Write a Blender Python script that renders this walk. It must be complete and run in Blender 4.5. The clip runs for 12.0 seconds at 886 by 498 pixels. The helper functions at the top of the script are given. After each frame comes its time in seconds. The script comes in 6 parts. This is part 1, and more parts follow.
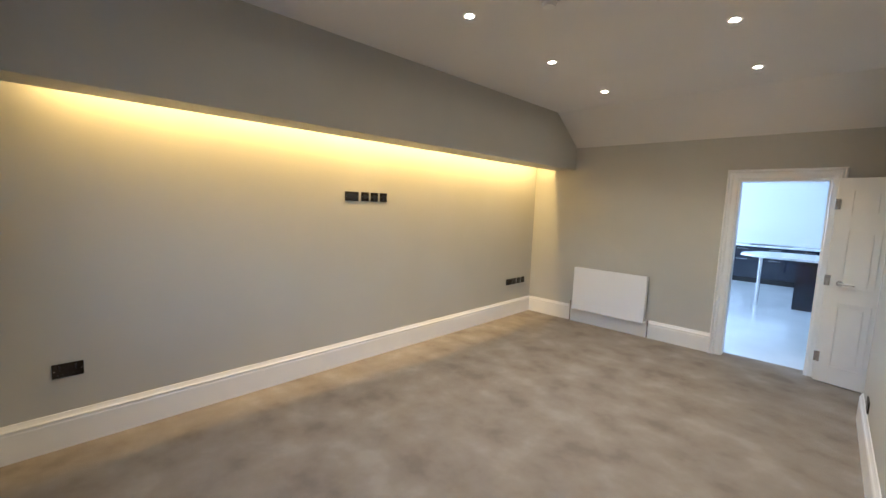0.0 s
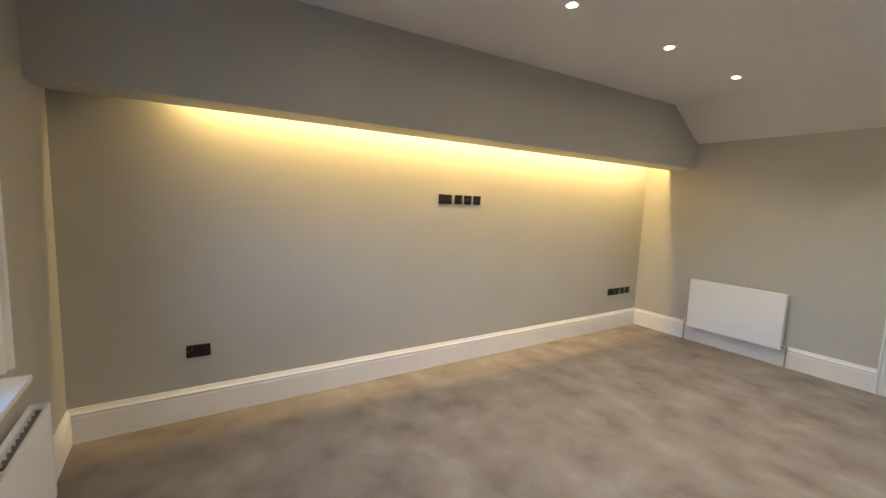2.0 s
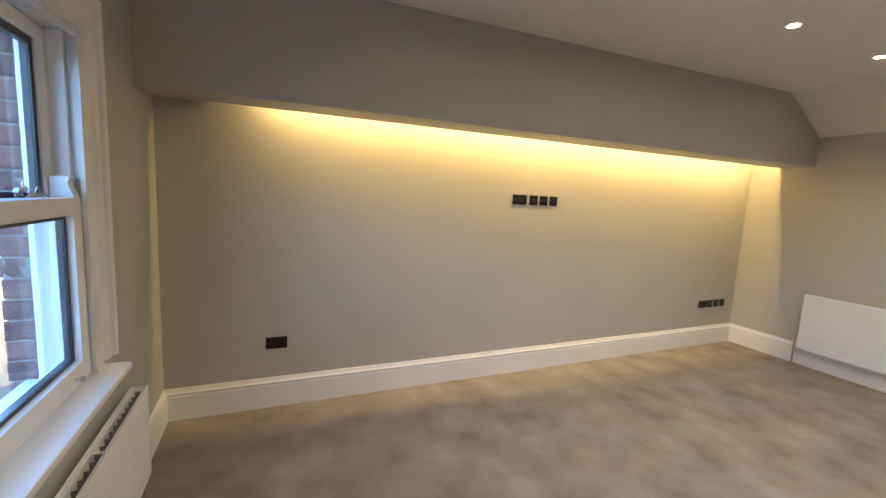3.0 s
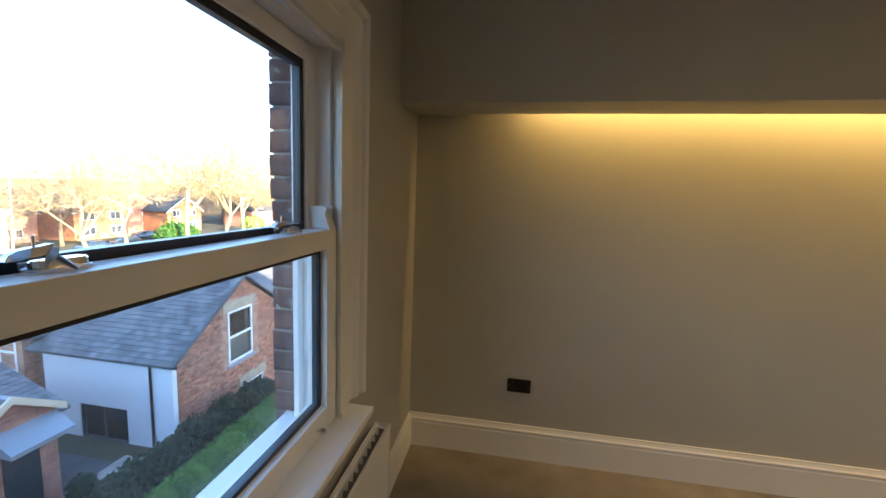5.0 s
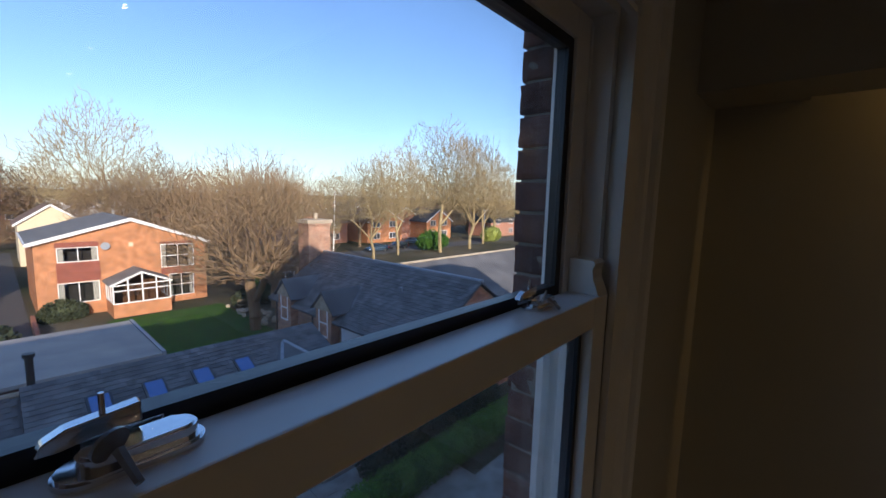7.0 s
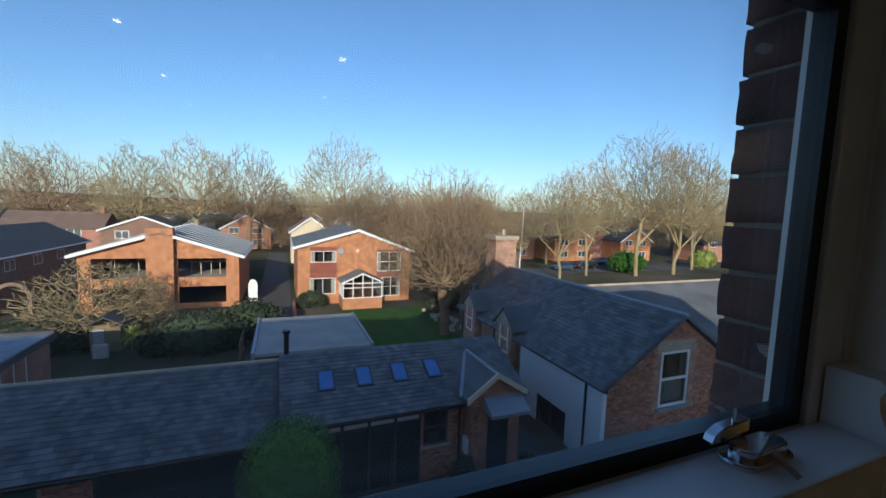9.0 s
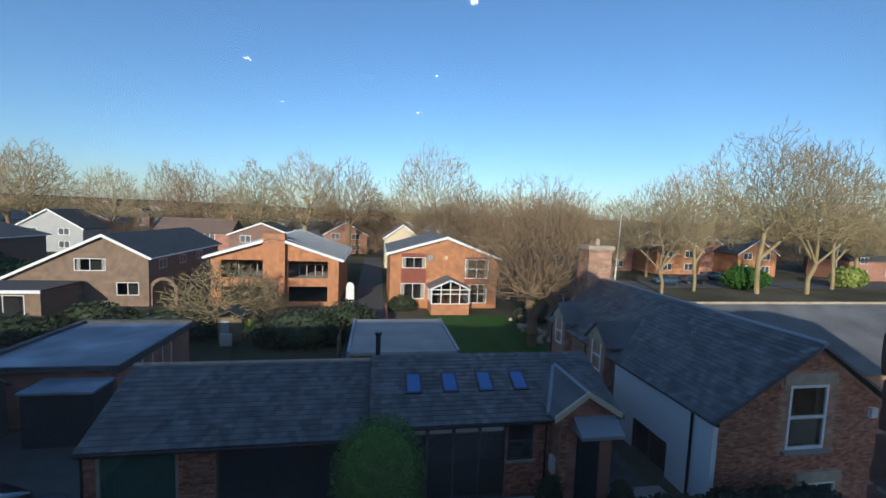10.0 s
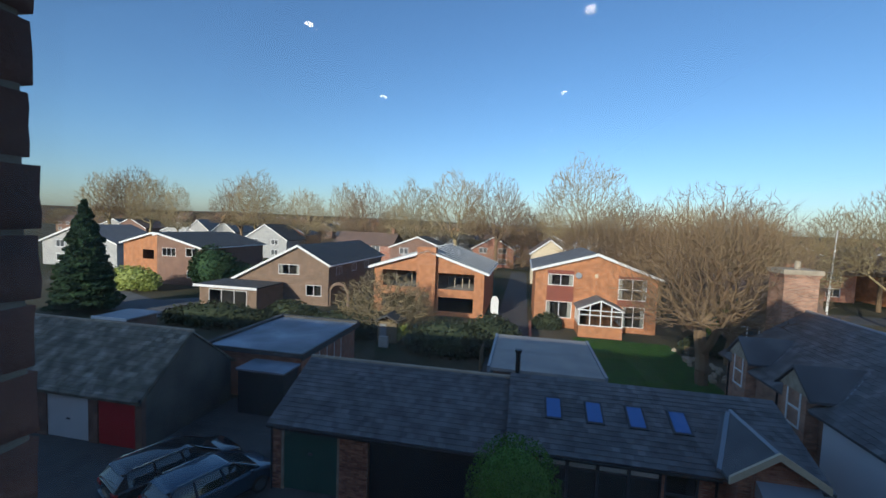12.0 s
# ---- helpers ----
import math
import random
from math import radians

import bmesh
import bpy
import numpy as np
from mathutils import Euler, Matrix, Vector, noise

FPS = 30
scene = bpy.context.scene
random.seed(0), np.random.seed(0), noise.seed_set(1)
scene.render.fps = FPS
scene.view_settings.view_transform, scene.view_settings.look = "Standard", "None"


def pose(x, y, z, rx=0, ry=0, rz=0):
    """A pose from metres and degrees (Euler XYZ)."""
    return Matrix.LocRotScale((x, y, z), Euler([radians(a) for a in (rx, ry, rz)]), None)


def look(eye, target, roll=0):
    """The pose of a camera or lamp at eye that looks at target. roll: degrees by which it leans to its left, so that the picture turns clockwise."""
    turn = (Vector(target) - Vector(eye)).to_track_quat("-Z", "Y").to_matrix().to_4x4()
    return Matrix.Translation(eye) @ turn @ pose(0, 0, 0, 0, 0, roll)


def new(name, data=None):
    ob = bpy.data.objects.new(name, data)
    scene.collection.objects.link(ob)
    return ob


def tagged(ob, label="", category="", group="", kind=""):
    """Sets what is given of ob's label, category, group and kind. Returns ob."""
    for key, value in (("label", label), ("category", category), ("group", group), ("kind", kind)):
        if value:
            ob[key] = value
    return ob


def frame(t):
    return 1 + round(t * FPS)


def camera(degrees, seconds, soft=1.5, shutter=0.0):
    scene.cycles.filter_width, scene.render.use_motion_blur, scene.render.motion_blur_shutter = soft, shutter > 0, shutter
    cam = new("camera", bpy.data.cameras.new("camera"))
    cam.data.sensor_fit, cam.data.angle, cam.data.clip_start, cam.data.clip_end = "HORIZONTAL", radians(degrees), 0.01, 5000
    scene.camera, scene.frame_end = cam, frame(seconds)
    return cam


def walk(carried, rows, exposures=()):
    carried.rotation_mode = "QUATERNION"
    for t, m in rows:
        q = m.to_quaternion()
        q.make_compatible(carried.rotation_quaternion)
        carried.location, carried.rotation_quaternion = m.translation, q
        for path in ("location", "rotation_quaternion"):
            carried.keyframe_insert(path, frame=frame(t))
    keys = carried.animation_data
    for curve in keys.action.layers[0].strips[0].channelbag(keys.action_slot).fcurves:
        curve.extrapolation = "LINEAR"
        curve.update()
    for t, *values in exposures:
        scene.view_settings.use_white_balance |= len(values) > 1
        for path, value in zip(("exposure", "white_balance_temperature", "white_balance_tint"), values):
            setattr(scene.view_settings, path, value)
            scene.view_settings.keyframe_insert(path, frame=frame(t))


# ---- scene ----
cam = camera(94.9, 12.0)
PATH = [
    (0, look((-3.283, -0.536, 1.578), (-1.914, -1.978, 1.359), 2.2)),
    (0.5, look((-3.279, -0.559, 1.585), (-1.843, -1.934, 1.363), 2.3)),
    (1, look((-3.258, -0.578, 1.588), (-1.752, -1.875, 1.365), 2.3)),
    (1.5, look((-3.261, -0.596, 1.594), (-1.675, -1.793, 1.368), 2.3)),
    (2, look((-3.23, -0.624, 1.586), (-1.563, -1.705, 1.36), 2.3)),
    (2.5, look((-3.16, -0.635, 1.602), (-1.419, -1.589, 1.364), 2.6)),
    (2.7, look((-3.147, -0.647, 1.604), (-1.374, -1.538, 1.361), 2.8)),
    (4.5, look((-2.626, -0.629, 1.645), (-0.646, -0.692, 1.37), 2.0)),
    (5, look((-2.489, -0.591, 1.663), (-0.532, -0.272, 1.399), 2.2)),
    (5.5, look((-2.388, -0.503, 1.661), (-0.515, 0.147, 1.401), 2.0)),
    (6, look((-2.336, -0.438, 1.684), (-0.571, 0.471, 1.436), 2.0)),
    (6.5, look((-2.198, -0.368, 1.702), (-0.561, 0.753, 1.454), 1.7)),
    (7, look((-2.091, -0.317, 1.729), (-0.597, 0.99, 1.486), 1.5)),
    (9, look((-1.893, -0.219, 1.785), (-1.123, 1.617, 1.594), 2.0)),
    (9.5, look((-1.874, -0.214, 1.8), (-1.305, 1.695, 1.621), 2.0)),
    (10, look((-1.892, -0.2, 1.82), (-1.534, 1.761, 1.651), 2.1)),
    (10.5, look((-1.804, -0.191, 1.84), (-1.663, 1.798, 1.684), 2.0)),
    (11, look((-1.734, -0.105, 1.86), (-1.792, 1.888, 1.711), 2.1)),
    (11.5, look((-1.704, -0.119, 1.87), (-1.933, 1.864, 1.734), 2.1)),
    (12, look((-1.695, -0.143, 1.88), (-2.052, 1.821, 1.756), 2.1)),
]
EXPOSURES = [(0.0, 4.1, 4900, 9), (2.5, 4.08, 4950, 9), (4.5, 3.4, 5600, 8), (5.5, 2.65, 6000, 9), (6.0, 2.35, 6000, 10), (6.5, 1.45, 6000, 12), (7.0, 0.55, 5700, 16), (9.0, 0.13, 5400, 6), (12.0, -0.02, 5350, 5)]
walk(cam, PATH, EXPOSURES)

SKY_EL, SUN_FROM = radians(17.0), (-0.36, -1.0)


def sun_and_sky():
    world = bpy.data.worlds.new("sky")
    scene.world = world
    world.use_nodes = True
    nt = world.node_tree
    sky = nt.nodes.new("ShaderNodeTexSky")
    sky.sky_type, sky.sun_disc = "NISHITA", False
    sky.sun_elevation = SKY_EL
    sky.sun_rotation = math.atan2(SUN_FROM[0], SUN_FROM[1])
    sky.air_density, sky.dust_density, sky.ozone_density = 1.0, 0.8, 3.0
    bg = nt.nodes["Background"]
    bg.inputs["Strength"].default_value = 0.15
    nt.links.new(sky.outputs[0], bg.inputs["Color"])
    data = bpy.data.lights.new("sun", "SUN")
    data.energy, data.angle, data.color = 4.7, radians(0.55), (1.0, 0.83, 0.60)
    ob = new("sun", data)
    d = Vector((-SUN_FROM[0], -SUN_FROM[1], 0)).normalized() * math.cos(SKY_EL)
    d.z = -math.sin(SKY_EL)
    ob.matrix_world = look((0, 0, 60), Vector((0, 0, 60)) + d)


sun_and_sky()


# ---- materials ----
def mat(name, color, rough=0.6, metal=0.0, spec=0.5, coat=0.0):
    m = bpy.data.materials.new(name)
    m.use_nodes = True
    b = m.node_tree.nodes["Principled BSDF"]
    b.inputs["Base Color"].default_value = (*color, 1)
    b.inputs["Roughness"].default_value = rough
    b.inputs["Metallic"].default_value = metal
    b.inputs["Specular IOR Level"].default_value = spec
    b.inputs["Coat Weight"].default_value = coat
    return m


def vary(m, colors, scale=3.0, detail=6.0, stops=(0.3, 0.7), bump=0.0, bump_scale=60.0, dist=0.003, obj=0.0, stretch=(1, 1, 1), island=0.0, rough=None):
    """Noise between two or more base colours in world metres, fine relief, and a shift of value from object to object or piece to piece."""
    nt = m.node_tree
    b = nt.nodes["Principled BSDF"]
    geo = nt.nodes.new("ShaderNodeNewGeometry")
    mp = nt.nodes.new("ShaderNodeMapping")
    mp.inputs["Scale"].default_value = stretch
    nt.links.new(geo.outputs["Position"], mp.inputs["Vector"])
    n = nt.nodes.new("ShaderNodeTexNoise")
    n.inputs["Scale"].default_value, n.inputs["Detail"].default_value = scale, detail
    nt.links.new(mp.outputs[0], n.inputs["Vector"])
    r = nt.nodes.new("ShaderNodeValToRGB")
    els = r.color_ramp.elements
    while len(els) < len(colors):
        els.new(0.5)
    for i, c in enumerate(colors):
        els[i].position = stops[0] + (stops[1] - stops[0]) * i / max(1, len(colors) - 1)
        els[i].color = (*c, 1)
    nt.links.new(n.outputs["Fac"], r.inputs["Fac"])
    out = r.outputs[0]
    if obj or island:
        hs = nt.nodes.new("ShaderNodeHueSaturation")
        ma = nt.nodes.new("ShaderNodeMapRange")
        amount = obj or island
        ma.inputs["To Min"].default_value, ma.inputs["To Max"].default_value = 1 - amount, 1 + amount
        if obj:
            src = nt.nodes.new("ShaderNodeObjectInfo").outputs["Random"]
        else:
            src = geo.outputs["Random Per Island"]
        nt.links.new(src, ma.inputs["Value"])
        nt.links.new(ma.outputs[0], hs.inputs["Value"])
        nt.links.new(out, hs.inputs["Color"])
        out = hs.outputs[0]
    nt.links.new(out, b.inputs["Base Color"])
    if bump:
        n2 = nt.nodes.new("ShaderNodeTexNoise")
        n2.inputs["Scale"].default_value, n2.inputs["Detail"].default_value = bump_scale, 4
        nt.links.new(mp.outputs[0], n2.inputs["Vector"])
        bp = nt.nodes.new("ShaderNodeBump")
        bp.inputs["Strength"].default_value, bp.inputs["Distance"].default_value = bump, dist
        nt.links.new(n2.outputs["Fac"], bp.inputs["Height"])
        nt.links.new(bp.outputs[0], b.inputs["Normal"])
    if rough:
        mr = nt.nodes.new("ShaderNodeMapRange")
        mr.inputs["To Min"].default_value, mr.inputs["To Max"].default_value = rough
        nt.links.new(n.outputs["Fac"], mr.inputs["Value"])
        nt.links.new(mr.outputs[0], b.inputs["Roughness"])
    return m


def brick_mat(name, c1, c2, mortar, bw=0.225, bh=0.075, joint=0.011, rot=0.0, bump=0.6):
    m = mat(name, c1, 0.85, spec=0.3)
    nt = m.node_tree
    b = nt.nodes["Principled BSDF"]
    geo = nt.nodes.new("ShaderNodeNewGeometry")
    sep = nt.nodes.new("ShaderNodeSeparateXYZ")
    nt.links.new(geo.outputs["Position"], sep.inputs[0])
    add = nt.nodes.new("ShaderNodeMath")
    add.operation = "ADD"
    nt.links.new(sep.outputs[0], add.inputs[0])
    nt.links.new(sep.outputs[1], add.inputs[1])
    com = nt.nodes.new("ShaderNodeCombineXYZ")
    nt.links.new(add.outputs[0], com.inputs[0])
    nt.links.new(sep.outputs[2], com.inputs[1])
    br = nt.nodes.new("ShaderNodeTexBrick")
    br.inputs["Scale"].default_value = 1.0
    br.inputs["Brick Width"].default_value, br.inputs["Row Height"].default_value = bw, bh
    br.inputs["Mortar Size"].default_value, br.inputs["Mortar Smooth"].default_value = joint, 0.2
    br.inputs["Color1"].default_value = (*c1, 1)
    br.inputs["Color2"].default_value = (*c2, 1)
    br.inputs["Mortar"].default_value = (*mortar, 1)
    nt.links.new(com.outputs[0], br.inputs["Vector"])
    n = nt.nodes.new("ShaderNodeTexNoise")
    n.inputs["Scale"].default_value, n.inputs["Detail"].default_value = 2.2, 7
    nt.links.new(geo.outputs["Position"], n.inputs["Vector"])
    hs = nt.nodes.new("ShaderNodeHueSaturation")
    ma = nt.nodes.new("ShaderNodeMapRange")
    ma.inputs["From Min"].default_value, ma.inputs["From Max"].default_value = 0.3, 0.7
    ma.inputs["To Min"].default_value, ma.inputs["To Max"].default_value = 0.72, 1.28
    nt.links.new(n.outputs["Fac"], ma.inputs["Value"])
    nt.links.new(ma.outputs[0], hs.inputs["Value"])
    nt.links.new(br.outputs["Color"], hs.inputs["Color"])
    nt.links.new(hs.outputs[0], b.inputs["Base Color"])
    bp = nt.nodes.new("ShaderNodeBump")
    bp.inputs["Strength"].default_value, bp.inputs["Distance"].default_value = bump, 0.01
    bp.invert = True
    nt.links.new(br.outputs["Fac"], bp.inputs["Height"])
    nt.links.new(bp.outputs[0], b.inputs["Normal"])
    return m


def pane_mat(name, ior=1.5, tint=(1, 1, 1), rough=0.0):
    m = bpy.data.materials.new(name)
    m.use_nodes = True
    nt = m.node_tree
    nt.nodes.remove(nt.nodes["Principled BSDF"])
    tr = nt.nodes.new("ShaderNodeBsdfTransparent")
    tr.inputs[0].default_value = (*tint, 1)
    gl = nt.nodes.new("ShaderNodeBsdfGlossy")
    gl.inputs["Roughness"].default_value = rough
    fr = nt.nodes.new("ShaderNodeFresnel")
    fr.inputs["IOR"].default_value = ior
    mx = nt.nodes.new("ShaderNodeMixShader")
    nt.links.new(fr.outputs[0], mx.inputs[0])
    nt.links.new(tr.outputs[0], mx.inputs[1])
    nt.links.new(gl.outputs[0], mx.inputs[2])
    nt.links.new(mx.outputs[0], nt.nodes["Material Output"].inputs[0])
    return m


def glow(name, color, strength):
    m = bpy.data.materials.new(name)
    m.use_nodes = True
    b = m.node_tree.nodes["Principled BSDF"]
    b.inputs["Base Color"].default_value = (0.8, 0.8, 0.8, 1)
    b.inputs["Emission Color"].default_value = (*color, 1)
    b.inputs["Emission Strength"].default_value = strength
    return m


WALL = vary(mat("grey_paint", (0.47, 0.44, 0.40), 0.55, spec=0.35), [(0.45, 0.437, 0.385), (0.48, 0.467, 0.415)], 1.2, bump=0.12, bump_scale=140, dist=0.001)
CEIL = vary(mat("ceiling_paint", (0.78, 0.76, 0.73), 0.8), [(0.76, 0.74, 0.71), (0.80, 0.78, 0.75)], 1.0, bump=0.08, bump_scale=120, dist=0.001)
TRIM = vary(mat("white_gloss_paint", (0.78, 0.77, 0.74), 0.3), [(0.77, 0.76, 0.73), (0.81, 0.80, 0.77)], 4.0, bump=0.05, bump_scale=40, dist=0.001)
CARPET = vary(mat("carpet", (0.3, 0.26, 0.22), 0.95, spec=0.1), [(0.225, 0.190, 0.156), (0.275, 0.237, 0.195), (0.305, 0.265, 0.220), (0.355, 0.312, 0.262)], 3.4, 7, (0.32, 0.68), bump=0.9, bump_scale=420, dist=0.006)
RAD = mat("radiator_enamel", (0.80, 0.80, 0.80), 0.3)
CHROME = vary(mat("chrome", (0.75, 0.75, 0.76), 0.12, 1.0), [(0.66, 0.66, 0.68), (0.8, 0.8, 0.81)], 30, rough=(0.06, 0.25))
STEEL = vary(mat("dull_steel", (0.35, 0.34, 0.33), 0.4, 0.9), [(0.28, 0.27, 0.26), (0.40, 0.39, 0.38)], 60)
PLATE = vary(mat("black_nickel", (0.035, 0.03, 0.028), 0.25, 0.7), [(0.03, 0.026, 0.024), (0.045, 0.038, 0.034)], 60)
BLACK = mat("black_plastic", (0.012, 0.012, 0.013), 0.4)
GASKET = mat("rubber_gasket", (0.015, 0.018, 0.024), 0.35)
UPVC = mat("white_window_plastic", (0.78, 0.79, 0.80), 0.28)
GLASS = pane_mat("window_glass")


def dusty(m, low, high):
    """A thin uneven film of dust and smears over a pane, which scatters a little of the light."""
    nt = m.node_tree
    out = nt.nodes["Material Output"]
    clear = out.inputs[0].links[0].from_socket
    tl = nt.nodes.new("ShaderNodeBsdfTranslucent")
    tl.inputs[0].default_value = (0.8, 0.8, 0.8, 1)
    geo = nt.nodes.new("ShaderNodeNewGeometry")
    n = nt.nodes.new("ShaderNodeTexNoise")
    n.inputs["Scale"].default_value, n.inputs["Detail"].default_value, n.inputs["Distortion"].default_value = 5.0, 5, 1.2
    nt.links.new(geo.outputs["Position"], n.inputs["Vector"])
    mr = nt.nodes.new("ShaderNodeMapRange")
    mr.inputs["From Min"].default_value, mr.inputs["From Max"].default_value = 0.35, 0.7
    mr.inputs["To Min"].default_value, mr.inputs["To Max"].default_value = low, high
    nt.links.new(n.outputs["Fac"], mr.inputs["Value"])
    mx = nt.nodes.new("ShaderNodeMixShader")
    nt.links.new(mr.outputs[0], mx.inputs[0])
    nt.links.new(clear, mx.inputs[1])
    nt.links.new(tl.outputs[0], mx.inputs[2])
    nt.links.new(mx.outputs[0], out.inputs[0])
    return m


DUSTY = dusty(pane_mat("dusty_window_glass"), 0.012, 0.048)
NAVY = mat("navy_gloss_cabinet", (0.008, 0.012, 0.028), 0.08, coat=0.5)
QUARTZ = mat("white_worktop", (0.82, 0.84, 0.86), 0.15)
KFLOOR = vary(mat("kitchen_floor_tile", (0.72, 0.75, 0.78), 0.12), [(0.70, 0.73, 0.76), (0.76, 0.79, 0.82)], 2.0)
KWALL = mat("white_kitchen_paint", (0.80, 0.82, 0.83), 0.6)
LED = glow("warm_led_strip", (1.0, 0.60, 0.20), 6.0)
SPOT = glow("lamp_glow", (1.0, 0.74, 0.46), 25.0)

BRICK_FAR = brick_mat("orange_brick", (0.50, 0.20, 0.075), (0.42, 0.165, 0.065), (0.42, 0.25, 0.15))
BRICK_RED = brick_mat("red_brick", (0.42, 0.155, 0.09), (0.30, 0.11, 0.07), (0.36, 0.28, 0.22))
BRICK_MIX = brick_mat("weathered_brick", (0.50, 0.25, 0.15), (0.26, 0.125, 0.085), (0.42, 0.35, 0.27), bump=0.8)
BRICK_TAN = brick_mat("tan_brick", (0.25, 0.165, 0.11), (0.20, 0.13, 0.085), (0.22, 0.17, 0.13))
BRICK_BROWN = brick_mat("brown_brick", (0.24, 0.13, 0.09), (0.19, 0.10, 0.07), (0.24, 0.18, 0.14))
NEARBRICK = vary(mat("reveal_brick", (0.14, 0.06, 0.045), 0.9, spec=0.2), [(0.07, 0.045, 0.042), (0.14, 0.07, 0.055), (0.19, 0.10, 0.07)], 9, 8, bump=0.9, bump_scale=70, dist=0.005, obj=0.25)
PIERBRICK = vary(mat("old_brick", (0.36, 0.17, 0.10), 0.9, spec=0.2), [(0.26, 0.11, 0.075), (0.46, 0.22, 0.13)], 5, 6, bump=0.5, bump_scale=40, dist=0.004, obj=0.42)
PIERBRICK_ALL = vary(mat("old_brick_rest", (0.36, 0.17, 0.10), 0.9, spec=0.2), [(0.26, 0.11, 0.075), (0.46, 0.22, 0.13)], 5, 6, bump=0.5, bump_scale=40, dist=0.004, island=0.42)
MORTAR = vary(mat("mortar", (0.26, 0.23, 0.19), 0.95, spec=0.1), [(0.16, 0.15, 0.13), (0.32, 0.29, 0.24)], 14, 8, bump=0.9, bump_scale=90, dist=0.004)
SLATE = vary(mat("roof_slate", (0.07, 0.075, 0.085), 0.6), [(0.085, 0.083, 0.082), (0.17, 0.165, 0.165)], 1.4, 7, bump=0.6, bump_scale=30, dist=0.006, obj=0.32, rough=(0.45, 0.8))
SLATE_ALL = vary(mat("roof_slate_rest", (0.07, 0.075, 0.085), 0.6), [(0.085, 0.083, 0.082), (0.17, 0.165, 0.165)], 1.4, 7, bump=0.6, bump_scale=30, dist=0.006, island=0.32, rough=(0.45, 0.8))
STONESLATE = vary(mat("mossy_stone_slate", (0.13, 0.12, 0.10), 0.9), [(0.12, 0.11, 0.075), (0.20, 0.18, 0.135), (0.34, 0.31, 0.25)], 1.8, 9, bump=0.8, bump_scale=20, dist=0.01, island=0.35)
DARKROOF = vary(mat("dark_roof", (0.06, 0.065, 0.075), 0.75), [(0.07, 0.07, 0.075), (0.14, 0.14, 0.145)], 0.8, 8, bump=0.5, bump_scale=12, dist=0.01)
GREYROOF = vary(mat("grey_roof_tile", (0.16, 0.155, 0.15), 0.8), [(0.12, 0.118, 0.115), (0.20, 0.195, 0.185)], 1.2, 7, bump=0.5, bump_scale=10, dist=0.01)
DARKTILE = vary(mat("dark_roof_tile", (0.06, 0.06, 0.06), 0.8), [(0.04, 0.042, 0.042), (0.085, 0.083, 0.08)], 1.2, 7, bump=0.5, bump_scale=10, dist=0.01)
REDROOF = vary(mat("red_roof_tile", (0.20, 0.10, 0.07), 0.85), [(0.12, 0.085, 0.065), (0.20, 0.13, 0.10)], 0.6, 7)
FELT = vary(mat("flat_roof_felt", (0.20, 0.23, 0.27), 0.7), [(0.13, 0.155, 0.19), (0.22, 0.25, 0.30), (0.36, 0.40, 0.46)], 0.5, 7, (0.35, 0.68), rough=(0.35, 0.9))
CONCRETE = vary(mat("pale_flat_roof", (0.40, 0.37, 0.33), 0.9), [(0.28, 0.27, 0.26), (0.44, 0.40, 0.35)], 0.6, 8, bump=0.3, bump_scale=30)
RENDERW = vary(mat("white_render", (0.78, 0.80, 0.82), 0.8), [(0.74, 0.76, 0.78), (0.82, 0.83, 0.84)], 0.9, bump=0.2, bump_scale=60)
STONE = vary(mat("sandstone", (0.40, 0.33, 0.24), 0.9), [(0.30, 0.25, 0.18), (0.46, 0.39, 0.29)], 3.0, 8, bump=0.5, bump_scale=30)
LEAD = mat("lead_flashing", (0.30, 0.32, 0.35), 0.5, 0.4)
WHITE = vary(mat("white_exterior_paint", (0.78, 0.78, 0.77), 0.5), [(0.70, 0.70, 0.69), (0.80, 0.80, 0.79)], 2.0)
CREAM = mat("cream_render", (0.62, 0.52, 0.36), 0.85)
TILEHUNG = vary(mat("red_hung_tile", (0.22, 0.07, 0.045), 0.85), [(0.18, 0.055, 0.035), (0.27, 0.085, 0.055)], 3.0, bump=0.4, bump_scale=14, dist=0.01)
GREENDOOR = vary(mat("green_garage_door", (0.02, 0.075, 0.055), 0.5), [(0.02, 0.085, 0.06), (0.03, 0.11, 0.08)], 2)
NAVYDOOR = mat("dark_garage_door", (0.008, 0.012, 0.018), 0.5)
REDDOOR = vary(mat("red_garage_door", (0.5, 0.01, 0.015), 0.5), [(0.45, 0.01, 0.015), (0.56, 0.014, 0.02)], 2)
FARGLASS = pane_mat("far_glass", 1.9, (0.5, 0.53, 0.56))
CURTAIN = mat("curtain_cloth", (0.7, 0.68, 0.62), 0.9)
# near-black brown that paints the shade of unlit rooms behind glass
ROOMSHADE = mat("room_shade", (0.05, 0.045, 0.04), 0.9)
# blue base colour paints in the sky that the rooflights reflect
ROOFGLASS_SKY = mat("rooflight_sky_glass", (0.10, 0.19, 0.46), 0.06, spec=1.0)
FRAMEGREY = mat("dark_grey_frame", (0.05, 0.055, 0.062), 0.4)
GRASS = vary(mat("lawn", (0.05, 0.13, 0.02), 0.95, spec=0.1), [(0.03, 0.075, 0.012), (0.065, 0.15, 0.025)], 2.2, 9, bump=1.0, bump_scale=60, dist=0.03)
GROUND = vary(mat("soil_and_grass", (0.08, 0.075, 0.045), 0.98, spec=0.1), [(0.035, 0.045, 0.018), (0.09, 0.08, 0.05), (0.14, 0.12, 0.08)], 0.09, 12, (0.32, 0.66), bump=1.0, bump_scale=6, dist=0.1)
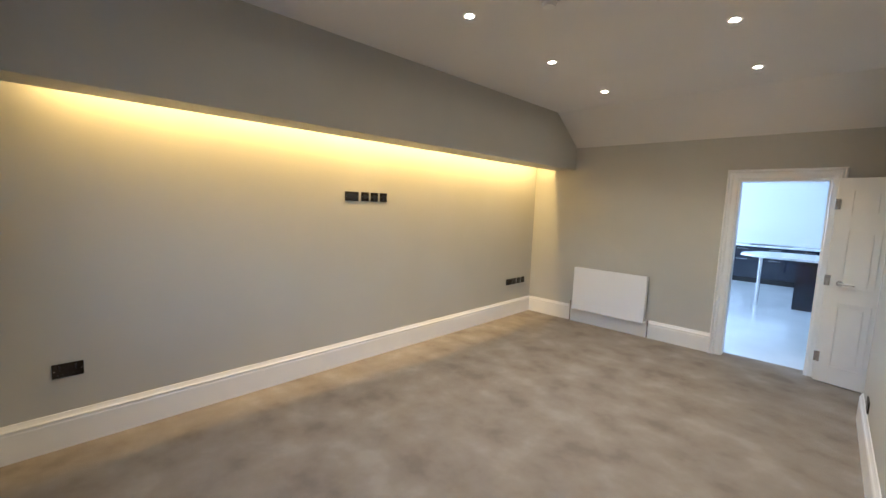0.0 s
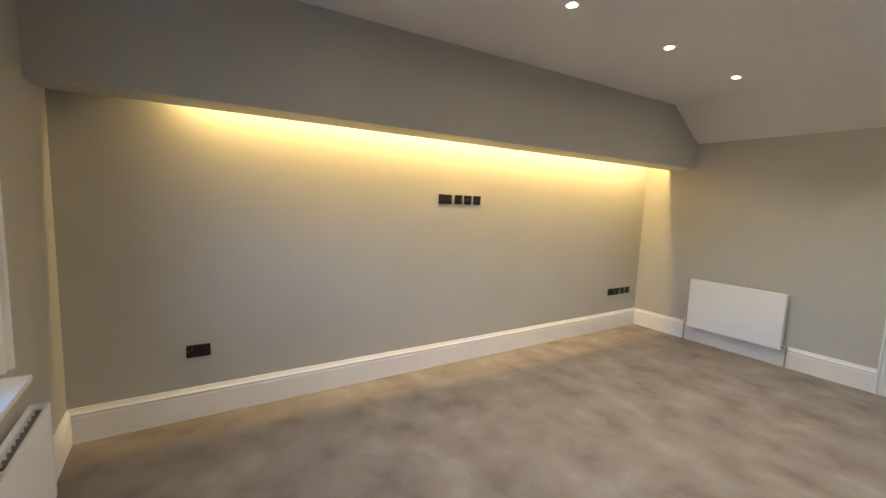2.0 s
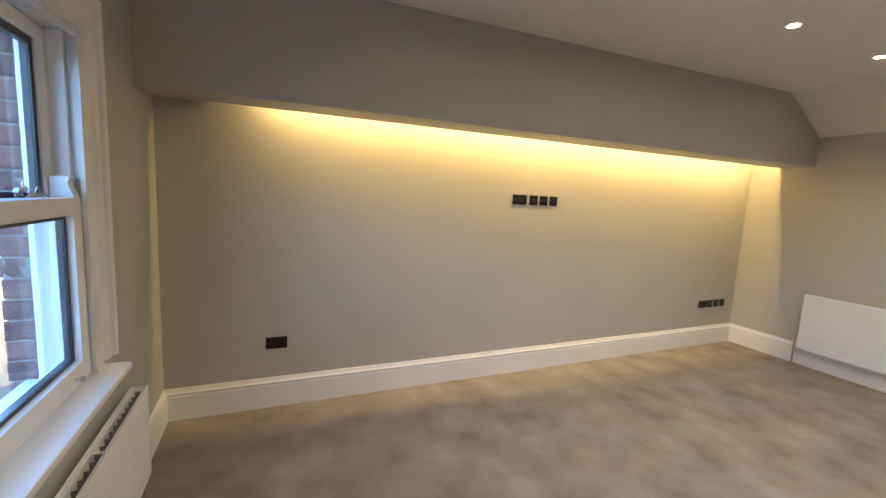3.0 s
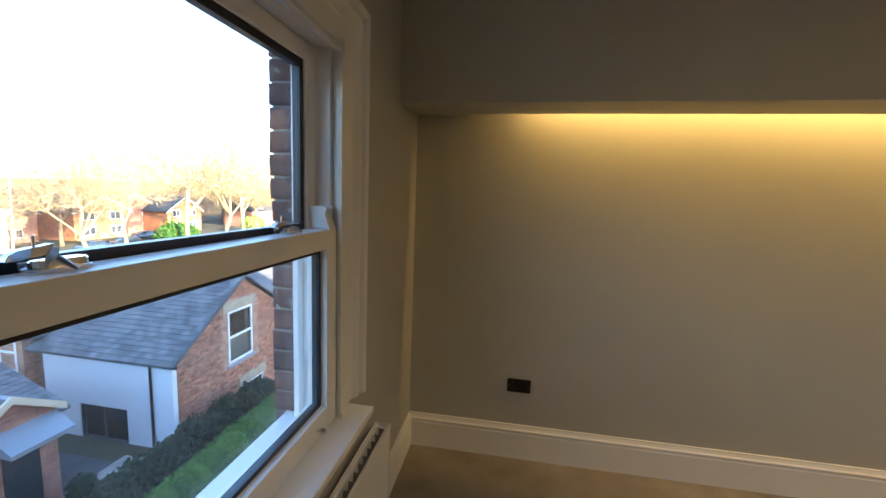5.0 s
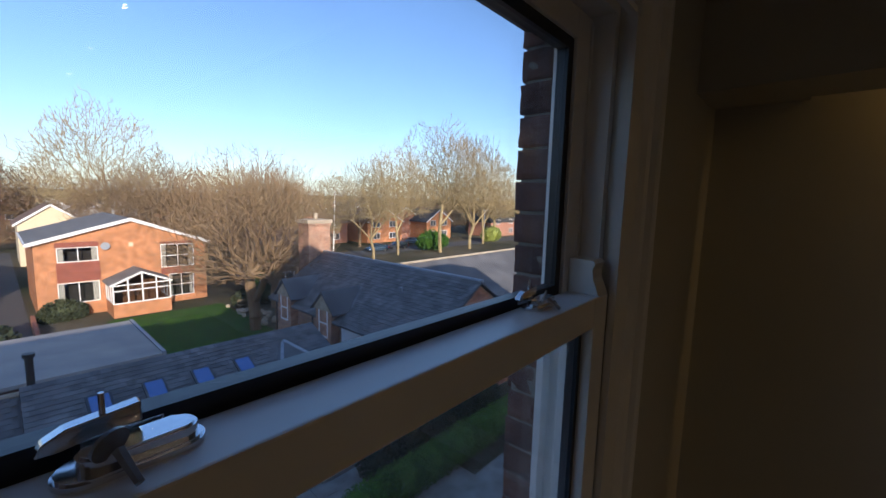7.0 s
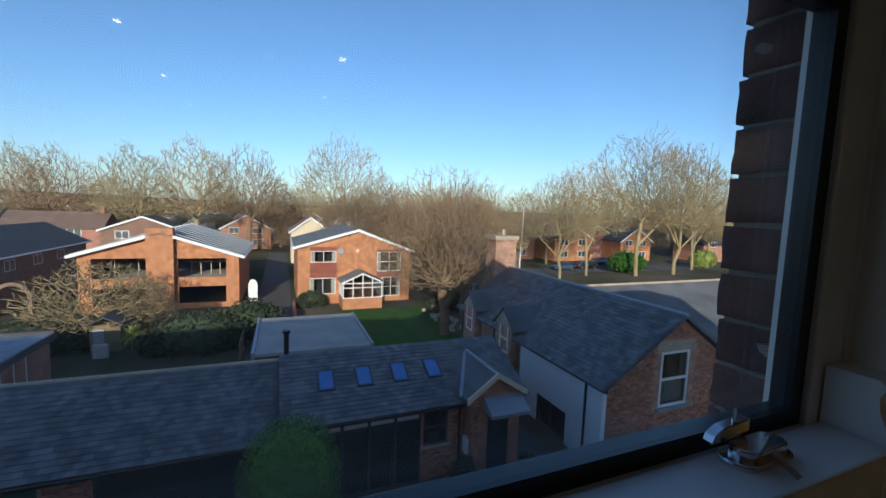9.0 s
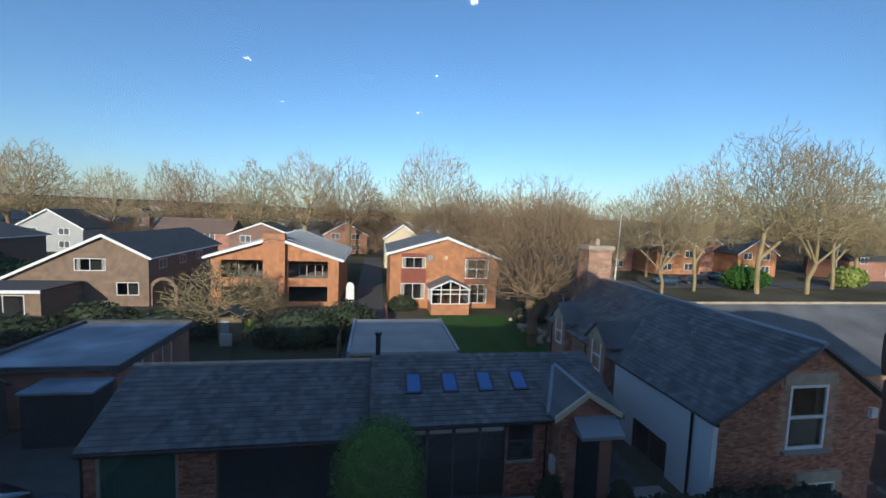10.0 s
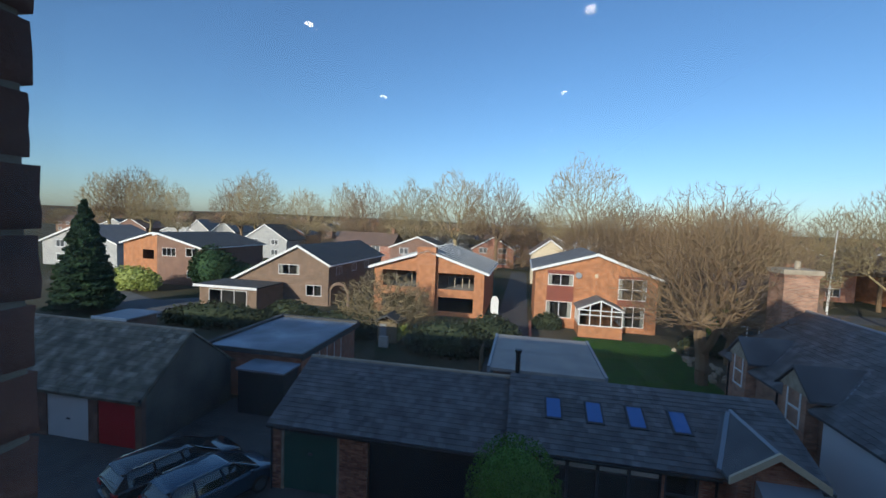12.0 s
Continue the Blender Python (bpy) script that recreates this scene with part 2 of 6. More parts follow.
TARMAC = vary(mat("asphalt", (0.05, 0.05, 0.052), 0.85), [(0.05, 0.05, 0.05), (0.10, 0.098, 0.095)], 1.3, 9, bump=0.6, bump_scale=90, dist=0.004)
PAVING = vary(mat("paving_stone", (0.22, 0.20, 0.17), 0.9), [(0.24, 0.225, 0.20), (0.40, 0.375, 0.335)], 1.5, 8, bump=0.5, bump_scale=50, obj=0.2)
HEDGE = vary(mat("hedge_leaf", (0.035, 0.08, 0.015), 0.8, spec=0.2), [(0.06, 0.13, 0.018), (0.11, 0.21, 0.034)], 3.5, 6, island=0.45)
CONIFER = vary(mat("conifer_leaf", (0.02, 0.045, 0.02), 0.85, spec=0.2), [(0.012, 0.03, 0.014), (0.035, 0.065, 0.025)], 1.2, island=0.4)
SHRUB = vary(mat("shrub_leaf", (0.03, 0.055, 0.02), 0.8, spec=0.2), [(0.022, 0.032, 0.016), (0.05, 0.058, 0.028)], 1.8, island=0.45)
PALM = vary(mat("cordyline_leaf", (0.16, 0.22, 0.04), 0.6), [(0.14, 0.20, 0.03), (0.34, 0.36, 0.08)], 4.0)
BARK = vary(mat("bark_and_twig", (0.22, 0.17, 0.10), 0.95, spec=0.1), [(0.13, 0.10, 0.065), (0.26, 0.205, 0.12)], 0.5, 6, bump=0.4, bump_scale=20, dist=0.02)
TWIG = vary(mat("winter_twig", (0.22, 0.17, 0.10), 0.95, spec=0.1), [(0.24, 0.185, 0.10), (0.36, 0.29, 0.16)], 0.3, 6)
REDTWIG = vary(mat("reddish_twig", (0.22, 0.14, 0.09), 0.95, spec=0.1), [(0.16, 0.105, 0.062), (0.27, 0.195, 0.115)], 0.4, 6)
CARBLACK = mat("black_car_paint", (0.008, 0.010, 0.016), 0.15, coat=1.0)
CARBLUE = mat("blue_grey_car_paint", (0.05, 0.085, 0.13), 0.25, 0.4, coat=1.0)
TAIL = mat("red_lamp_lens", (0.45, 0.01, 0.01), 0.15)
RUBBER = mat("tyre_rubber", (0.02, 0.02, 0.02), 0.8)


# ---- mesh helpers ----
def clusters(bm):
    """Groups of faces that touch or overlap, by their bounding boxes."""
    left, islands = set(bm.verts), []
    while left:
        todo, seen = [left.pop()], set()
        while todo:
            v = todo.pop()
            seen.add(v)
            for e in v.link_edges:
                o = e.other_vert(v)
                if o in left:
                    left.discard(o)
                    todo.append(o)
        lo = [min(v.co[k] for v in seen) - 0.002 for k in range(3)]
        hi = [max(v.co[k] for v in seen) + 0.002 for k in range(3)]
        islands.append([seen, lo, hi])
    if len(islands) > 150:
        return [set(bm.verts)]
    done = []
    for isl in islands:
        joined = [d for d in done if any(all(a[1][k] <= isl[2][k] and isl[1][k] <= a[2][k] for k in range(3)) for a in d)]
        done = [d for d in done if d not in joined] + [[isl] + [a for d in joined for a in d]]
    return [set().union(*[a[0] for a in d]) for d in done]


def part(name, bm, material, parent=None, label="", kind="", smooth=False, m=None, turn_faces=True, whole=False):
    """Links a bmesh as a part of parent; pieces that stand apart become objects of their own. Returns the first."""
    if turn_faces:
        bmesh.ops.recalc_face_normals(bm, faces=bm.faces)
    if m is not None:
        bm.transform(m)
    groups = [set(bm.verts)] if kind or whole else clusters(bm)
    first = None
    for g in groups:
        me = bpy.data.meshes.new(name)
        if len(groups) == 1:
            bm.to_mesh(me)
        else:
            idx = {v: k for k, v in enumerate(g)}
            me.from_pydata([v.co.copy() for v in g], [], [[idx[v] for v in f.verts] for f in bm.faces if f.verts[0] in g])
        me.materials.append(material)
        if smooth:
            me.shade_smooth()
        ob = new(name, me)
        if parent:
            ob.parent = parent
            ob.matrix_parent_inverse = parent.matrix_basis.inverted()
        tagged(ob, label, kind=kind)
        first = first or ob
    bm.free()
    return first


def quad(points):
    """One face that looks the way its points run anticlockwise."""
    bm = bmesh.new()
    bm.faces.new([bm.verts.new(p) for p in points])
    return bm


def thing(name, label, category, at=(0, 0, 0), group="", kind=""):
    ob = new(name)
    ob.empty_display_size = 0.1
    ob.matrix_basis = pose(*at)
    return tagged(ob, label, category, group, kind)


def box(bm, x0, x1, y0, y1, z0, z1, bevel=0.0):
    vs = [bm.verts.new((x, y, z)) for z in (z0, z1) for y in (y0, y1) for x in (x0, x1)]
    fs = [bm.faces.new([vs[i] for i in f]) for f in ((0, 2, 3, 1), (4, 5, 7, 6), (0, 1, 5, 4), (2, 6, 7, 3), (0, 4, 6, 2), (1, 3, 7, 5))]
    if bevel:
        bmesh.ops.bevel(bm, geom=list({e for f in fs for e in f.edges}), offset=bevel, segments=2, affect="EDGES", profile=0.6)
    return bm


def boxes(*list_of, bevel=0.0):
    bm = bmesh.new()
    for b in list_of:
        box(bm, *b, bevel=bevel)
    return bm


def extrude(points, axis, a, b, bm=None):
    """A closed outline, in the two other axes in order, drawn out along axis from a to b."""
    bm = bm or bmesh.new()

    def place(p, v):
        q = list(p)
        q.insert("xyz".index(axis), v)
        return q

    lo = [bm.verts.new(place(p, a)) for p in points]
    hi = [bm.verts.new(place(p, b)) for p in points]
    n = len(points)
    bm.faces.new(lo)
    bm.faces.new(hi[::-1])
    for i in range(n):
        bm.faces.new((lo[i], lo[(i + 1) % n], hi[(i + 1) % n], hi[i]))
    return bm


def tube(bm, p, q, r0, r1=None, n=8, caps=True):
    p, q = Vector(p), Vector(q)
    r1 = r0 if r1 is None else r1
    d = (q - p).normalized()
    u = d.orthogonal().normalized()
    v = d.cross(u)
    ring = []
    for c, r in ((p, r0), (q, r1)):
        ring.append([bm.verts.new(c + (u * math.cos(a) + v * math.sin(a)) * r) for a in (2 * math.pi * i / n for i in range(n))])
    for i in range(n):
        bm.faces.new((ring[0][i], ring[0][(i + 1) % n], ring[1][(i + 1) % n], ring[1][i]))
    if caps:
        bm.faces.new(ring[0][::-1])
        bm.faces.new(ring[1])
    return bm


def holed(bm, axis, a, b, u0, u1, z0, z1, holes):
    """A wall slab between a and b along axis, from u0 to u1 and z0 to z1, with rectangular holes (u, u, z, z)."""
    us = sorted({u0, u1, *[h[0] for h in holes], *[h[1] for h in holes]})
    zs = sorted({z0, z1, *[h[2] for h in holes], *[h[3] for h in holes]})
    for i in range(len(us) - 1):
        run = None
        for k in range(len(zs) - 1):
            um, zm = (us[i] + us[i + 1]) / 2, (zs[k] + zs[k + 1]) / 2
            solid = not any(h[0] < um < h[1] and h[2] < zm < h[3] for h in holes)
            if solid:
                run = [zs[k] if run is None else run[0], zs[k + 1]]
            if run and (not solid or k == len(zs) - 2):
                if axis == "y":
                    box(bm, us[i], us[i + 1], a, b, *run)
                else:
                    box(bm, a, b, us[i], us[i + 1], *run)
                run = None
    return bm


def gabled(bm, y0, y1, z0, tops, holes):
    """A wall slab facing -y whose top follows the points (x, z) in tops, with rectangular holes (x, x, z, z)."""
    xs = sorted({t[0] for t in tops} | {h[0] for h in holes} | {h[1] for h in holes})

    def top(x):
        for (xa, za), (xb, zb) in zip(tops, tops[1:]):
            if xa <= x <= xb:
                return za + (zb - za) * (x - xa) / (xb - xa)

    for xa, xb in zip(xs, xs[1:]):
        z = z0
        for h in sorted((h for h in holes if h[0] < (xa + xb) / 2 < h[1]), key=lambda h: h[2]):
            if h[2] > z:
                box(bm, xa, xb, y0, y1, z, h[2])
            z = h[3]
        extrude([(xa, z), (xb, z), (xb, top(xb)), (xa, top(xa))], "y", y0, y1, bm)
    return bm


def structure(name, bm, material, label=""):
    return part(name, bm, material, None, label, "structure")


# ---- the room ----
XR, YD, CZ, GZ = -3.6, -5.97, 2.8, -8.4
WX0, WX1 = -2.30, -1.20          # clear width of the sash box
WZ0, WZ1 = 0.86, 2.13            # sill and head of the window opening


def room():
    structure("floor", boxes((-4.40, 0.15, YD - 0.15, 0.11, -0.3, 0.0)), CARPET, "mottled beige-brown cut pile carpet")
    structure("wall_east", boxes((0.0, 0.15, YD - 0.15, 0.11, 0, 3.0)), WALL, "warm grey painted wall of the recess")
    structure("wall_west", boxes((XR - 0.15, XR, -5.08, 0.11, 0, 3.0), (-4.25, XR - 0.151, -5.08, -4.95, 0, 3.0)), WALL, "warm grey painted side wall")
    structure("wall_alcove", boxes((-4.40, -4.25, YD - 0.15, -4.95, 0, 3.0)), WALL, "warm grey painted wall behind the door")
    structure("wall_north", holed(bmesh.new(), "y", 0.0, 0.11, XR, 0.0, 0, 3.0, [(WX0, WX1, WZ0, WZ1)]), WALL, "warm grey painted window wall")
    structure("wall_south", holed(bmesh.new(), "y", YD - 0.15, YD, -4.25, 0.0, 0, 3.0, [(-3.25, -2.50, 0, 1.97)]), WALL, "warm grey painted wall with the doorway")
    structure("ceiling", extrude([(YD, 2.42), (-5.40, CZ), (0.0, CZ), (0.0, 3.0), (YD, 3.0)], "x", -4.25, 0.0), CEIL, "off-white ceiling, sloped along the door wall")
    bm = extrude([(-0.40, 0.0), (-0.12, 0.0), (-0.30, YD), (-0.62, YD)], "z", 2.12, CZ)
    structure("slot_end", boxes((-0.118, -0.0005, -0.30, -0.0005, 2.135, CZ - 0.001)), WALL, "grey plaster closing the light slot")
    structure("bulkhead", bm, WALL, "grey plaster bulkhead over the recess")


room()


def skirting(name, x0, y0, x1, y1, nx, ny):
    """A tall moulded skirting board along a line, with its face towards (nx, ny)."""
    prof = [(0, 0), (0.02, 0), (0.02, 0.165), (0.017, 0.172), (0.017, 0.18), (0.0205, 0.184), (0.0205, 0.192), (0.014, 0.20), (0.009, 0.215), (0.007, 0.225), (0, 0.225)]
    bm = bmesh.new()
    ends = []
    for x, y in ((x0, y0), (x1, y1)):
        ends.append([bm.verts.new((x + nx * d, y + ny * d, z)) for d, z in prof])
    n = len(prof)
    for i in range(n):
        bm.faces.new((ends[0][i], ends[0][(i + 1) % n], ends[1][(i + 1) % n], ends[1][i]))
    bm.faces.new(ends[0][::-1])
    bm.faces.new(ends[1])
    structure(name, bm, TRIM, "tall white moulded skirting board")


skirting("baseboard", -0.0005, -0.0005, -0.0005, YD + 0.0005, -1, 0)
skirting("baseboard", XR + 0.0005, -0.0005, -0.021, -0.0005, 0, -1)
skirting("baseboard", -2.40, YD + 0.0005, -0.021, YD + 0.0005, 0, 1)
skirting("baseboard", XR + 0.0005, -5.08, XR + 0.0005, -0.021, 1, 0)


def architrave(name, x0, x1, z0, z1, w, y, out):
    """A moulded, mitred surround on three sides of an opening, standing out from the plane y towards out."""
    k = w / 0.17
    prof = [(0.0, 0.0), (0.0, 0.013), (0.004, 0.018), (0.012, 0.018), (0.017, 0.013), (0.072, 0.015), (0.082, 0.018), (0.096, 0.029), (0.108, 0.033), (0.118, 0.031),
            (0.124, 0.025), (0.132, 0.026), (0.138, 0.041), (0.146, 0.046), (0.160, 0.046), (0.168, 0.040), (0.17, 0.0)]
    bm = bmesh.new()
    rings = []
    for corner in range(4):
        ring = []
        for d, t in prof:
            d = d * k
            x = x0 - d if corner < 2 else x1 + d
            z = z0 if corner in (0, 3) else z1 + d
            ring.append(bm.verts.new((x, y + out * t, z)))
        rings.append(ring)
    n = len(prof)
    for a, b in zip(rings, rings[1:]):
        for i in range(n):
            bm.faces.new((a[i], a[(i + 1) % n], b[(i + 1) % n], b[i]))
    bm.faces.new(rings[0][::-1])
    bm.faces.new(rings[-1])
    return structure(name, bm, TRIM, "white moulded architrave")


def doorway():
    d = thing("door_1", "open white six-panel door with chrome lever handle, against the side wall", "door", (-3.23, YD, 0), kind="structure")
    architrave("door_trim", -3.242, -2.508, 0, 1.965, 0.105, YD + 0.0005, 1)
    part("door_frame", boxes((-3.25, -3.225, YD - 0.15, YD, 0, 1.945), (-2.525, -2.50, YD - 0.15, YD, 0, 1.945), (-3.25, -2.50, YD - 0.15, YD, 1.945, 1.97)), TRIM, d)
    # the leaf, hinged at the west jamb and swung into the room
    ang = radians(167)
    hinge = Vector((-3.300, YD + 0.095, 0.0))
    m = Matrix.Translation(hinge) @ Matrix.Rotation(ang, 4, "Z")
    leaf = bmesh.new()
    box(leaf, 0, 0.74, -0.018, 0.018, 0.012, 1.96)
    part("leaf", leaf, TRIM, d, m=m)
    for x0, x1 in ((0.09, 0.33), (0.41, 0.65)):
        for z0, z1 in ((0.16, 0.80), (0.93, 1.50), (1.60, 1.86)):
            panels = bmesh.new()
            for s in (-1, 1):
                ya, yb = sorted((s * 0.018, s * 0.026))
                box(panels, x0, x0 + 0.022, ya, yb, z0, z1)
                box(panels, x1 - 0.022, x1, ya, yb, z0, z1)
                box(panels, x0 + 0.022, x1 - 0.022, ya, yb, z0, z0 + 0.022)
                box(panels, x0 + 0.022, x1 - 0.022, ya, yb, z1 - 0.022, z1)
                box(panels, x0 + 0.05, x1 - 0.05, ya, yb, z0 + 0.05, z1 - 0.05)
            part("panel", panels, TRIM, d, m=m, whole=True)

    h = bmesh.new()
    for s in (-1, 1):
        tube(h, (0.10, s * 0.018, 0.98), (0.10, s * 0.028, 0.98), 0.027, n=20)
        tube(h, (0.10, s * 0.026, 0.98), (0.10, s * 0.062, 0.98), 0.009, n=12)
        tube(h, (0.095, s * 0.058, 0.98), (0.21, s * 0.058, 0.978), 0.0095, 0.008, n=12)
    part("handle", h, CHROME, d, "chrome lever handle", m=m, whole=True)
    hg = bmesh.new()
    for z in (0.25, 1.0, 1.72):
        box(hg, -0.012, 0.03, -0.022, -0.0185, z - 0.05, z + 0.05)
        tube(hg, (-0.006, -0.026, z - 0.05), (-0.006, -0.026, z + 0.05), 0.006, n=10)
    part("hinge", hg, CHROME, d, "steel butt hinge", m=m)


doorway()


FIN = mat("fin_steel", (0.30, 0.28, 0.26), 0.5)


def radiator(x, y, length, z0, z1, nx, ny):
    """A white compact radiator along a wall; (nx, ny) points into the room."""
    r = thing("radiator", "white double-panel radiator with chrome valves on the wall", "radiator", (x, y, z0))
    yaw = math.atan2(-nx, ny)
    m = pose(x, y, 0, 0, 0, math.degrees(yaw))
    L, T = length, 0.10
    for ya, yb in ((0.035, 0.05), (T - 0.015, T)):
        part("panel", box(bmesh.new(), 0, L, ya, yb, z0, z1 - 0.004, bevel=0.004), RAD, r, m=m)
    bm = bmesh.new()
    for u in np.linspace(0.015, L - 0.015, int(L / 0.05)):
        box(bm, u - 0.0008, u + 0.0008, 0.052, T - 0.017, z0 + 0.02, z1 - 0.02)
    part("fin", bm, FIN, r, m=m)
    bm = boxes((-0.002, L + 0.002, 0.030, 0.036, z1 - 0.006, z1 + 0.002), (-0.002, L + 0.002, T - 0.004, T + 0.002, z1 - 0.006, z1 + 0.002), (-0.004, 0.0, 0.03, T + 0.002, z0 + 0.01, z1 + 0.002), (L, L + 0.004, 0.03, T + 0.002, z0 + 0.01, z1 + 0.002))
    for u in np.linspace(0.03, L - 0.03, max(3, int(L / 0.35))):
        box(bm, u - 0.006, u + 0.006, 0.036, T - 0.004, z1 - 0.006, z1 - 0.001)
    part("grille", bm, RAD, r, m=m, whole=True)
    for u in (-0.045, L + 0.045):
        bm = bmesh.new()
        tube(bm, (u, 0.055, max(0.02, z0 - 0.03)), (u, 0.055, z0 + 0.045), 0.0115, n=14)
        tube(bm, (u, 0.055, z0 + 0.03), (0 if u < 0 else L, 0.055, z0 + 0.03), 0.009, n=12)
        tube(bm, (u, 0.055, 0.0), (u, 0.055, z0), 0.0075, n=12)
        if u > 0:
            tube(bm, (u, 0.055, z0 + 0.04), (u, 0.055, z0 + 0.105), 0.017, 0.015, n=18)
        part("valve", bm, CHROME, r, "chrome radiator valve and pipe", m=m, whole=True)
    part("bracket", boxes((0.08, 0.12, 0.0, 0.035, z0 + 0.05, z1 - 0.05), (L - 0.12, L - 0.08, 0.0, 0.035, z0 + 0.05, z1 - 0.05)), RAD, r, m=m)


radiator(-1.70, YD, 0.94, 0.19, 0.775, 0, 1)
radiator(-0.80, 0.0, 1.60, 0.14, 0.61, 0, -1)


def plate(kind_of, y, z, w, h=0.086):
    """A black nickel plate on the recess wall at x = 0."""
    names = {"blank": ("blank_plate", "black nickel blanking plate"), "socket": ("double_socket", "black nickel double power socket"), "data": ("outlet_plate", "black nickel single outlet plate")}
    nm, lab = names[kind_of]
    t = thing(nm, lab + " on the grey wall", "wall outlet", (0, y, z))
    part("faceplate", boxes((-0.009, -0.0005, y - w / 2, y + w / 2, z - h / 2, z + h / 2), bevel=0.002), PLATE, t)
    bm = bmesh.new()
    if kind_of == "socket":
        for s in (-1, 1):
            c = y + s * w / 4
            box(bm, -0.0115, -0.008, c - 0.006, c + 0.006, z + 0.012, z + 0.032)
            box(bm, -0.0105, -0.008, c - 0.003, c + 0.003, z - 0.002, z + 0.006)
            for k in (-1, 1):
                box(bm, -0.0105, -0.008, c + k * 0.011 - 0.003, c + k * 0.011 + 0.003, z - 0.026, z - 0.021)
    elif kind_of == "data":
        box(bm, -0.0125, -0.008, y - 0.022, y + 0.022, z - 0.022, z + 0.022)
        tube(bm, (-0.0125, y, z), (-0.018, y, z), 0.006, n=12)
    else:
        box(bm, -0.0105, -0.008, y - w * 0.4, y + w * 0.4, z - 0.026, z + 0.026)
    part("insert", bm, BLACK, t, "black plastic insert")
    bm = bmesh.new()
    for s in (-1, 1):
        tube(bm, (-0.0085, y + s * (w / 2 - 0.010), z), (-0.0105, y + s * (w / 2 - 0.010), z), 0.0035, n=10)
    part("screw", bm, CHROME, t)


plate("socket", -0.705, 0.487, 0.146)
plate("blank", -2.72, 1.62, 0.146)
for y in (-2.87, -2.98, -3.09):
    plate("data", y, 1.62, 0.086)
plate("socket", -5.40, 0.50, 0.146)
for y in (-5.53, -5.64, -5.75):
    plate("data", y, 0.50, 0.086)
t = thing("light_switch", "brushed steel low wall socket on the side wall", "wall outlet", (XR, -4.6, 0.29))
part("faceplate", boxes((XR + 0.0005, XR + 0.009, -4.673, -4.527, 0.247, 0.333), bevel=0.002), PLATE, t)
part("screw", tube(bmesh.new(), (XR + 0.008, -4.66, 0.29), (XR + 0.011, -4.66, 0.29), 0.004), CHROME, t)


def downlight(x, y, z, near=False):
    t = thing("downlight", "small recessed white ceiling downlight, lit warm", "ceiling light", (x, y, z), "recessed ceiling downlights")
    bm = bmesh.new()
    prev = None
    for r, dz in ((0.043, 0.0), (0.043, -0.003), (0.036, -0.006), (0.029, -0.003), (0.021, 0.004)):
        ring = [bm.verts.new((x + r * math.cos(a), y + r * math.sin(a), z + dz)) for a in np.linspace(0, 2 * math.pi, 28, endpoint=False)]
        if prev:
            for i in range(28):
                bm.faces.new((prev[i], prev[(i + 1) % 28], ring[(i + 1) % 28], ring[i]))
        prev = ring
    part("rim", bm, TRIM, t)
    bm = bmesh.new()
    bm.faces.new([bm.verts.new((x + 0.021 * math.cos(a), y + 0.021 * math.sin(a), z - 0.001)) for a in np.linspace(0, 2 * math.pi, 20, endpoint=False)])
    part("lamp", bm, SPOT, t, "glowing warm lamp face")
    data = bpy.data.lights.new("downlight_beam", "SPOT")
    data.energy, data.color, data.spot_size, data.spot_blend, data.shadow_soft_size = 3.1, (1.0, 0.78, 0.52), radians(120), 0.9, 0.03
    lamp = new("downlight_beam", data)
    lamp.parent = t
    lamp.location = (0, 0, -0.02)


for x in (-1.44, -2.71):
    for y in (-4.82, -3.72, -2.64, -1.56):
        downlight(x, y, CZ)
t = thing("smoke_alarm", "round white smoke alarm on the ceiling", "smoke alarm", (-1.94, -2.78, CZ))
part("base", tube(bmesh.new(), (-1.94, -2.78, CZ), (-1.94, -2.78, CZ - 0.02), 0.055, n=28), TRIM, t)
part("cover", tube(bmesh.new(), (-1.94, -2.78, CZ - 0.02), (-1.94, -2.78, CZ - 0.04), 0.045, 0.036, n=28), TRIM, t)


def led_strip():
    t = thing("led_strip", "warm white tape light hidden behind the bulkhead", "strip light", (-0.2, -3, 2.3))
    bm = bmesh.new()
    a, b = Vector((-0.145, -0.66, 2.33)), Vector((-0.288, -5.90, 2.33))
    vs = [bm.verts.new(v) for v in (a, b, b + Vector((0.012, 0, 0.0)), a + Vector((0.012, 0, 0)))]
    bm.faces.new(vs)
    part("tape", bm, LED, t)
    data = bpy.data.lights.new("led_light", "AREA")
    data.shape, data.size, data.size_y = "RECTANGLE", (b - a).length, 0.012
    data.energy, data.color = 3.4, (1.0, 0.57, 0.14)
    ob = new("led_light", data)
    c = (a + b) / 2 + Vector((0.02, 0, -0.006))
    d = (b - a).normalized()
    data.spread = radians(160)
    z = Vector((-1, 0, 1.7)).normalized()
    x = d
    y = z.cross(x).normalized()
    z = x.cross(y)
    ob.matrix_world = Matrix.Translation(c) @ Matrix((x, y, z)).transposed().to_4x4()


led_strip()


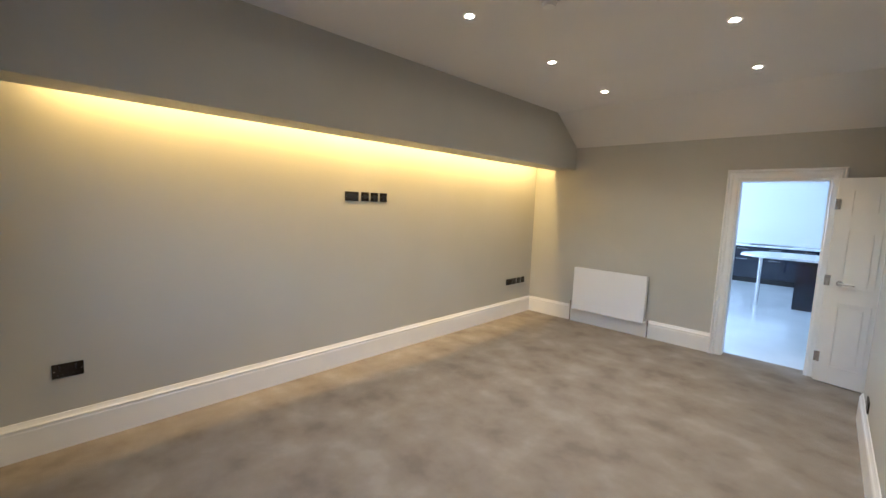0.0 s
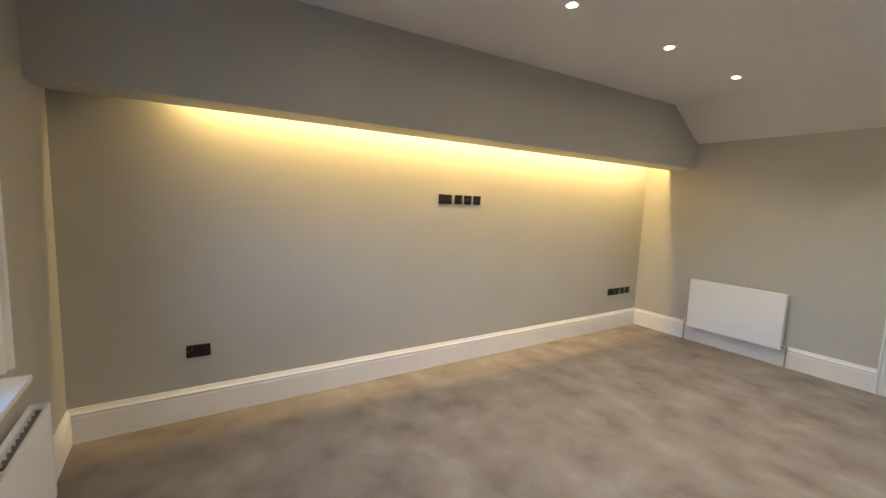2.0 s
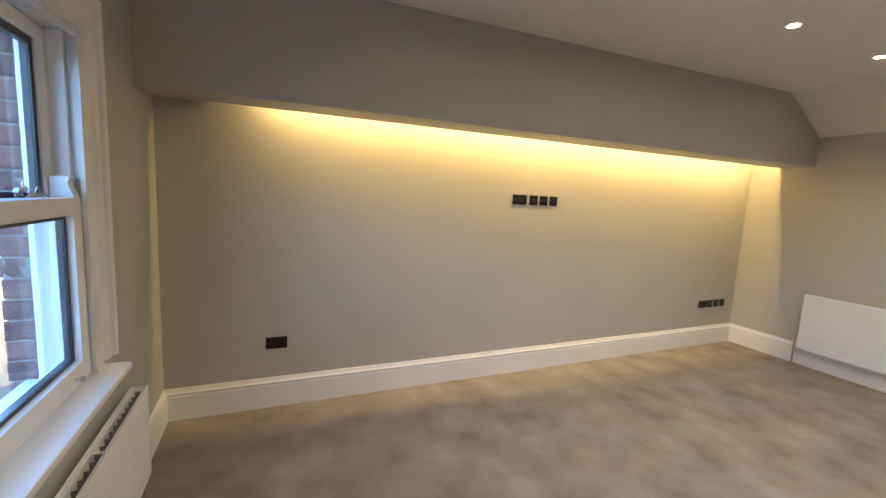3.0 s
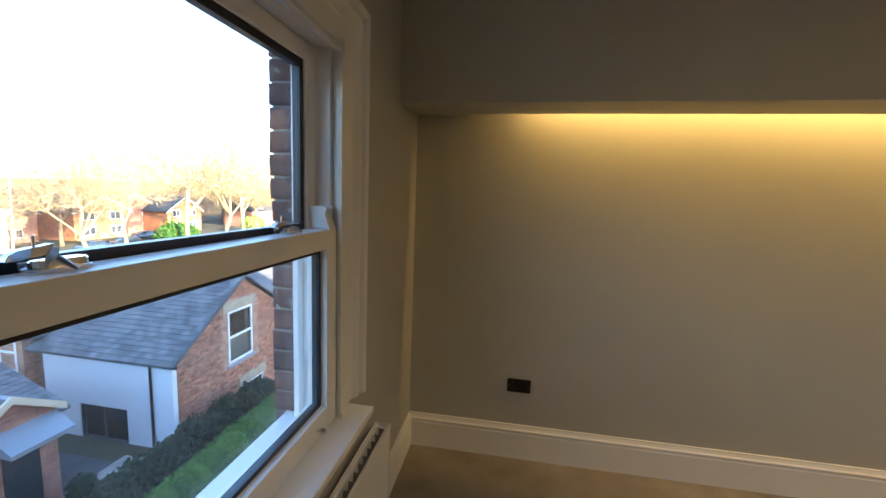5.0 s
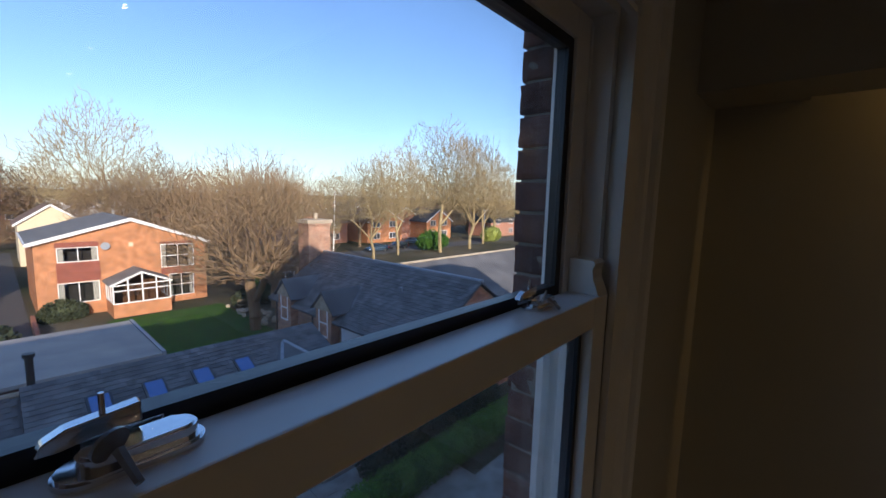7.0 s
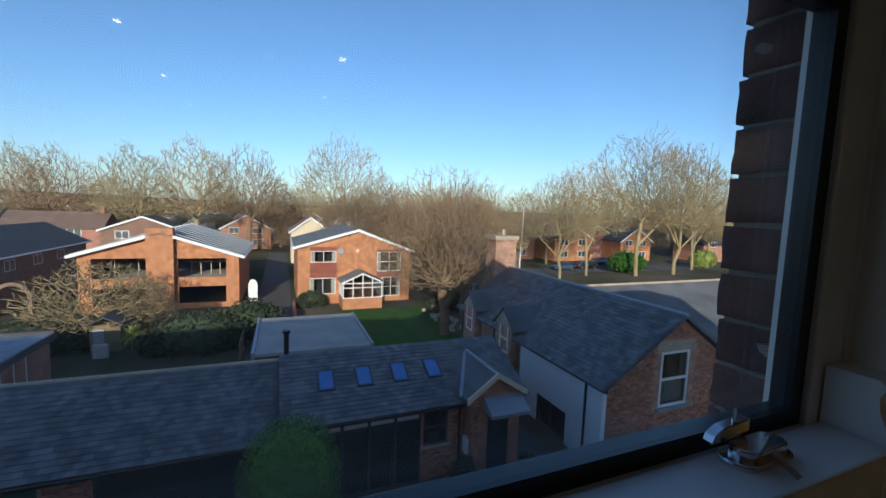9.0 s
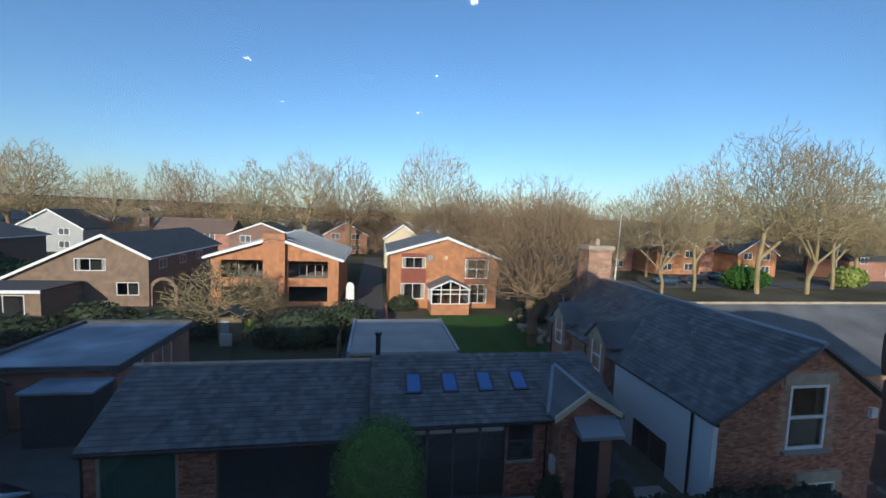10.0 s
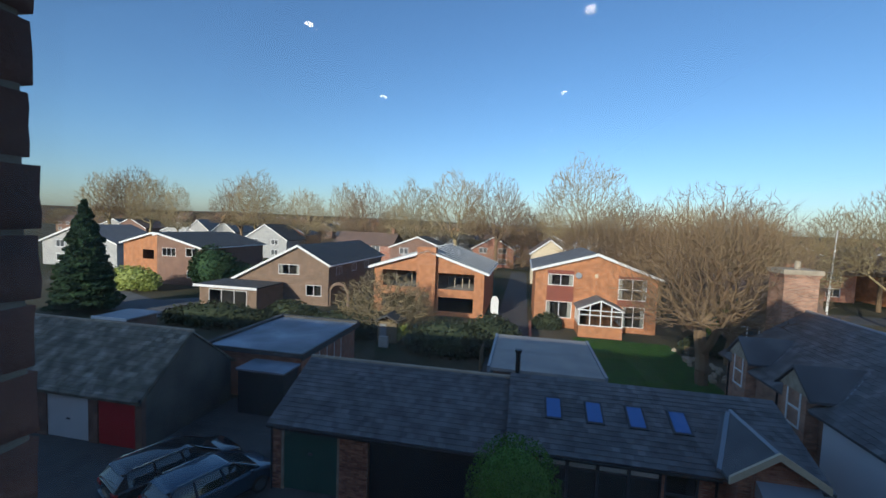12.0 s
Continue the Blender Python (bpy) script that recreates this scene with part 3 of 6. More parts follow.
# ---- the sash window ----
def window():
    w = thing("window_1", "white timber sash window with two chrome locks on the meeting rail", "window", ((WX0 + WX1) / 2, 0.05, WZ0), kind="structure")
    architrave("window_trim", WX0 - 0.06, WX1 + 0.06, WZ0 - 0.004, WZ1 + 0.01, 0.17, -0.0005, -1)
    part("box_face", boxes((WX0 - 0.06, WX0, -0.04, -0.0005, WZ0 - 0.004, WZ1 + 0.01), (WX1, WX1 + 0.06, -0.04, -0.0005, WZ0 - 0.004, WZ1 + 0.01)), TRIM, w)
    # sash box: jambs, head, parting beads
    bm = boxes((WX0, WX0 + 0.022, 0.0, 0.11, WZ0, WZ1), (WX1 - 0.022, WX1, 0.0, 0.11, WZ0, WZ1), (WX0 + 0.022, WX1 - 0.022, 0.0, 0.11, WZ1 - 0.022, WZ1))
    for x0, x1 in ((WX0, WX0 + 0.030), (WX1 - 0.030, WX1)):
        box(bm, *((x0, x0 + 0.016) if x0 < -2 else (x1 - 0.016, x1)), -0.04, -0.025, WZ0 + 0.02, WZ1 - 0.034)
        box(bm, x0, x1, 0.043, 0.051, WZ0 + 0.02, WZ1 - 0.034)
    box(bm, WX0 + 0.022, WX1 - 0.022, -0.04, -0.025, WZ1 - 0.034, WZ1 - 0.022)
    box(bm, WX0 - 0.05, WX0 + 0.092, 0.096, 0.1125, WZ0 + 0.012, WZ1)
    box(bm, WX1 - 0.058, WX1 + 0.05, 0.096, 0.1125, WZ0 + 0.012, WZ1)
    box(bm, WX0 + 0.092, WX1 - 0.058, 0.096, 0.1125, WZ1 - 0.05, WZ1)
    part("window_frame", bm, TRIM, w, whole=True)
    bm = boxes((WX0 - 0.11, WX1 + 0.11, -0.12, 0.0, WZ0 - 0.032, WZ0 - 0.004), bevel=0.006)
    box(bm, WX0 - 0.105, WX1 + 0.105, -0.022, -0.0005, WZ0 - 0.10, WZ0 - 0.032)
    part("window_sill", bm, TRIM, w, "white painted sill board")
    part("outer_sill", boxes((WX0, WX1, 0.06, 0.17, WZ0 - 0.06, WZ0 + 0.004)), WHITE, w)

    def sash(nm, ya, yb, z0, z1, top, bottom, g=0.014, stile=0.070, west=0.070):
        s = part(nm, boxes((WX0 + 0.018, WX0 + 0.018 + west, ya, yb, z0, z1), (WX1 - 0.018 - stile, WX1 - 0.018, ya, yb, z0, z1),
                 (WX0 + 0.018 + west, WX1 - 0.018 - stile, ya, yb, z0, z0 + bottom), (WX0 + 0.018 + west, WX1 - 0.018 - stile, ya, yb, z1 - top, z1), bevel=0.003), TRIM, w)
        gx0, gx1, gz0, gz1 = WX0 + 0.018 + west, WX1 - 0.018 - stile, z0 + bottom, z1 - top
        ym = (ya + yb) / 2
        part("gasket", boxes((gx0, gx0 + g, ym - 0.012, ym + 0.012, gz0, gz1), (gx1 - g, gx1, ym - 0.012, ym + 0.012, gz0, gz1), (gx0 + g, gx1 - g, ym - 0.012, ym + 0.012, gz0, gz0 + g), (gx0 + g, gx1 - g, ym - 0.012, ym + 0.012, gz1 - g, gz1)), GASKET, s, "black glazing seal")
        for y in (ym - 0.008, ym + 0.008):
            p = part("pane", quad(((gx0 + g, y, gz0 + g), (gx1 - g, y, gz0 + g), (gx1 - g, y, gz1 - g), (gx0 + g, y, gz1 - g))), GLASS if y < ym else DUSTY, s, "clear glass pane", turn_faces=False)
            p.visible_shadow = False
        return s

    sash("lower_sash", -0.024, 0.046, WZ0 + 0.012, 1.540, 0.062, 0.075, west=0.09)
    sash("upper_sash", 0.047, 0.087, 1.490, WZ1 - 0.024, 0.055, 0.045, 0.022)
    bm = bmesh.new()
    for x in (WX0 + 0.018, WX1 - 0.018 - 0.050):
        extrude([(-0.022, 1.5405), (0.044, 1.5405), (0.044, 1.612), (-0.004, 1.612), (-0.012, 1.606), (-0.006, 1.592), (-0.008, 1.575), (-0.016, 1.556)], "x", x, x + 0.050, bm)
    part("sash_horn", bm, TRIM, w, "white shaped sash horns")
    for x in (-2.03, -1.43):
        def stadium(cx, cy, rx, ry, z0, z1, top=0.0):
            pts = []
            for k in range(24):
                a = 2 * math.pi * k / 24
                pts.append((cx + math.copysign(rx - ry, math.cos(a)) + ry * math.cos(a), cy + ry * math.sin(a)))
            bm = extrude(pts, "z", z0, z1)
            bmesh.ops.bevel(bm, geom=[e for e in bm.edges if min(v.co.z for v in e.verts) > z1 - 1e-4], offset=0.002, segments=2, affect="EDGES")
            return bm
        lk = part("sash_lock", stadium(x, 0.024, 0.045, 0.019, 1.540, 1.546), CHROME, w, "chrome cam sash lock with key")
        part("housing", stadium(x + 0.004, 0.024, 0.036, 0.013, 1.546, 1.556), CHROME, lk)
        bm = extrude([(x - 0.050, 1.556), (x - 0.046, 1.564), (x - 0.034, 1.570), (x + 0.008, 1.575), (x + 0.008, 1.560), (x - 0.020, 1.559), (x - 0.038, 1.556)], "y", 0.036, 0.048)
        bmesh.ops.bevel(bm, geom=bm.edges[:], offset=0.001, segments=1, affect="EDGES")
        part("lever", bm, CHROME, lk)
        part("pin", tube(bmesh.new(), (x - 0.014, 0.040, 1.570), (x - 0.014, 0.040, 1.588), 0.002, n=10), CHROME, lk)
        part("keeper", boxes((x - 0.026, x + 0.026, 0.053, 0.062, 1.5405, 1.552), bevel=0.002), CHROME, lk)
        bm = tube(bmesh.new(), (x - 0.016, 0.010, 1.564), (x - 0.015, 0.008, 1.5632), 0.012, n=20)
        tube(bm, (x - 0.012, 0.004, 1.560), (x - 0.006, -0.018, 1.545), 0.0042, 0.003, n=6)
        part("key", bm, STEEL, lk, "small dull steel key", whole=True)
    bm = bmesh.new()
    for x in (WX1 - 0.16, WX0 + 0.16):
        tube(bm, (x, -0.020, 0.905), (x, -0.044, 0.905), 0.006, n=12)
        tube(bm, (x, -0.040, 0.905), (x, -0.052, 0.905), 0.011, 0.009, n=16)
    part("sash_lift", bm, CHROME, w, "chrome sash lift knob")


window()


# ---- the kitchen beyond the door ----
def kitchen():
    y0, y1 = -13.3, YD - 0.15
    structure("kitchen_floor", boxes((-7.0, 3.0, y0, y1, -0.3, 0.0)), KFLOOR, "glossy pale kitchen floor")
    structure("kitchen_wall", boxes((-7.0, 3.0, y0 - 0.15, y0, 0, 2.6), (-7.15, -7.0, y0, y1, 0, 2.6), (3.0, 3.15, y0, y1, 0, 2.6), (-7.0, -4.41, y1, y1 + 0.14, 0, 2.6), (0.16, 3.0, y1, y1 + 0.14, 0, 2.6)), KWALL, "white kitchen walls")
    structure("kitchen_ceiling", boxes((-7.0, 3.0, y0, y1, 2.4, 2.6)), KWALL, "white kitchen ceiling")
    c = thing("kitchen_cabinets", "dark navy gloss base cabinets along the far wall", "kitchen cabinet", (-2.2, -12.6, 0))
    part("plinth", boxes((-5.2, 1.0, -13.2, -12.62, 0.0, 0.12)), BLACK, c)
    part("body", boxes((-5.2, 1.0, -13.3, -12.58, 0.12, 0.86)), NAVY, c)
    for i in range(10):
        x = -5.2 + i * 0.62
        dr = part("drawer_front", boxes((x + 0.003, x + 0.617, -12.578, -12.56, 0.125, 0.60), (x + 0.003, x + 0.617, -12.578, -12.56, 0.605, 0.855)), NAVY, c)
        part("drawer_handle", boxes((x + 0.2, x + 0.42, -12.556, -12.54, 0.55, 0.562), (x + 0.2, x + 0.42, -12.556, -12.54, 0.80, 0.812)), CHROME, dr)
    w = part("worktop", boxes((-5.2, 1.0, -13.3, -12.54, 0.862, 0.90), bevel=0.004), QUARTZ, None, "white kitchen worktop on navy cabinets")
    tagged(w, category="worktop")
    h = part("hob", boxes((-2.7, -1.9, -13.1, -12.62, 0.9005, 0.908)), BLACK, None, "black glass hob set on the white worktop")
    tagged(h, category="hob")
    isl = thing("kitchen_island", "dark navy gloss island unit", "kitchen cabinet", (-3.2, -10.2, 0))
    part("body", boxes((-4.3, -2.92, -10.7, -9.72, 0.0, 0.86)), NAVY, isl)
    bt = thing("breakfast_bar", "white breakfast bar top on a chrome leg", "table", (-2.6, -9.7, 0))
    bm = bmesh.new()
    pts = [(-4.3, -10.75), (-2.6, -10.75), (-2.3, -10.55), (-2.12, -10.1), (-2.12, -9.75), (-2.35, -9.5), (-2.7, -9.42), (-4.3, -9.42)]
    extrude(pts, "z", 0.862, 0.90, bm)
    part("tabletop", bm, QUARTZ, bt)
    part("leg", tube(bmesh.new(), (-2.44, -9.6, 0), (-2.44, -9.6, 0.862), 0.03, n=18), CHROME, bt, "chrome tube leg")
    # added area lamp out of view brightens the kitchen; no window is built
    data = bpy.data.lights.new("kitchen_fill", "AREA")
    data.shape, data.size, data.size_y, data.energy, data.color = "RECTANGLE", 2.2, 1.4, 24.0, (0.82, 0.92, 1.0)
    ob = new("kitchen_fill", data)
    ob.matrix_world = look((2.9, -9.5, 1.6), (-2, -10, 0.9))


kitchen()


# ---- our own building outside: storeys below, attic above, stretched for its shadow ----
def own_building():
    b = thing("own_house", "dark weathered brick house of the room, lengthened to shade the yard", "house", (0, -4, GZ))
    bm = bmesh.new()
    # the length beyond the room is added, unseen, to keep sun off the gardens
    holed(bm, "y", 0.113, 0.205, -62, 13, GZ, 3.0, [(WX0 - 0.20, WX1 + 0.20, WZ0 - 0.50, WZ1 + 0.30)])
    part("wall", bm, BRICK_MIX, b)
    part("back", boxes((-62, -7.3, -14, 0.11, GZ, 3.0), (3.3, 13, -14, 0.11, GZ, 3.0), (-7.3, 3.3, -14, 0.11, GZ, -0.32), (-7.3, 3.3, -14, -13.5, -0.32, 3.0)), BRICK_MIX, b)
    part("roof", extrude([(-14.4, 3.02), (0.4, 3.02), (-7, 4.7)], "x", -62.3, 13.3), DARKROOF, b)
    # unseen cross gable and its roof, added to shade the cottage and lawn
    part("gable", extrude([(-1.5, 3.03), (4.0, 6.2), (9.5, 3.03)], "y", -6.5, 0.25), BRICK_MIX, b)
    part("shade_gable_roof", extrude([(-2.0, 2.95), (4.0, 6.4), (10.0, 2.95), (10.0, 3.02), (4.0, 6.5), (-2.0, 3.02)], "y", -6.6, 0.45), DARKROOF, b)
    # the brick reveal beside and under the window, brick by brick
    rng = random.Random(2)
    bx0, bx1 = WX0 + 0.084, WX1 - 0.01
    part("mortar_bed", boxes((bx0 - 0.25, bx0 - 0.005, 0.114, 0.2085, WZ0 - 0.55, WZ1 + 0.35), (bx1 + 0.004, bx1 + 0.25, 0.114, 0.2085, WZ0 - 0.55, WZ1 + 0.35)), MORTAR, b)
    part("mortar_bed", boxes((bx0 - 0.008, bx1 + 0.008, 0.114, 0.208, WZ1 - 0.01, WZ1 + 0.35), (bx0 - 0.008, bx1 + 0.008, 0.114, 0.208, WZ0 - 0.55, WZ0 - 0.07)), MORTAR, b)
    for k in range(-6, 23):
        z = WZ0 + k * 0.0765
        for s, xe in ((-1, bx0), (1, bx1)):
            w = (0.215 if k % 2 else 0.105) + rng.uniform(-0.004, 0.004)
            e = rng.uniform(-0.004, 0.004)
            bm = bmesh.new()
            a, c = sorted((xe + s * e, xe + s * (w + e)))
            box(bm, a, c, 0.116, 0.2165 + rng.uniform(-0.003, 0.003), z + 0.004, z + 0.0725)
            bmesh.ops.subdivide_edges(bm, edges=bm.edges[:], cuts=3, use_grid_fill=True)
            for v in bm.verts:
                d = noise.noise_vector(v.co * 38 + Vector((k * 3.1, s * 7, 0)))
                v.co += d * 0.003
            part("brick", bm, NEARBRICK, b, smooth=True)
    return b


OWN = own_building()


# ---- ground ----
structure("ground", boxes((-900, 900, -300, 1600, GZ - 0.5, GZ)), GROUND, "rough grass and soil")


def sheet(name, x0, x1, y0, y1, material, label, dz=0.01):
    return structure(name, boxes((x0, x1, y0, y1, GZ - 0.1, GZ + dz)), material, label)


sheet("yard", -30, 8.8, 0.3, 19.6, TARMAC, "dark asphalt yard between the garages")
sheet("lawn", 3.2, 11.5, 26, 39.5, GRASS, "mown green lawn", 0.03)
structure("side_road", extrude([(-56, 40), (-46, 35.5), (-38, 32), (-35.5, 36), (-36.5, 44), (-38.5, 50), (-43, 50), (-41, 43), (-44, 40), (-56, 45)], "z", GZ - 0.1, GZ + 0.02), vary(mat("worn_asphalt", (0.11, 0.11, 0.112), 0.9), [(0.09, 0.09, 0.092), (0.15, 0.148, 0.145)], 0.8, 8, bump=0.4, bump_scale=60, dist=0.004), "worn grey asphalt side road")
sheet("drive", -4.2, -0.9, 27, 92, TARMAC, "asphalt drive", 0.02)


def casement(house, x0, x1, z0, z1, y, cols=2, rows=1, curtain=True, frame=0.06, material=None, axis="y", side=-1):
    """A white framed window set into a wall whose outer face is the plane y; side gives the way out."""
    material = material or WHITE
    o = side

    def bx(bm, ua, ub, da, db, za, zb):
        da, db = sorted((y + o * da, y + o * db))
        if axis == "y":
            box(bm, ua, ub, da, db, za, zb)
        else:
            box(bm, da, db, ua, ub, za, zb)
    bm = bmesh.new()
    bx(bm, x0, x1, -0.08, 0.015, z0, z0 + frame)
    bx(bm, x0, x1, -0.08, 0.015, z1 - frame, z1)
    bx(bm, x0, x0 + frame, -0.08, 0.015, z0 + frame, z1 - frame)
    bx(bm, x1 - frame, x1, -0.08, 0.015, z0 + frame, z1 - frame)
    for i in range(1, cols):
        u = x0 + (x1 - x0) * i / cols
        bx(bm, u - frame / 2, u + frame / 2, -0.07, 0.01, z0 + frame, z1 - frame)
    for i in range(1, rows):
        z = z0 + (z1 - z0) * i / rows
        bx(bm, x0 + frame, x1 - frame, -0.072, 0.012, z - frame / 2, z + frame / 2)
    w = part("window", bm, material, house, "white framed window" if material is WHITE else "dark framed window", whole=True)
    d = y - o * 0.045
    a, b = x0 + frame / 2, x1 - frame / 2
    lo, hi = z0 + frame / 2, z1 - frame / 2
    if axis == "y":
        pts = [(a, d, lo), (b, d, lo), (b, d, hi), (a, d, hi)] if o < 0 else [(b, d, lo), (a, d, lo), (a, d, hi), (b, d, hi)]
    else:
        pts = [(d, b, lo), (d, a, lo), (d, a, hi), (d, b, hi)] if o < 0 else [(d, a, lo), (d, b, lo), (d, b, hi), (d, a, hi)]
    p = part("pane", quad(pts), FARGLASS, w, turn_faces=False)
    p.visible_shadow = False
    # dark sheet standing in for the unlit room behind the pane
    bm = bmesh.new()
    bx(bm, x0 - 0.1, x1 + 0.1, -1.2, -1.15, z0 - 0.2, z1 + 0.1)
    part("shade_sheet", bm, ROOMSHADE, w)
    if curtain:
        bm = bmesh.new()
        cw = (x1 - x0) * 0.16
        for a, b in ((x0 + 0.03, x0 + cw), (x1 - cw, x1 - 0.03)):
            n = 5
            for i in range(n):
                u = a + (b - a) * (i + 0.5) / n
                bx(bm, u - (b - a) / n * 0.48, u + (b - a) / n * 0.48, -0.20 - 0.03 * (i % 2), -0.16 - 0.03 * (i % 2), z0, z1)
        part("curtain", bm, CURTAIN, w, "pale drawn-back curtains")
    return w


def gable_house(name, label, x0, x1, y0, y1, zl, zr, xp, zp, material, roof, holes, over=0.35, verge=WHITE, group=""):
    """A house whose gable faces the camera (-y): eaves at zl and zr, the ridge over xp at zp. holes: (x0, x1, z0, z1)."""
    h = thing(name, label, "house", ((x0 + x1) / 2, (y0 + y1) / 2, GZ), group)
    zt = min(zl, zr)
    part("wall", gabled(bmesh.new(), y0, y0 + 0.3, GZ, [(x0, zl), (xp, zp), (x1, zr)], holes), material, h, whole=True)
    part("side_wall", boxes((x0, x0 + 0.3, y0 + 0.3, y1, GZ, zl), (x1 - 0.3, x1, y0 + 0.3, y1, GZ, zr)), material, h)
    part("back_wall", boxes((x0 + 0.3, x1 - 0.3, y1 - 0.3, y1, GZ, zt)), material, h)
    sl, sr = (zp - zl) / (xp - x0), (zp - zr) / (x1 - xp)
    t = 0.16
    lx, rx = x0 - over, x1 + over
    lz, rz = zl - sl * over, zr - sr * over
    bm = extrude([(lx, lz), (xp, zp), (rx, rz), (rx, rz + t), (xp, zp + t), (lx, lz + t)], "y", y0 - over, y1 + over)
    part("roof", bm, roof, h)
    bm = extrude([(lx - 0.03, lz - 0.1), (xp, zp - 0.1), (rx + 0.03, rz - 0.1), (rx + 0.03, rz + t + 0.02), (xp, zp + t + 0.02), (lx - 0.03, lz + t + 0.02)], "y", y0 - over - 0.05, y0 - over - 0.003)
    part("bargeboard", bm, verge, h, "white bargeboard")
    bm = boxes((lx - 0.12, lx, y0 - over, y1 + over, lz - 0.02, lz + 0.12), (rx, rx + 0.12, y0 - over, y1 + over, rz - 0.02, rz + 0.12))
    part("gutter", bm, verge, h)
    return h


def street_houses():
    # brick house with the conservatory
    h = gable_house("brick_house", "orange brick two-storey house with white bargeboard and conservatory", -0.35, 11.45, 43, 55, -2.45, -2.85, 5.68, -0.70, BRICK_FAR, GREYROOF,
                    [(0.93, 3.45, -4.02, -2.85), (7.79, 10.44, -5.1, -2.98), (0.84, 3.40, -7.36, -5.67), (8.3, 10.34, -7.83, -5.75)])
    part("hung_tiles", boxes((0.85, 3.5, 42.93, 42.997, -5.6, -4.06), (0.85, 3.5, 42.93, 42.997, -2.83, -2.42), (7.75, 10.5, 42.93, 42.997, -5.7, -5.14), (7.75, 10.5, 42.93, 42.997, -2.96, -2.72)), TILEHUNG, h, "dark red hung tiles")
    casement(h, 0.93, 3.45, -4.02, -2.85, 43, 2)
    casement(h, 7.79, 10.44, -5.1, -2.98, 43, 2, 2)
    casement(h, 0.84, 3.40, -7.36, -5.67, 43, 2)
    casement(h, 8.3, 10.34, -7.83, -5.75, 43, 2, 2)
    part("alarm_box", boxes((5.5, 5.8, 42.9, 42.995, -3.0, -2.65)), CREAM, h)
    c = thing("conservatory", "white framed glazed conservatory on a brick base", "conservatory", (5.7, 41.5, GZ))
    x0, x1, y0, z0, ze, zp = 3.75, 7.7, 40.0, -7.3, -5.75, -4.85
    xm = (x0 + x1) / 2
    part("base_wall", boxes((x0, x1, y0, y0 + 0.25, GZ, z0), (x0, x0 + 0.25, y0 + 0.25, 42.99, GZ, z0), (x1 - 0.25, x1, y0 + 0.25, 42.99, GZ, z0)), BRICK_FAR, c)
    bm = bmesh.new()
    for i in range(5):
        u = x0 + 0.04 + (x1 - x0 - 0.08) * i / 4
        top = ze + (zp - ze) * (1 - abs(u - xm) / (xm - x0))
        box(bm, u - 0.05, u + 0.05, y0 + 0.02, y0 + 0.10, z0, top - 0.05)
    for z in (z0 + 0.04, -6.25, -5.80):
        box(bm, x0, x1, y0, y0 + 0.09, z - 0.04, z + 0.05)
    for s in (-1, 1):
        tube(bm, (xm, y0 + 0.05, zp), (xm + s * (xm - x0 + 0.15), y0 + 0.05, ze - 0.05), 0.09, n=4)
    for x in (x0, x1 - 0.08):
        for y in (41, 42, 42.9):
            box(bm, x, x + 0.08, y - 0.04, y + 0.04, z0, ze)
        box(bm, x, x + 0.08, y0 + 0.1, 42.98, ze - 0.08, ze)
        box(bm, x, x + 0.08, y0 + 0.1, 42.98, z0, z0 + 0.08)
    part("frame", bm, WHITE, c, "white glazing bars")
    part("pane", quad([(x0 + 0.05, y0 + 0.055, z0), (x1 - 0.05, y0 + 0.055, z0), (x1 - 0.05, y0 + 0.055, ze), (xm, y0 + 0.055, zp - 0.05), (x0 + 0.05, y0 + 0.055, ze)]), FARGLASS, c, turn_faces=False)
    part("pane", quad([(x0 + 0.04, 42.9, z0), (x0 + 0.04, y0 + 0.1, z0), (x0 + 0.04, y0 + 0.1, ze), (x0 + 0.04, 42.9, ze)]), FARGLASS, c, turn_faces=False)
    part("roof", extrude([(x0 - 0.2, ze - 0.05), (xm, zp), (x1 + 0.2, ze - 0.05), (x1 + 0.2, ze + 0.05), (xm, zp + 0.12), (x0 - 0.2, ze + 0.05)], "y", y0 + 0.12, 42.99), GREYROOF, c)

    # the gutted house
    g = gable_house("unfinished_house", "orange brick house being rebuilt, open balconies and grey metal roof", -18.4, -5.75, 44, 58, -3.2, -3.35, -12.1, -1.25, BRICK_FAR, GREYROOF,
                    [(-17.4, -13.35, -5.37, -3.55), (-10.9, -6.85, -5.4, -3.6), (-17.4, -13.35, -7.9, -6.3), (-10.85, -6.88, -7.9, -6.3)], over=0.5)
    part("chimney_breast", boxes((-13.25, -11.1, 43.45, 44.3, GZ, -0.75)), BRICK_FAR, g, "broad orange brick chimney")
    bm = bmesh.new()
    for i in range(19):
        f = (i + 0.5) / 19
        for (xa, za), (xb, zb) in (((-18.9, -3.36), (-12.1, -1.09)), ((-5.25, -3.52), (-12.1, -1.09))):
            if i % 2 == 0:
                y = 43.6 + f * 14.8
                tube(bm, (xa, y, za + 0.2), (xb, y, zb + 0.2), 0.05, n=4)
    part("roof_rib", bm, LEAD, g, "grey standing roof ribs")
    part("upper_deck", boxes((-18.1, -6.05, 44.3, 57, -5.75, -5.5)), CONCRETE, g)
    bm = bmesh.new()
    for x in (-16.5, -14.6, -10.2, -9.4, -8.5, -7.7):
        box(bm, x - 0.05, x + 0.05, 46.5, 46.6, -5.5, -3.2)
    box(bm, -10.9, -6.9, 46.5, 46.58, -4.3, -4.2)
    part("stud", bm, STONE, g, "pale timber studs")
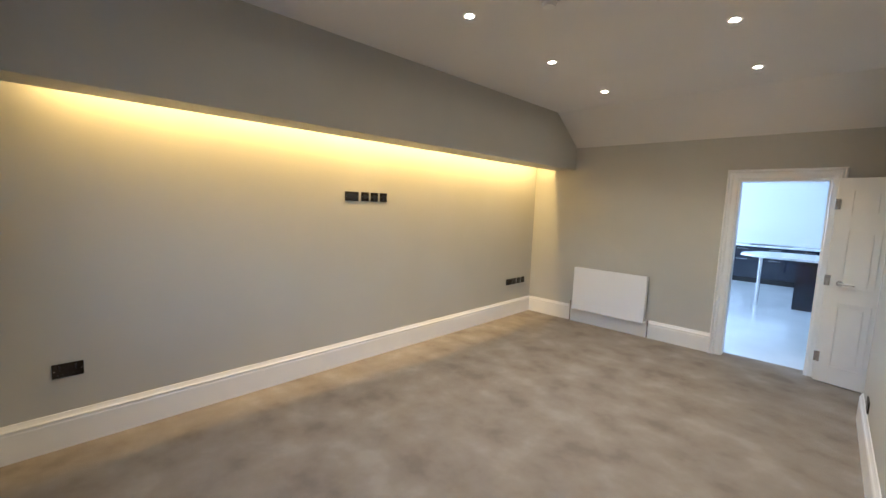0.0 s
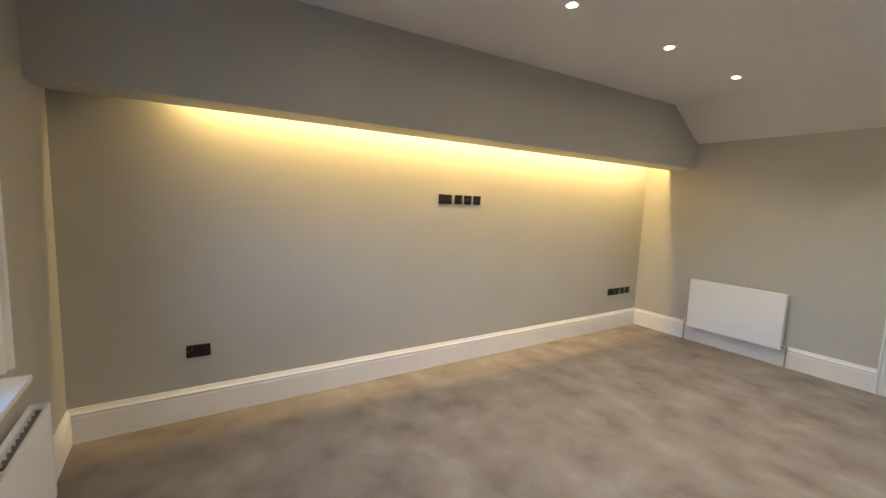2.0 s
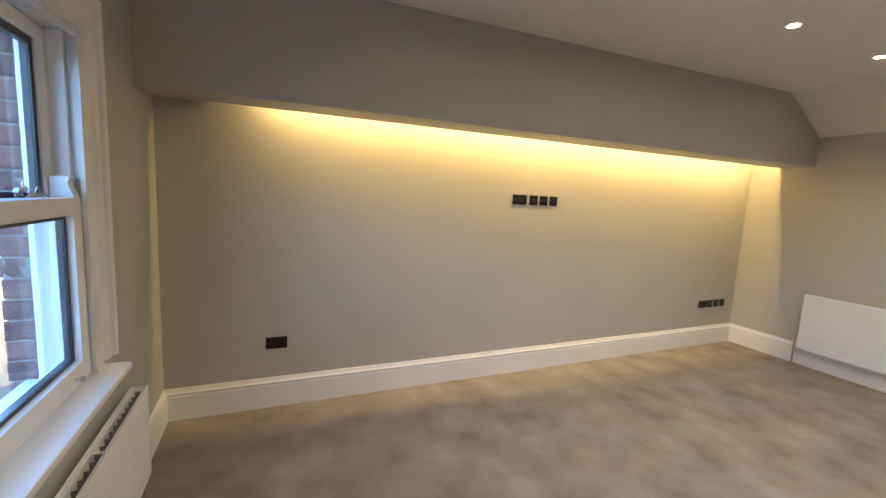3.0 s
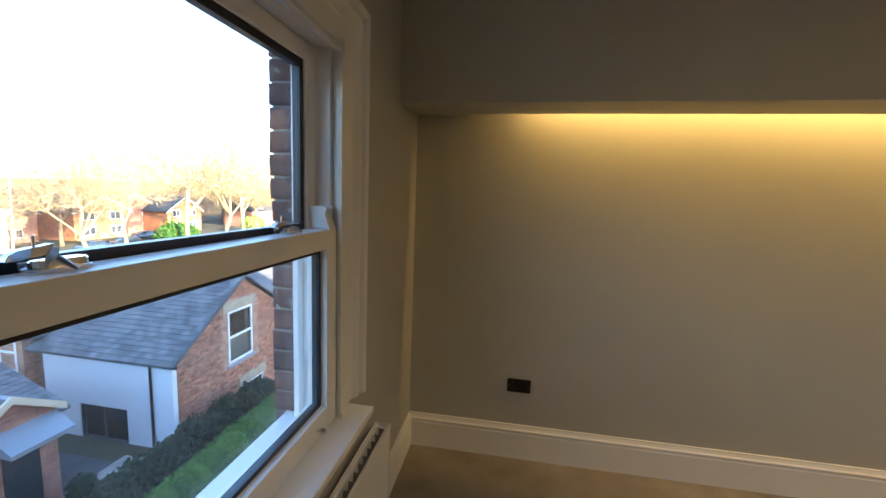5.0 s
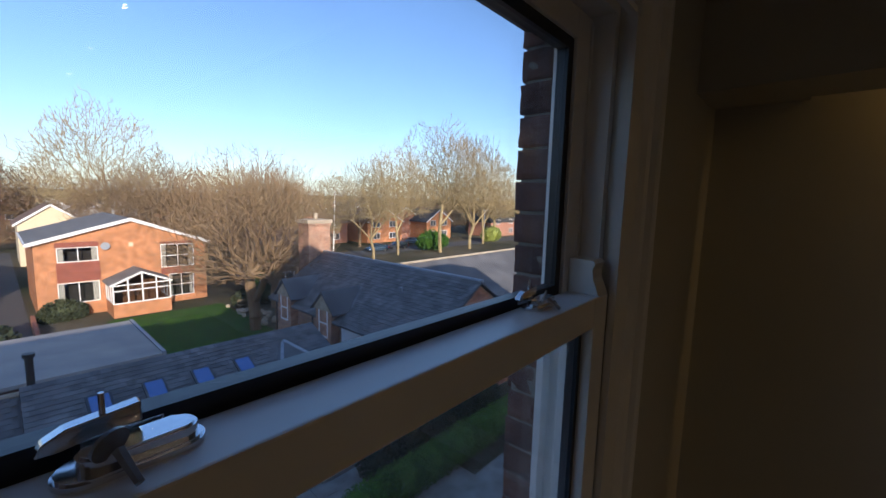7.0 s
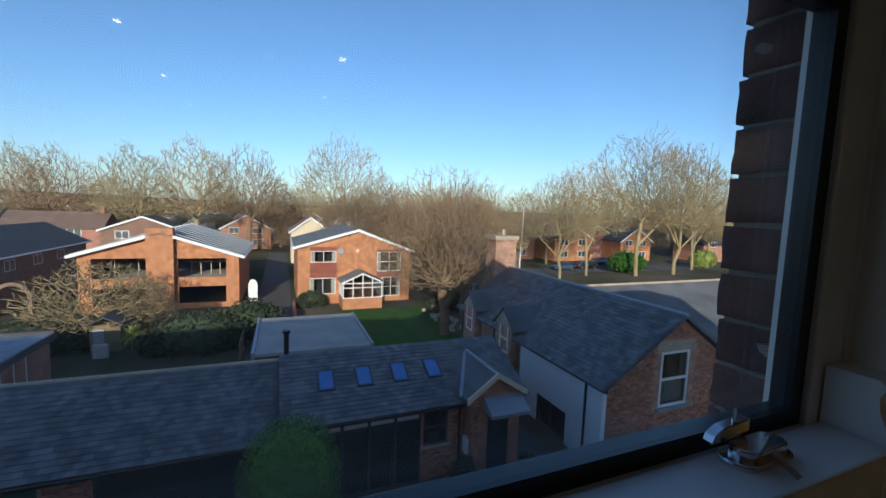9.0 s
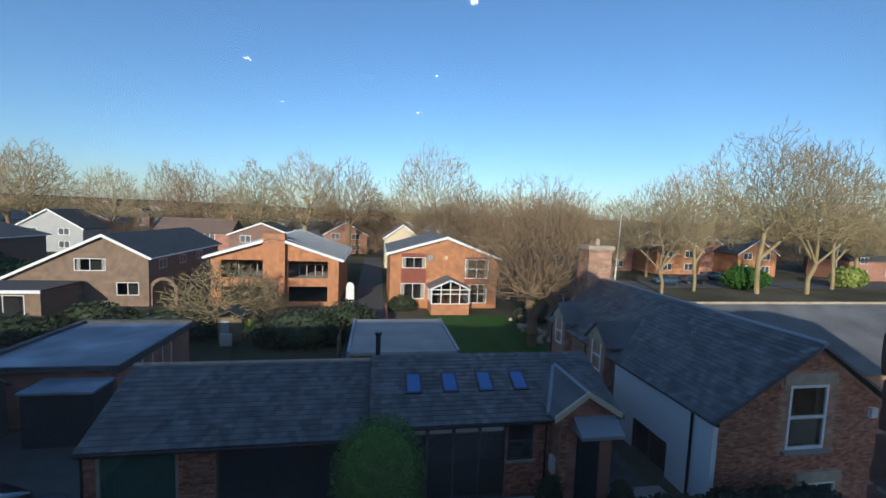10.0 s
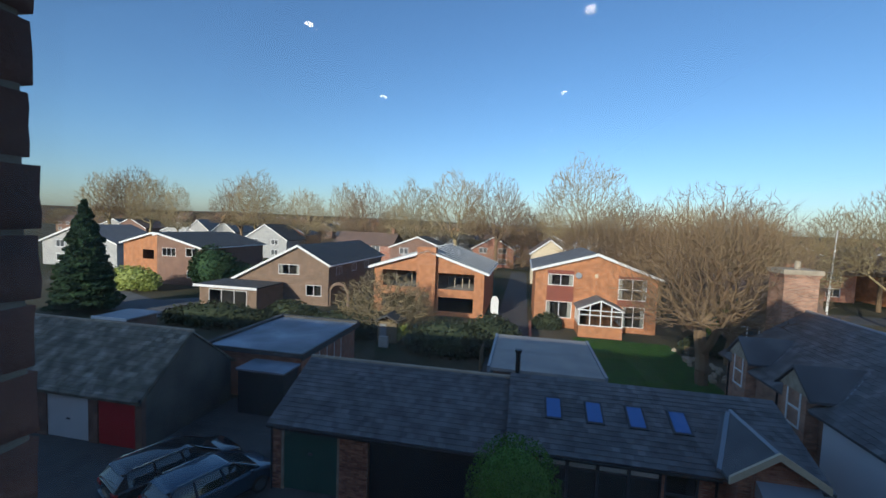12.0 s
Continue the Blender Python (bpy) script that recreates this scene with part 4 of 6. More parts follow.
    # brown house with the long roof
    b = gable_house("brown_house", "tan brick house with long low roof and white bargeboard", -36.6, -24.1, 44, 62, -5.75, -3.45, -28.0, -1.4, BRICK_TAN, DARKTILE,
                    [(-30.63, -27.9, -4.88, -3.67), (-27.0, -25.0, -7.3, -6.0)])
    casement(b, -30.63, -27.9, -4.88, -3.67, 44, 2)
    casement(b, -27.0, -25.0, -7.3, -6.0, 44, 2, curtain=False)
    for y in (46, 50.5, 55):
        casement(b, y, y + 1.6, -4.9, -3.9, -24.1, 2, curtain=False, axis="x", side=1)
    e = thing("flat_extension", "single-storey extension with white framed patio doors", "house", (-34, 41, GZ))
    part("wall", holed(bmesh.new(), "y", 39.0, 39.3, -37.2, -30.0, GZ, -5.95, [(-36, -31.2, GZ + 0.1, -6.3)]), BRICK_TAN, e)
    part("side_wall", boxes((-37.2, -36.9, 39.3, 43.99, GZ, -5.95), (-30.3, -30.0, 39.3, 43.99, GZ, -5.95)), BRICK_TAN, e)
    part("roof", boxes((-37.6, -29.7, 38.6, 43.62, -5.95, -5.80)), DARKTILE, e)
    part("fascia", boxes((-37.65, -29.65, 38.5, 38.597, -6.05, -5.78)), WHITE, e)
    casement(e, -36, -31.2, GZ + 0.1, -6.3, 39.0, 3, curtain=False)
    # angular house behind the conifer
    a = gable_house("angular_house", "brick house with stepped mono-pitch roofs", -61.5, -54.8, 51, 62, -2.7, -1.2, -56.0, -1.1, BRICK_FAR, DARKTILE, [(-58, -56, -5, -3.6)])
    a2 = gable_house("angular_house_wing", "brown brick wing with dark mono-pitch roof and white windows", -54.4, -46.9, 50, 64, -1.25, -2.9, -53.9, -1.1, BRICK_BROWN, DARKTILE,
                     [(-53.5, -51.2, -4.3, -3.1), (-49.5, -47.4, -4.2, -3.0), (-49.3, -47.6, -7.3, -6.2)])
    casement(a2, -53.5, -51.2, -4.3, -3.1, 50, 3, curtain=False)
    casement(a2, -49.5, -47.4, -4.2, -3.0, 50, 2, curtain=False)
    casement(a2, -49.3, -47.6, -7.3, -6.2, 50, 2, curtain=False)


street_houses()


# ---- slated roofs ----
def slate_field(parent, p0, p1, q0, rows, width, near, mats=(SLATE, SLATE_ALL), thick=0.012, jitter=0.006, seed=3):
    """Slates laid on a slope: p0 to p1 along the eaves, q0 above p0 on the ridge. The first near of them are parts of their own."""
    rng = random.Random(seed)
    p0, p1, q0 = Vector(p0), Vector(p1), Vector(q0)
    along, up = p1 - p0, q0 - p0
    L, S = along.length, up.length
    a, u = along.normalized(), up.normalized()
    n = a.cross(u).normalized()
    if n.z < 0:
        n = -n
    step = S / rows
    cols = int(L / width)
    verts, faces, spots = [], [], []
    for r in range(rows):
        off = 0.5 * (r % 2)
        for c in range(cols + (1 if off else 0)):
            x0 = max(0.0, (c - off) * width)
            x1 = min(L, (c + 1 - off) * width)
            if x1 - x0 > 0.03:
                spots.append((r, x0, x1))
    mid = L * 0.5
    order = sorted(range(len(spots)), key=lambda i: spots[i][0] * 3 + abs(spots[i][1] - mid) * 0.8)
    single = set(order[:near])
    shared = {}
    for i, (r, x0, x1) in enumerate(spots):
        w = (x1 - x0) - 0.006
        o = p0 + a * (x0 + 0.003 + rng.uniform(-1, 1) * 0.002) + u * (r * step + rng.uniform(-1, 1) * jitter) + n * 0.006
        tip = n * (0.016 + rng.uniform(0, 0.008))
        over = step * 1.22
        base = [Vector((0, 0, 0)), a * w, a * w + u * over - n * 0.004, u * over - n * 0.004]
        vs = [b + (tip if k < 2 else Vector()) for k, b in enumerate(base)] + [b + (tip if k < 2 else Vector()) + n * thick for k, b in enumerate(base)]
        fs = [(0, 1, 5, 4), (1, 2, 6, 5), (2, 3, 7, 6), (3, 0, 4, 7), (4, 5, 6, 7)]
        if i in single:
            key = round(w, 2)
            if key not in shared:
                me = bpy.data.meshes.new("slate")
                me.from_pydata(vs, [], fs)
                me.materials.append(mats[0])
                shared[key] = me
            ob = new("slate", shared[key])
            ob.parent = parent
            ob.matrix_parent_inverse = parent.matrix_basis.inverted()
            ob.location = o
        else:
            k = len(verts)
            verts += [o + v for v in vs]
            faces += [tuple(j + k for j in f) for f in fs]
    me = bpy.data.meshes.new("slates")
    me.from_pydata(verts, [], faces)
    me.materials.append(mats[1])
    ob = new("slates", me)
    ob.parent = parent
    ob.matrix_parent_inverse = parent.matrix_basis.inverted()
    tagged(ob, kind="stuff")


# ---- the garages and the glazed extension ----
def garages():
    g = thing("garage_block", "brick garage block with slate roof, green door and dark double door", "garage", (-6.5, 15, GZ))
    yF = 13.3
    part("wall", holed(bmesh.new(), "y", yF, yF + 0.22, -10.6, -1.15, GZ, -5.80, [(-10.3, -7.97, GZ, -6.0), (-6.85, -1.6, GZ, -5.98)]), BRICK_MIX, g)
    part("side_wall", extrude([(yF + 0.22, GZ), (19.2, GZ), (19.2, -5.8), (16.3, -4.35), (yF + 0.22, -5.8)], "x", -10.75, -10.53), BRICK_MIX, g)
    part("back_wall", boxes((-10.53, 7.2, 19.0, 19.2, GZ, -5.8)), BRICK_MIX, g)
    part("roof", extrude([(13.05, -5.78), (16.3, -4.26), (19.5, -5.78), (19.5, -5.86), (16.3, -4.36), (13.05, -5.86)], "x", -10.75, -1.98), DARKROOF, g)
    part("fascia", boxes((-10.72, -1.98, 13.10, 13.14, -5.98, -5.80)), BLACK, g)
    part("gutter", tube(bmesh.new(), (-10.75, 13.02, -5.84), (-1.98, 13.02, -5.84), 0.06, n=10), BLACK, g, "black gutter")
    part("downpipe", tube(bmesh.new(), (-10.65, 13.2, GZ), (-10.65, 13.2, -5.9), 0.04, n=10), BLACK, g)
    part("ridge_tile", tube(bmesh.new(), (-10.75, 16.3, -4.24), (-1.98, 16.3, -4.24), 0.09, n=8), STONE, g)
    d = part("green_door", boxes((-10.22, -8.05, yF + 0.06, yF + 0.10, GZ + 0.05, -6.05)), GREENDOOR, g, "dark green up-and-over garage door")
    bm = bmesh.new()
    for i in range(16):
        x = -10.16 + i * 0.136
        box(bm, x, x + 0.01, yF + 0.052, yF + 0.06, GZ + 0.1, -6.1)
    part("rib", bm, GREENDOOR, d)
    part("door_handle", boxes((-9.22, -9.05, yF + 0.03, yF + 0.052, -6.93, -6.83)), CHROME, d)
    part("dark_door", boxes((-6.8, -1.65, yF + 0.06, yF + 0.10, GZ + 0.03, -6.02)), NAVYDOOR, g, "dark double garage door")
    part("door_frame", boxes((-10.3, -10.22, yF + 0.0, yF + 0.12, GZ, -6.0), (-8.05, -7.97, yF, yF + 0.12, GZ, -6.0), (-10.22, -8.05, yF, yF + 0.12, -6.05, -6.0), (-6.85, -1.6, yF, yF + 0.12, -6.02, -5.98)), STONE, g)
    slate_field(g, (-10.75, 13.02, -5.765), (-1.98, 13.02, -5.765), (-10.75, 16.28, -4.245), 17, 0.26, 300)

    e = thing("glazed_extension", "slate-roofed extension with four rooflights and folding glass doors", "house", (3, 15, GZ))
    part("wall", holed(bmesh.new(), "y", yF, yF + 0.22, -1.15, 4.70, GZ, -5.42, [(-0.9, 2.9, GZ, -5.6), (2.98, 3.95, -7.0, -5.6)]), BRICK_RED, e)
    part("roof", extrude([(13.05, -5.45), (16.3, -4.10), (19.5, -5.6), (19.5, -5.7), (16.3, -4.2), (13.05, -5.53)], "x", -1.97, 7.4), DARKROOF, e)
    part("gutter", tube(bmesh.new(), (-1.97, 13.02, -5.5), (4.45, 13.02, -5.5), 0.06, n=10), BLACK, e)
    part("fascia", boxes((-1.15, 4.4, 13.12, 13.27, -5.62, -5.47)), STONE, e, "pale stone fascia")
    part("downpipe", tube(bmesh.new(), (4.4, 13.2, GZ), (4.4, 13.2, -5.5), 0.04, n=10), BLACK, e)
    bm = bmesh.new()
    xs = [-0.9, 0.05, 1.0, 1.95, 2.9]
    for x in xs:
        box(bm, x - 0.04, x + 0.04, yF + 0.02, yF + 0.10, GZ, -5.62)
    box(bm, -0.9, 2.9, yF + 0.021, yF + 0.099, -5.70, -5.62)
    box(bm, -0.9, 2.9, yF + 0.021, yF + 0.099, -5.98, -5.92)
    box(bm, -0.9, 2.9, yF + 0.021, yF + 0.099, GZ, GZ + 0.12)
    f = part("folding_doors", bm, FRAMEGREY, e, "dark grey folding glass doors")
    part("pane", quad([(-0.86, yF + 0.055, GZ + 0.1), (2.86, yF + 0.055, GZ + 0.1), (2.86, yF + 0.055, -5.95), (-0.86, yF + 0.055, -5.95)]), FARGLASS, f, turn_faces=False)
    part("blind", boxes(*[(x + 0.06, x + 0.89, yF + 0.10, yF + 0.11, -5.92, -5.70) for x in xs[:-1]]), RENDERW, f)
    # another sheet of painted shade, behind the folding doors
    part("shade_sheet", boxes((-0.95, 4.0, 15.6, 15.65, GZ, -5.6)), ROOMSHADE, f)
    casement(e, 2.98, 3.95, -7.0, -5.62, yF, 1, 2, curtain=False, material=FRAMEGREY)
    part("sill", boxes((2.9, 4.05, yF - 0.06, yF, -7.1, -7.0)), STONE, e)
    for i in range(4):
        x = -0.67 + i * 1.395
        a = math.atan2(1.35, 3.25)
        bm = boxes((0, 0.62, 0, 1.0, 0, 0.07))
        bm2 = boxes((0.07, 0.55, 0.07, 0.93, 0.071, 0.078))
        m = pose(x, 14.35, -5.45 + 1.3 * 1.35 / 3.25 + 0.035) @ Matrix.Rotation(a, 4, "X")
        rl = part("rooflight", bm, FRAMEGREY, e, "dark framed rooflight", m=m)
        part("pane", bm2, ROOFGLASS_SKY, rl, m=m)
    slate_field(e, (-1.97, 13.02, -5.435), (7.4, 13.02, -5.435), (-1.97, 16.28, -4.08), 17, 0.26, 300, seed=5)
    # slates are kept clear of the rooflights by the frames standing proud
    p = thing("porch", "small brick porch with slate gable roof and lead canopy", "porch", (5.7, 13, GZ))
    a, b2, ax = 4.70, 6.72, 5.62
    part("wall", extrude([(a, GZ), (b2, GZ), (b2, -5.05), (ax, -4.42), (a, -5.05)], "y", 12.7, 12.9), BRICK_RED, p)
    part("side_wall", boxes((a, a + 0.2, 12.9, 13.3, GZ, -5.1), (b2 - 0.2, b2, 12.9, 13.3, GZ, -5.1)), BRICK_RED, p)
    part("bargeboard", extrude([(a - 0.3, -5.28), (ax, -4.40), (b2 + 0.2, -5.20), (b2 + 0.2, -4.98), (ax, -4.18), (a - 0.3, -5.04)], "y", 12.5, 12.58), CREAM, p, "cream bargeboard")
    part("roof", extrude([(a - 0.3, -5.22), (ax, -4.34), (b2 + 0.2, -5.14), (b2 + 0.2, -5.04), (ax, -4.24), (a - 0.3, -5.12)], "y", 12.58, 15.4), DARKROOF, p)
    part("flashing", extrude([(ax - 0.07, -4.25), (ax + 0.07, -4.25), (ax, -4.18)], "y", 12.58, 15.4), LEAD, p)
    part("valley_flashing", tube(bmesh.new(), (4.35, 13.05, -5.18), (5.5, 15.3, -4.30), 0.09, n=4), LEAD, p)
    part("canopy", extrude([(12.0, -5.55), (12.7, -5.15), (12.7, -5.62), (12.0, -5.68)], "x", 5.15, 6.75), LEAD, p, "grey lead canopy")
    part("front_door", boxes((5.35, 6.2, 12.63, 12.697, GZ + 0.1, -5.75)), NAVYDOOR, p)
    part("meter_box", boxes((4.55, 4.697, 12.92, 13.2, -7.4, -6.8)), WHITE, p)


garages()


# ---- the cottage ----
def cottage():
    c = thing("cottage", "two-storey brick cottage with slate roof, white rendered side and stone dormers", "house", (13, 18, GZ))
    XL, XG, ZE, ZR, XP = 10.0, 17.6, -4.95, -2.35, 13.78
    y0, y1 = 11.6, 25.4
    wins = [(12.8, 14.45, -6.2, -3.8), (13.6, 15.2, GZ + 0.2, -7.55)]
    part("gable_wall", gabled(bmesh.new(), y0, y0 + 0.3, GZ, [(XL, ZE), (XP, ZR), (XG, ZE)], wins), BRICK_MIX, c, whole=True)
    casement(c, 12.8, 14.45, -6.2, -3.8, y0, 1, 2, frame=0.10)
    part("blind", boxes((12.95, 14.3, 11.75, 11.78, -6.1, -5.0)), CURTAIN, c, "pale slatted blind")
    casement(c, 13.6, 15.2, GZ + 0.2, -7.55, y0, 2, curtain=False)
    part("lintel", boxes((12.5, 14.75, y0 - 0.04, y0 - 0.002, -3.78, -3.35), (13.4, 15.4, y0 - 0.04, y0 - 0.002, -7.5, -7.1)), STONE, c, "sandstone lintels")
    part("sill", boxes((12.65, 14.6, y0 - 0.12, y0 - 0.002, -6.34, -6.22)), LEAD, c)
    part("side_wall", boxes((XL, XL + 0.3, 17.4, y1, GZ, ZE)), BRICK_MIX, c)
    part("rendered_wall", holed(bmesh.new(), "x", 9.8, 9.998, 11.6, 17.5, GZ, ZE, [(13.7, 15.9, GZ, -7.0)]), RENDERW, c, "white rendered side wall")
    casement(c, 13.7, 15.9, GZ, -7.0, 9.85, 2, curtain=False, material=FRAMEGREY, axis="x", side=-1)
    part("downpipe", tube(bmesh.new(), (9.74, 12.5, GZ), (9.74, 12.5, -5.0), 0.05, n=10), BLACK, c)
    part("gutter", tube(bmesh.new(), (9.68, 11.3, -4.97), (9.68, 17.7, -4.97), 0.07, n=10), BLACK, c)
    part("back_wall", boxes((XL + 0.3, XG, y1 - 0.3, y1, GZ, ZE), (XG - 0.3, XG, 11.9, y1 - 0.3, GZ, ZE)), BRICK_MIX, c)
    t = 0.10
    part("roof", extrude([(XL - 0.4, ZE - 0.08), (XP, ZR), (XG + 0.35, ZE - 0.08), (XG + 0.35, ZE + t - 0.08), (XP, ZR + t + 0.02), (XL - 0.4, ZE + t - 0.08)], "y", 11.35, 25.6), DARKROOF, c)
    slates = part("slate_covering", extrude([(XL - 0.4, ZE + 0.021), (XP, ZR + 0.121), (XP, ZR + 0.124), (XL - 0.4, ZE + 0.024)], "y", 11.36, 25.59), DARKROOF, c)
    slate_field(slates, (9.57, 25.55, -4.938), (9.57, 11.38, -4.938), (13.73, 25.55, -2.252), 21, 0.30, 280, seed=14)
    part("ridge_tile", tube(bmesh.new(), (XP, 11.35, ZR + 0.14), (XP, 25.6, ZR + 0.14), 0.09, n=8), LEAD, c)
    # dormers through the eaves
    for yc in (18.8, 23.2):
        d = part("dormer", boxes((9.52, 9.998, yc - 0.75, yc + 0.75, -6.5, -4.4), (10.0, 10.8, yc - 0.75, yc - 0.6, -5.1, -4.4), (10.0, 10.8, yc + 0.6, yc + 0.75, -5.1, -4.4)), BRICK_MIX, c, "brick dormer with stone head")
        part("stone_head", extrude([(yc - 0.95, -4.4), (yc + 0.95, -4.4), (yc, -3.52)], "x", 9.48, 9.62), STONE, d, "pale stone dormer gable")
        part("dormer_roof", extrude([(yc - 1.15, -4.52), (yc, -3.47), (yc + 1.15, -4.52), (yc + 1.15, -4.42), (yc, -3.35), (yc - 1.15, -4.42)], "x", 9.38, 12.6), DARKROOF, d)
        for s in (-1, 1):
            part("valley_flashing", tube(bmesh.new(), (10.55, yc + s * 1.12, -4.33), (12.26, yc, -3.24), 0.06, n=6), LEAD, d, "pale lead valley")
        casement(c, yc - 0.45, yc + 0.45, -5.9, -4.32, 9.512, 1, 2, curtain=False, axis="x", side=-1, frame=0.09)
        part("pipe", tube(bmesh.new(), (9.8, yc + 1.6, GZ), (9.8, yc + 1.6, -4.95), 0.05, n=8), BLACK, c)
    ch = part("chimney", boxes((12.6, 14.3, 25.65, 27.1, -6.0, -0.35), (12.53, 14.37, 25.58, 27.17, -0.35, -0.2)), BRICK_MIX, c, "red brick chimney stack")
    part("capping", boxes((12.47, 14.43, 25.52, 27.23, -0.2, 0.05)), STONE, ch)
    part("chimney_pot", tube(bmesh.new(), (13.6, 26.4, 0.05), (13.6, 26.4, 0.5), 0.16, 0.13, n=14), STONE, ch)
    # rear range that catches the sun
    r = thing("rear_range", "long low slate-roofed rear range of the cottage", "house", (24, 19, GZ))
    part("wall", boxes((17.6, 34, 15.5, 23, GZ, -4.9)), BRICK_MIX, r)
    part("roof", extrude([(15.0, -5.0), (19.2, -2.55), (23.5, -5.0), (23.5, -5.1), (19.2, -2.67), (15.0, -5.1)], "x", 13.5, 34.3), DARKROOF, r)
    part("ridge_tile", tube(bmesh.new(), (13.5, 19.2, -2.5), (34.3, 19.2, -2.5), 0.08, n=8), STONE, r)
    m = thing("flag_mast", "slim white mast beyond the chimney", "mast", (37, 60, GZ))
    part("pole", tube(bmesh.new(), (36.6, 60, GZ), (37.0, 60, 2.9), 0.14, 0.06, n=8), WHITE, m)


cottage()


# ---- side garages, shed, flat roofs ----
def outbuildings():
    s = thing("side_garage", "mossy stone-slate roofed garages with white and red doors", "garage", (-21, 16.7, GZ))
    part("wall", holed(bmesh.new(), "y", 14.0, 14.2, -27.4, -17.4, GZ, -6.1, [(-22.6, -20.25, GZ, -6.25), (-19.75, -17.75, GZ, -6.25)]), BRICK_BROWN, s)
    part("side_wall", extrude([(14.2, GZ), (19.4, GZ), (19.4, -6.1), (16.75, -3.95), (14.2, -6.1)], "x", -17.6, -17.4), vary(mat("grey_roughcast", (0.15, 0.135, 0.11), 0.95), [(0.11, 0.10, 0.085), (0.18, 0.16, 0.13)], 1.0, bump=0.6, bump_scale=50), s, "grey roughcast gable")
    part("white_door", boxes((-22.58, -20.27, 14.05, 14.10, GZ + 0.03, -6.27)), WHITE, s, "white up-and-over door")
    part("red_door", boxes((-19.73, -17.77, 14.05, 14.10, GZ + 0.03, -6.27)), REDDOOR, s, "bright red up-and-over door")
    part("door_handle", boxes((-21.5, -21.3, 14.02, 14.05, -7.5, -7.44)), BLACK, s)
    part("fascia", boxes((-27.6, -17.3, 13.86, 13.9, -6.26, -6.06)), BLACK, s)
    part("roof", extrude([(13.8, -6.2), (16.75, -3.82), (19.7, -6.2), (19.7, -6.3), (16.75, -3.92), (13.8, -6.3)], "x", -27.6, -17.35), STONESLATE, s)
    part("ridge_tile", tube(bmesh.new(), (-27.6, 16.75, -3.8), (-17.35, 16.75, -3.8), 0.09, n=8), STONE, s)
    slate_field(s, (-27.6, 13.78, -6.18), (-17.35, 13.78, -6.18), (-27.6, 16.72, -3.81), 14, 0.34, 250, mats=(vary(mat("stone_slate", (0.13, 0.12, 0.10), 0.9), [(0.12, 0.11, 0.075), (0.20, 0.18, 0.135), (0.34, 0.31, 0.25)], 1.8, 9, bump=0.8, bump_scale=20, dist=0.01, obj=0.35), STONESLATE), thick=0.02, jitter=0.015, seed=9)
    b = thing("storage_box", "dark green metal garden store with pale lid", "garden store", (-14, 17.6, GZ))
    part("body", boxes((-16.0, -13.4, 18.2, 19.6, GZ, -6.1)), NAVYDOOR, b)
    part("lid", boxes((-16.1, -13.3, 18.1, 19.7, -6.1, -6.0)), FELT, b)
    f = thing("flat_roofed_garage", "brick garage with wet blue-grey felt flat roof", "garage", (-16, 23, GZ))
    part("wall", boxes((-19.2, -13.45, 20.0, 20.25, GZ, -5.7), (-13.7, -13.45, 20.25, 27.2, GZ, -5.7), (-19.2, -18.95, 20.25, 27.2, GZ, -5.7), (-18.95, -13.7, 26.95, 27.2, GZ, -5.7)), BRICK_RED, f)
    part("roof", boxes((-19.4, -13.25, 19.8, 27.4, -5.7, -5.55)), FELT, f)
    part("kerb", boxes((-19.5, -19.2, 19.7, 27.5, -5.55, -5.40), (-19.2, -13.25, 27.2, 27.5, -5.55, -5.40), (-13.30, -13.18, 19.7, 27.5, -5.85, -5.5), (-19.2, -13.30, 19.68, 19.8, -5.75, -5.5)), DARKTILE, f)
    casement(f, 22.0, 25.0, -7.3, -5.95, -13.45, 3, curtain=False, axis="x", side=1)
    q = thing("pale_flat_roof", "pale concrete-topped flat-roofed garage with black flue", "garage", (-0.4, 23, GZ))
    part("wall", boxes((-2.9, 2.2, 20.0, 26.0, GZ, -5.3)), BRICK_BROWN, q)
    part("roof", boxes((-3.05, 2.35, 19.8, 26.2, -5.3, -5.15)), CONCRETE, q)
    part("kerb", boxes((2.36, 2.5, 19.8, 26.2, -5.4, -5.08), (-3.2, -3.06, 19.8, 26.2, -5.4, -5.08)), LEAD, q)
    fl = part("flue", tube(bmesh.new(), (-1.7, 17.0, -4.6), (-1.7, 17.0, -3.4), 0.10, n=14), BLACK, q, "black metal flue")
    part("cowl", tube(bmesh.new(), (-1.7, 17.0, -3.4), (-1.7, 17.0, -3.28), 0.15, n=14), BLACK, fl)


outbuildings()


# ---- cars ----
def loft(sections, material_name=None):
    """A closed skin through rings of points (x, y, z), mirrored in x, ready to be smoothed."""
    bm = bmesh.new()
    rings = [[bm.verts.new(p) for p in ring] for ring in sections]
    n = len(rings[0])
    for a, b in zip(rings, rings[1:]):
        for i in range(n):
            bm.faces.new((a[i], a[(i + 1) % n], b[(i + 1) % n], b[i]))
    bm.faces.new(rings[0][::-1])
    bm.faces.new(rings[-1])
    return bm


def smoothed(ob, levels=2):
    mod = ob.modifiers.new("smooth", "SUBSURF")
    mod.levels = mod.render_levels = levels
    ob.data.shade_smooth()
    return ob


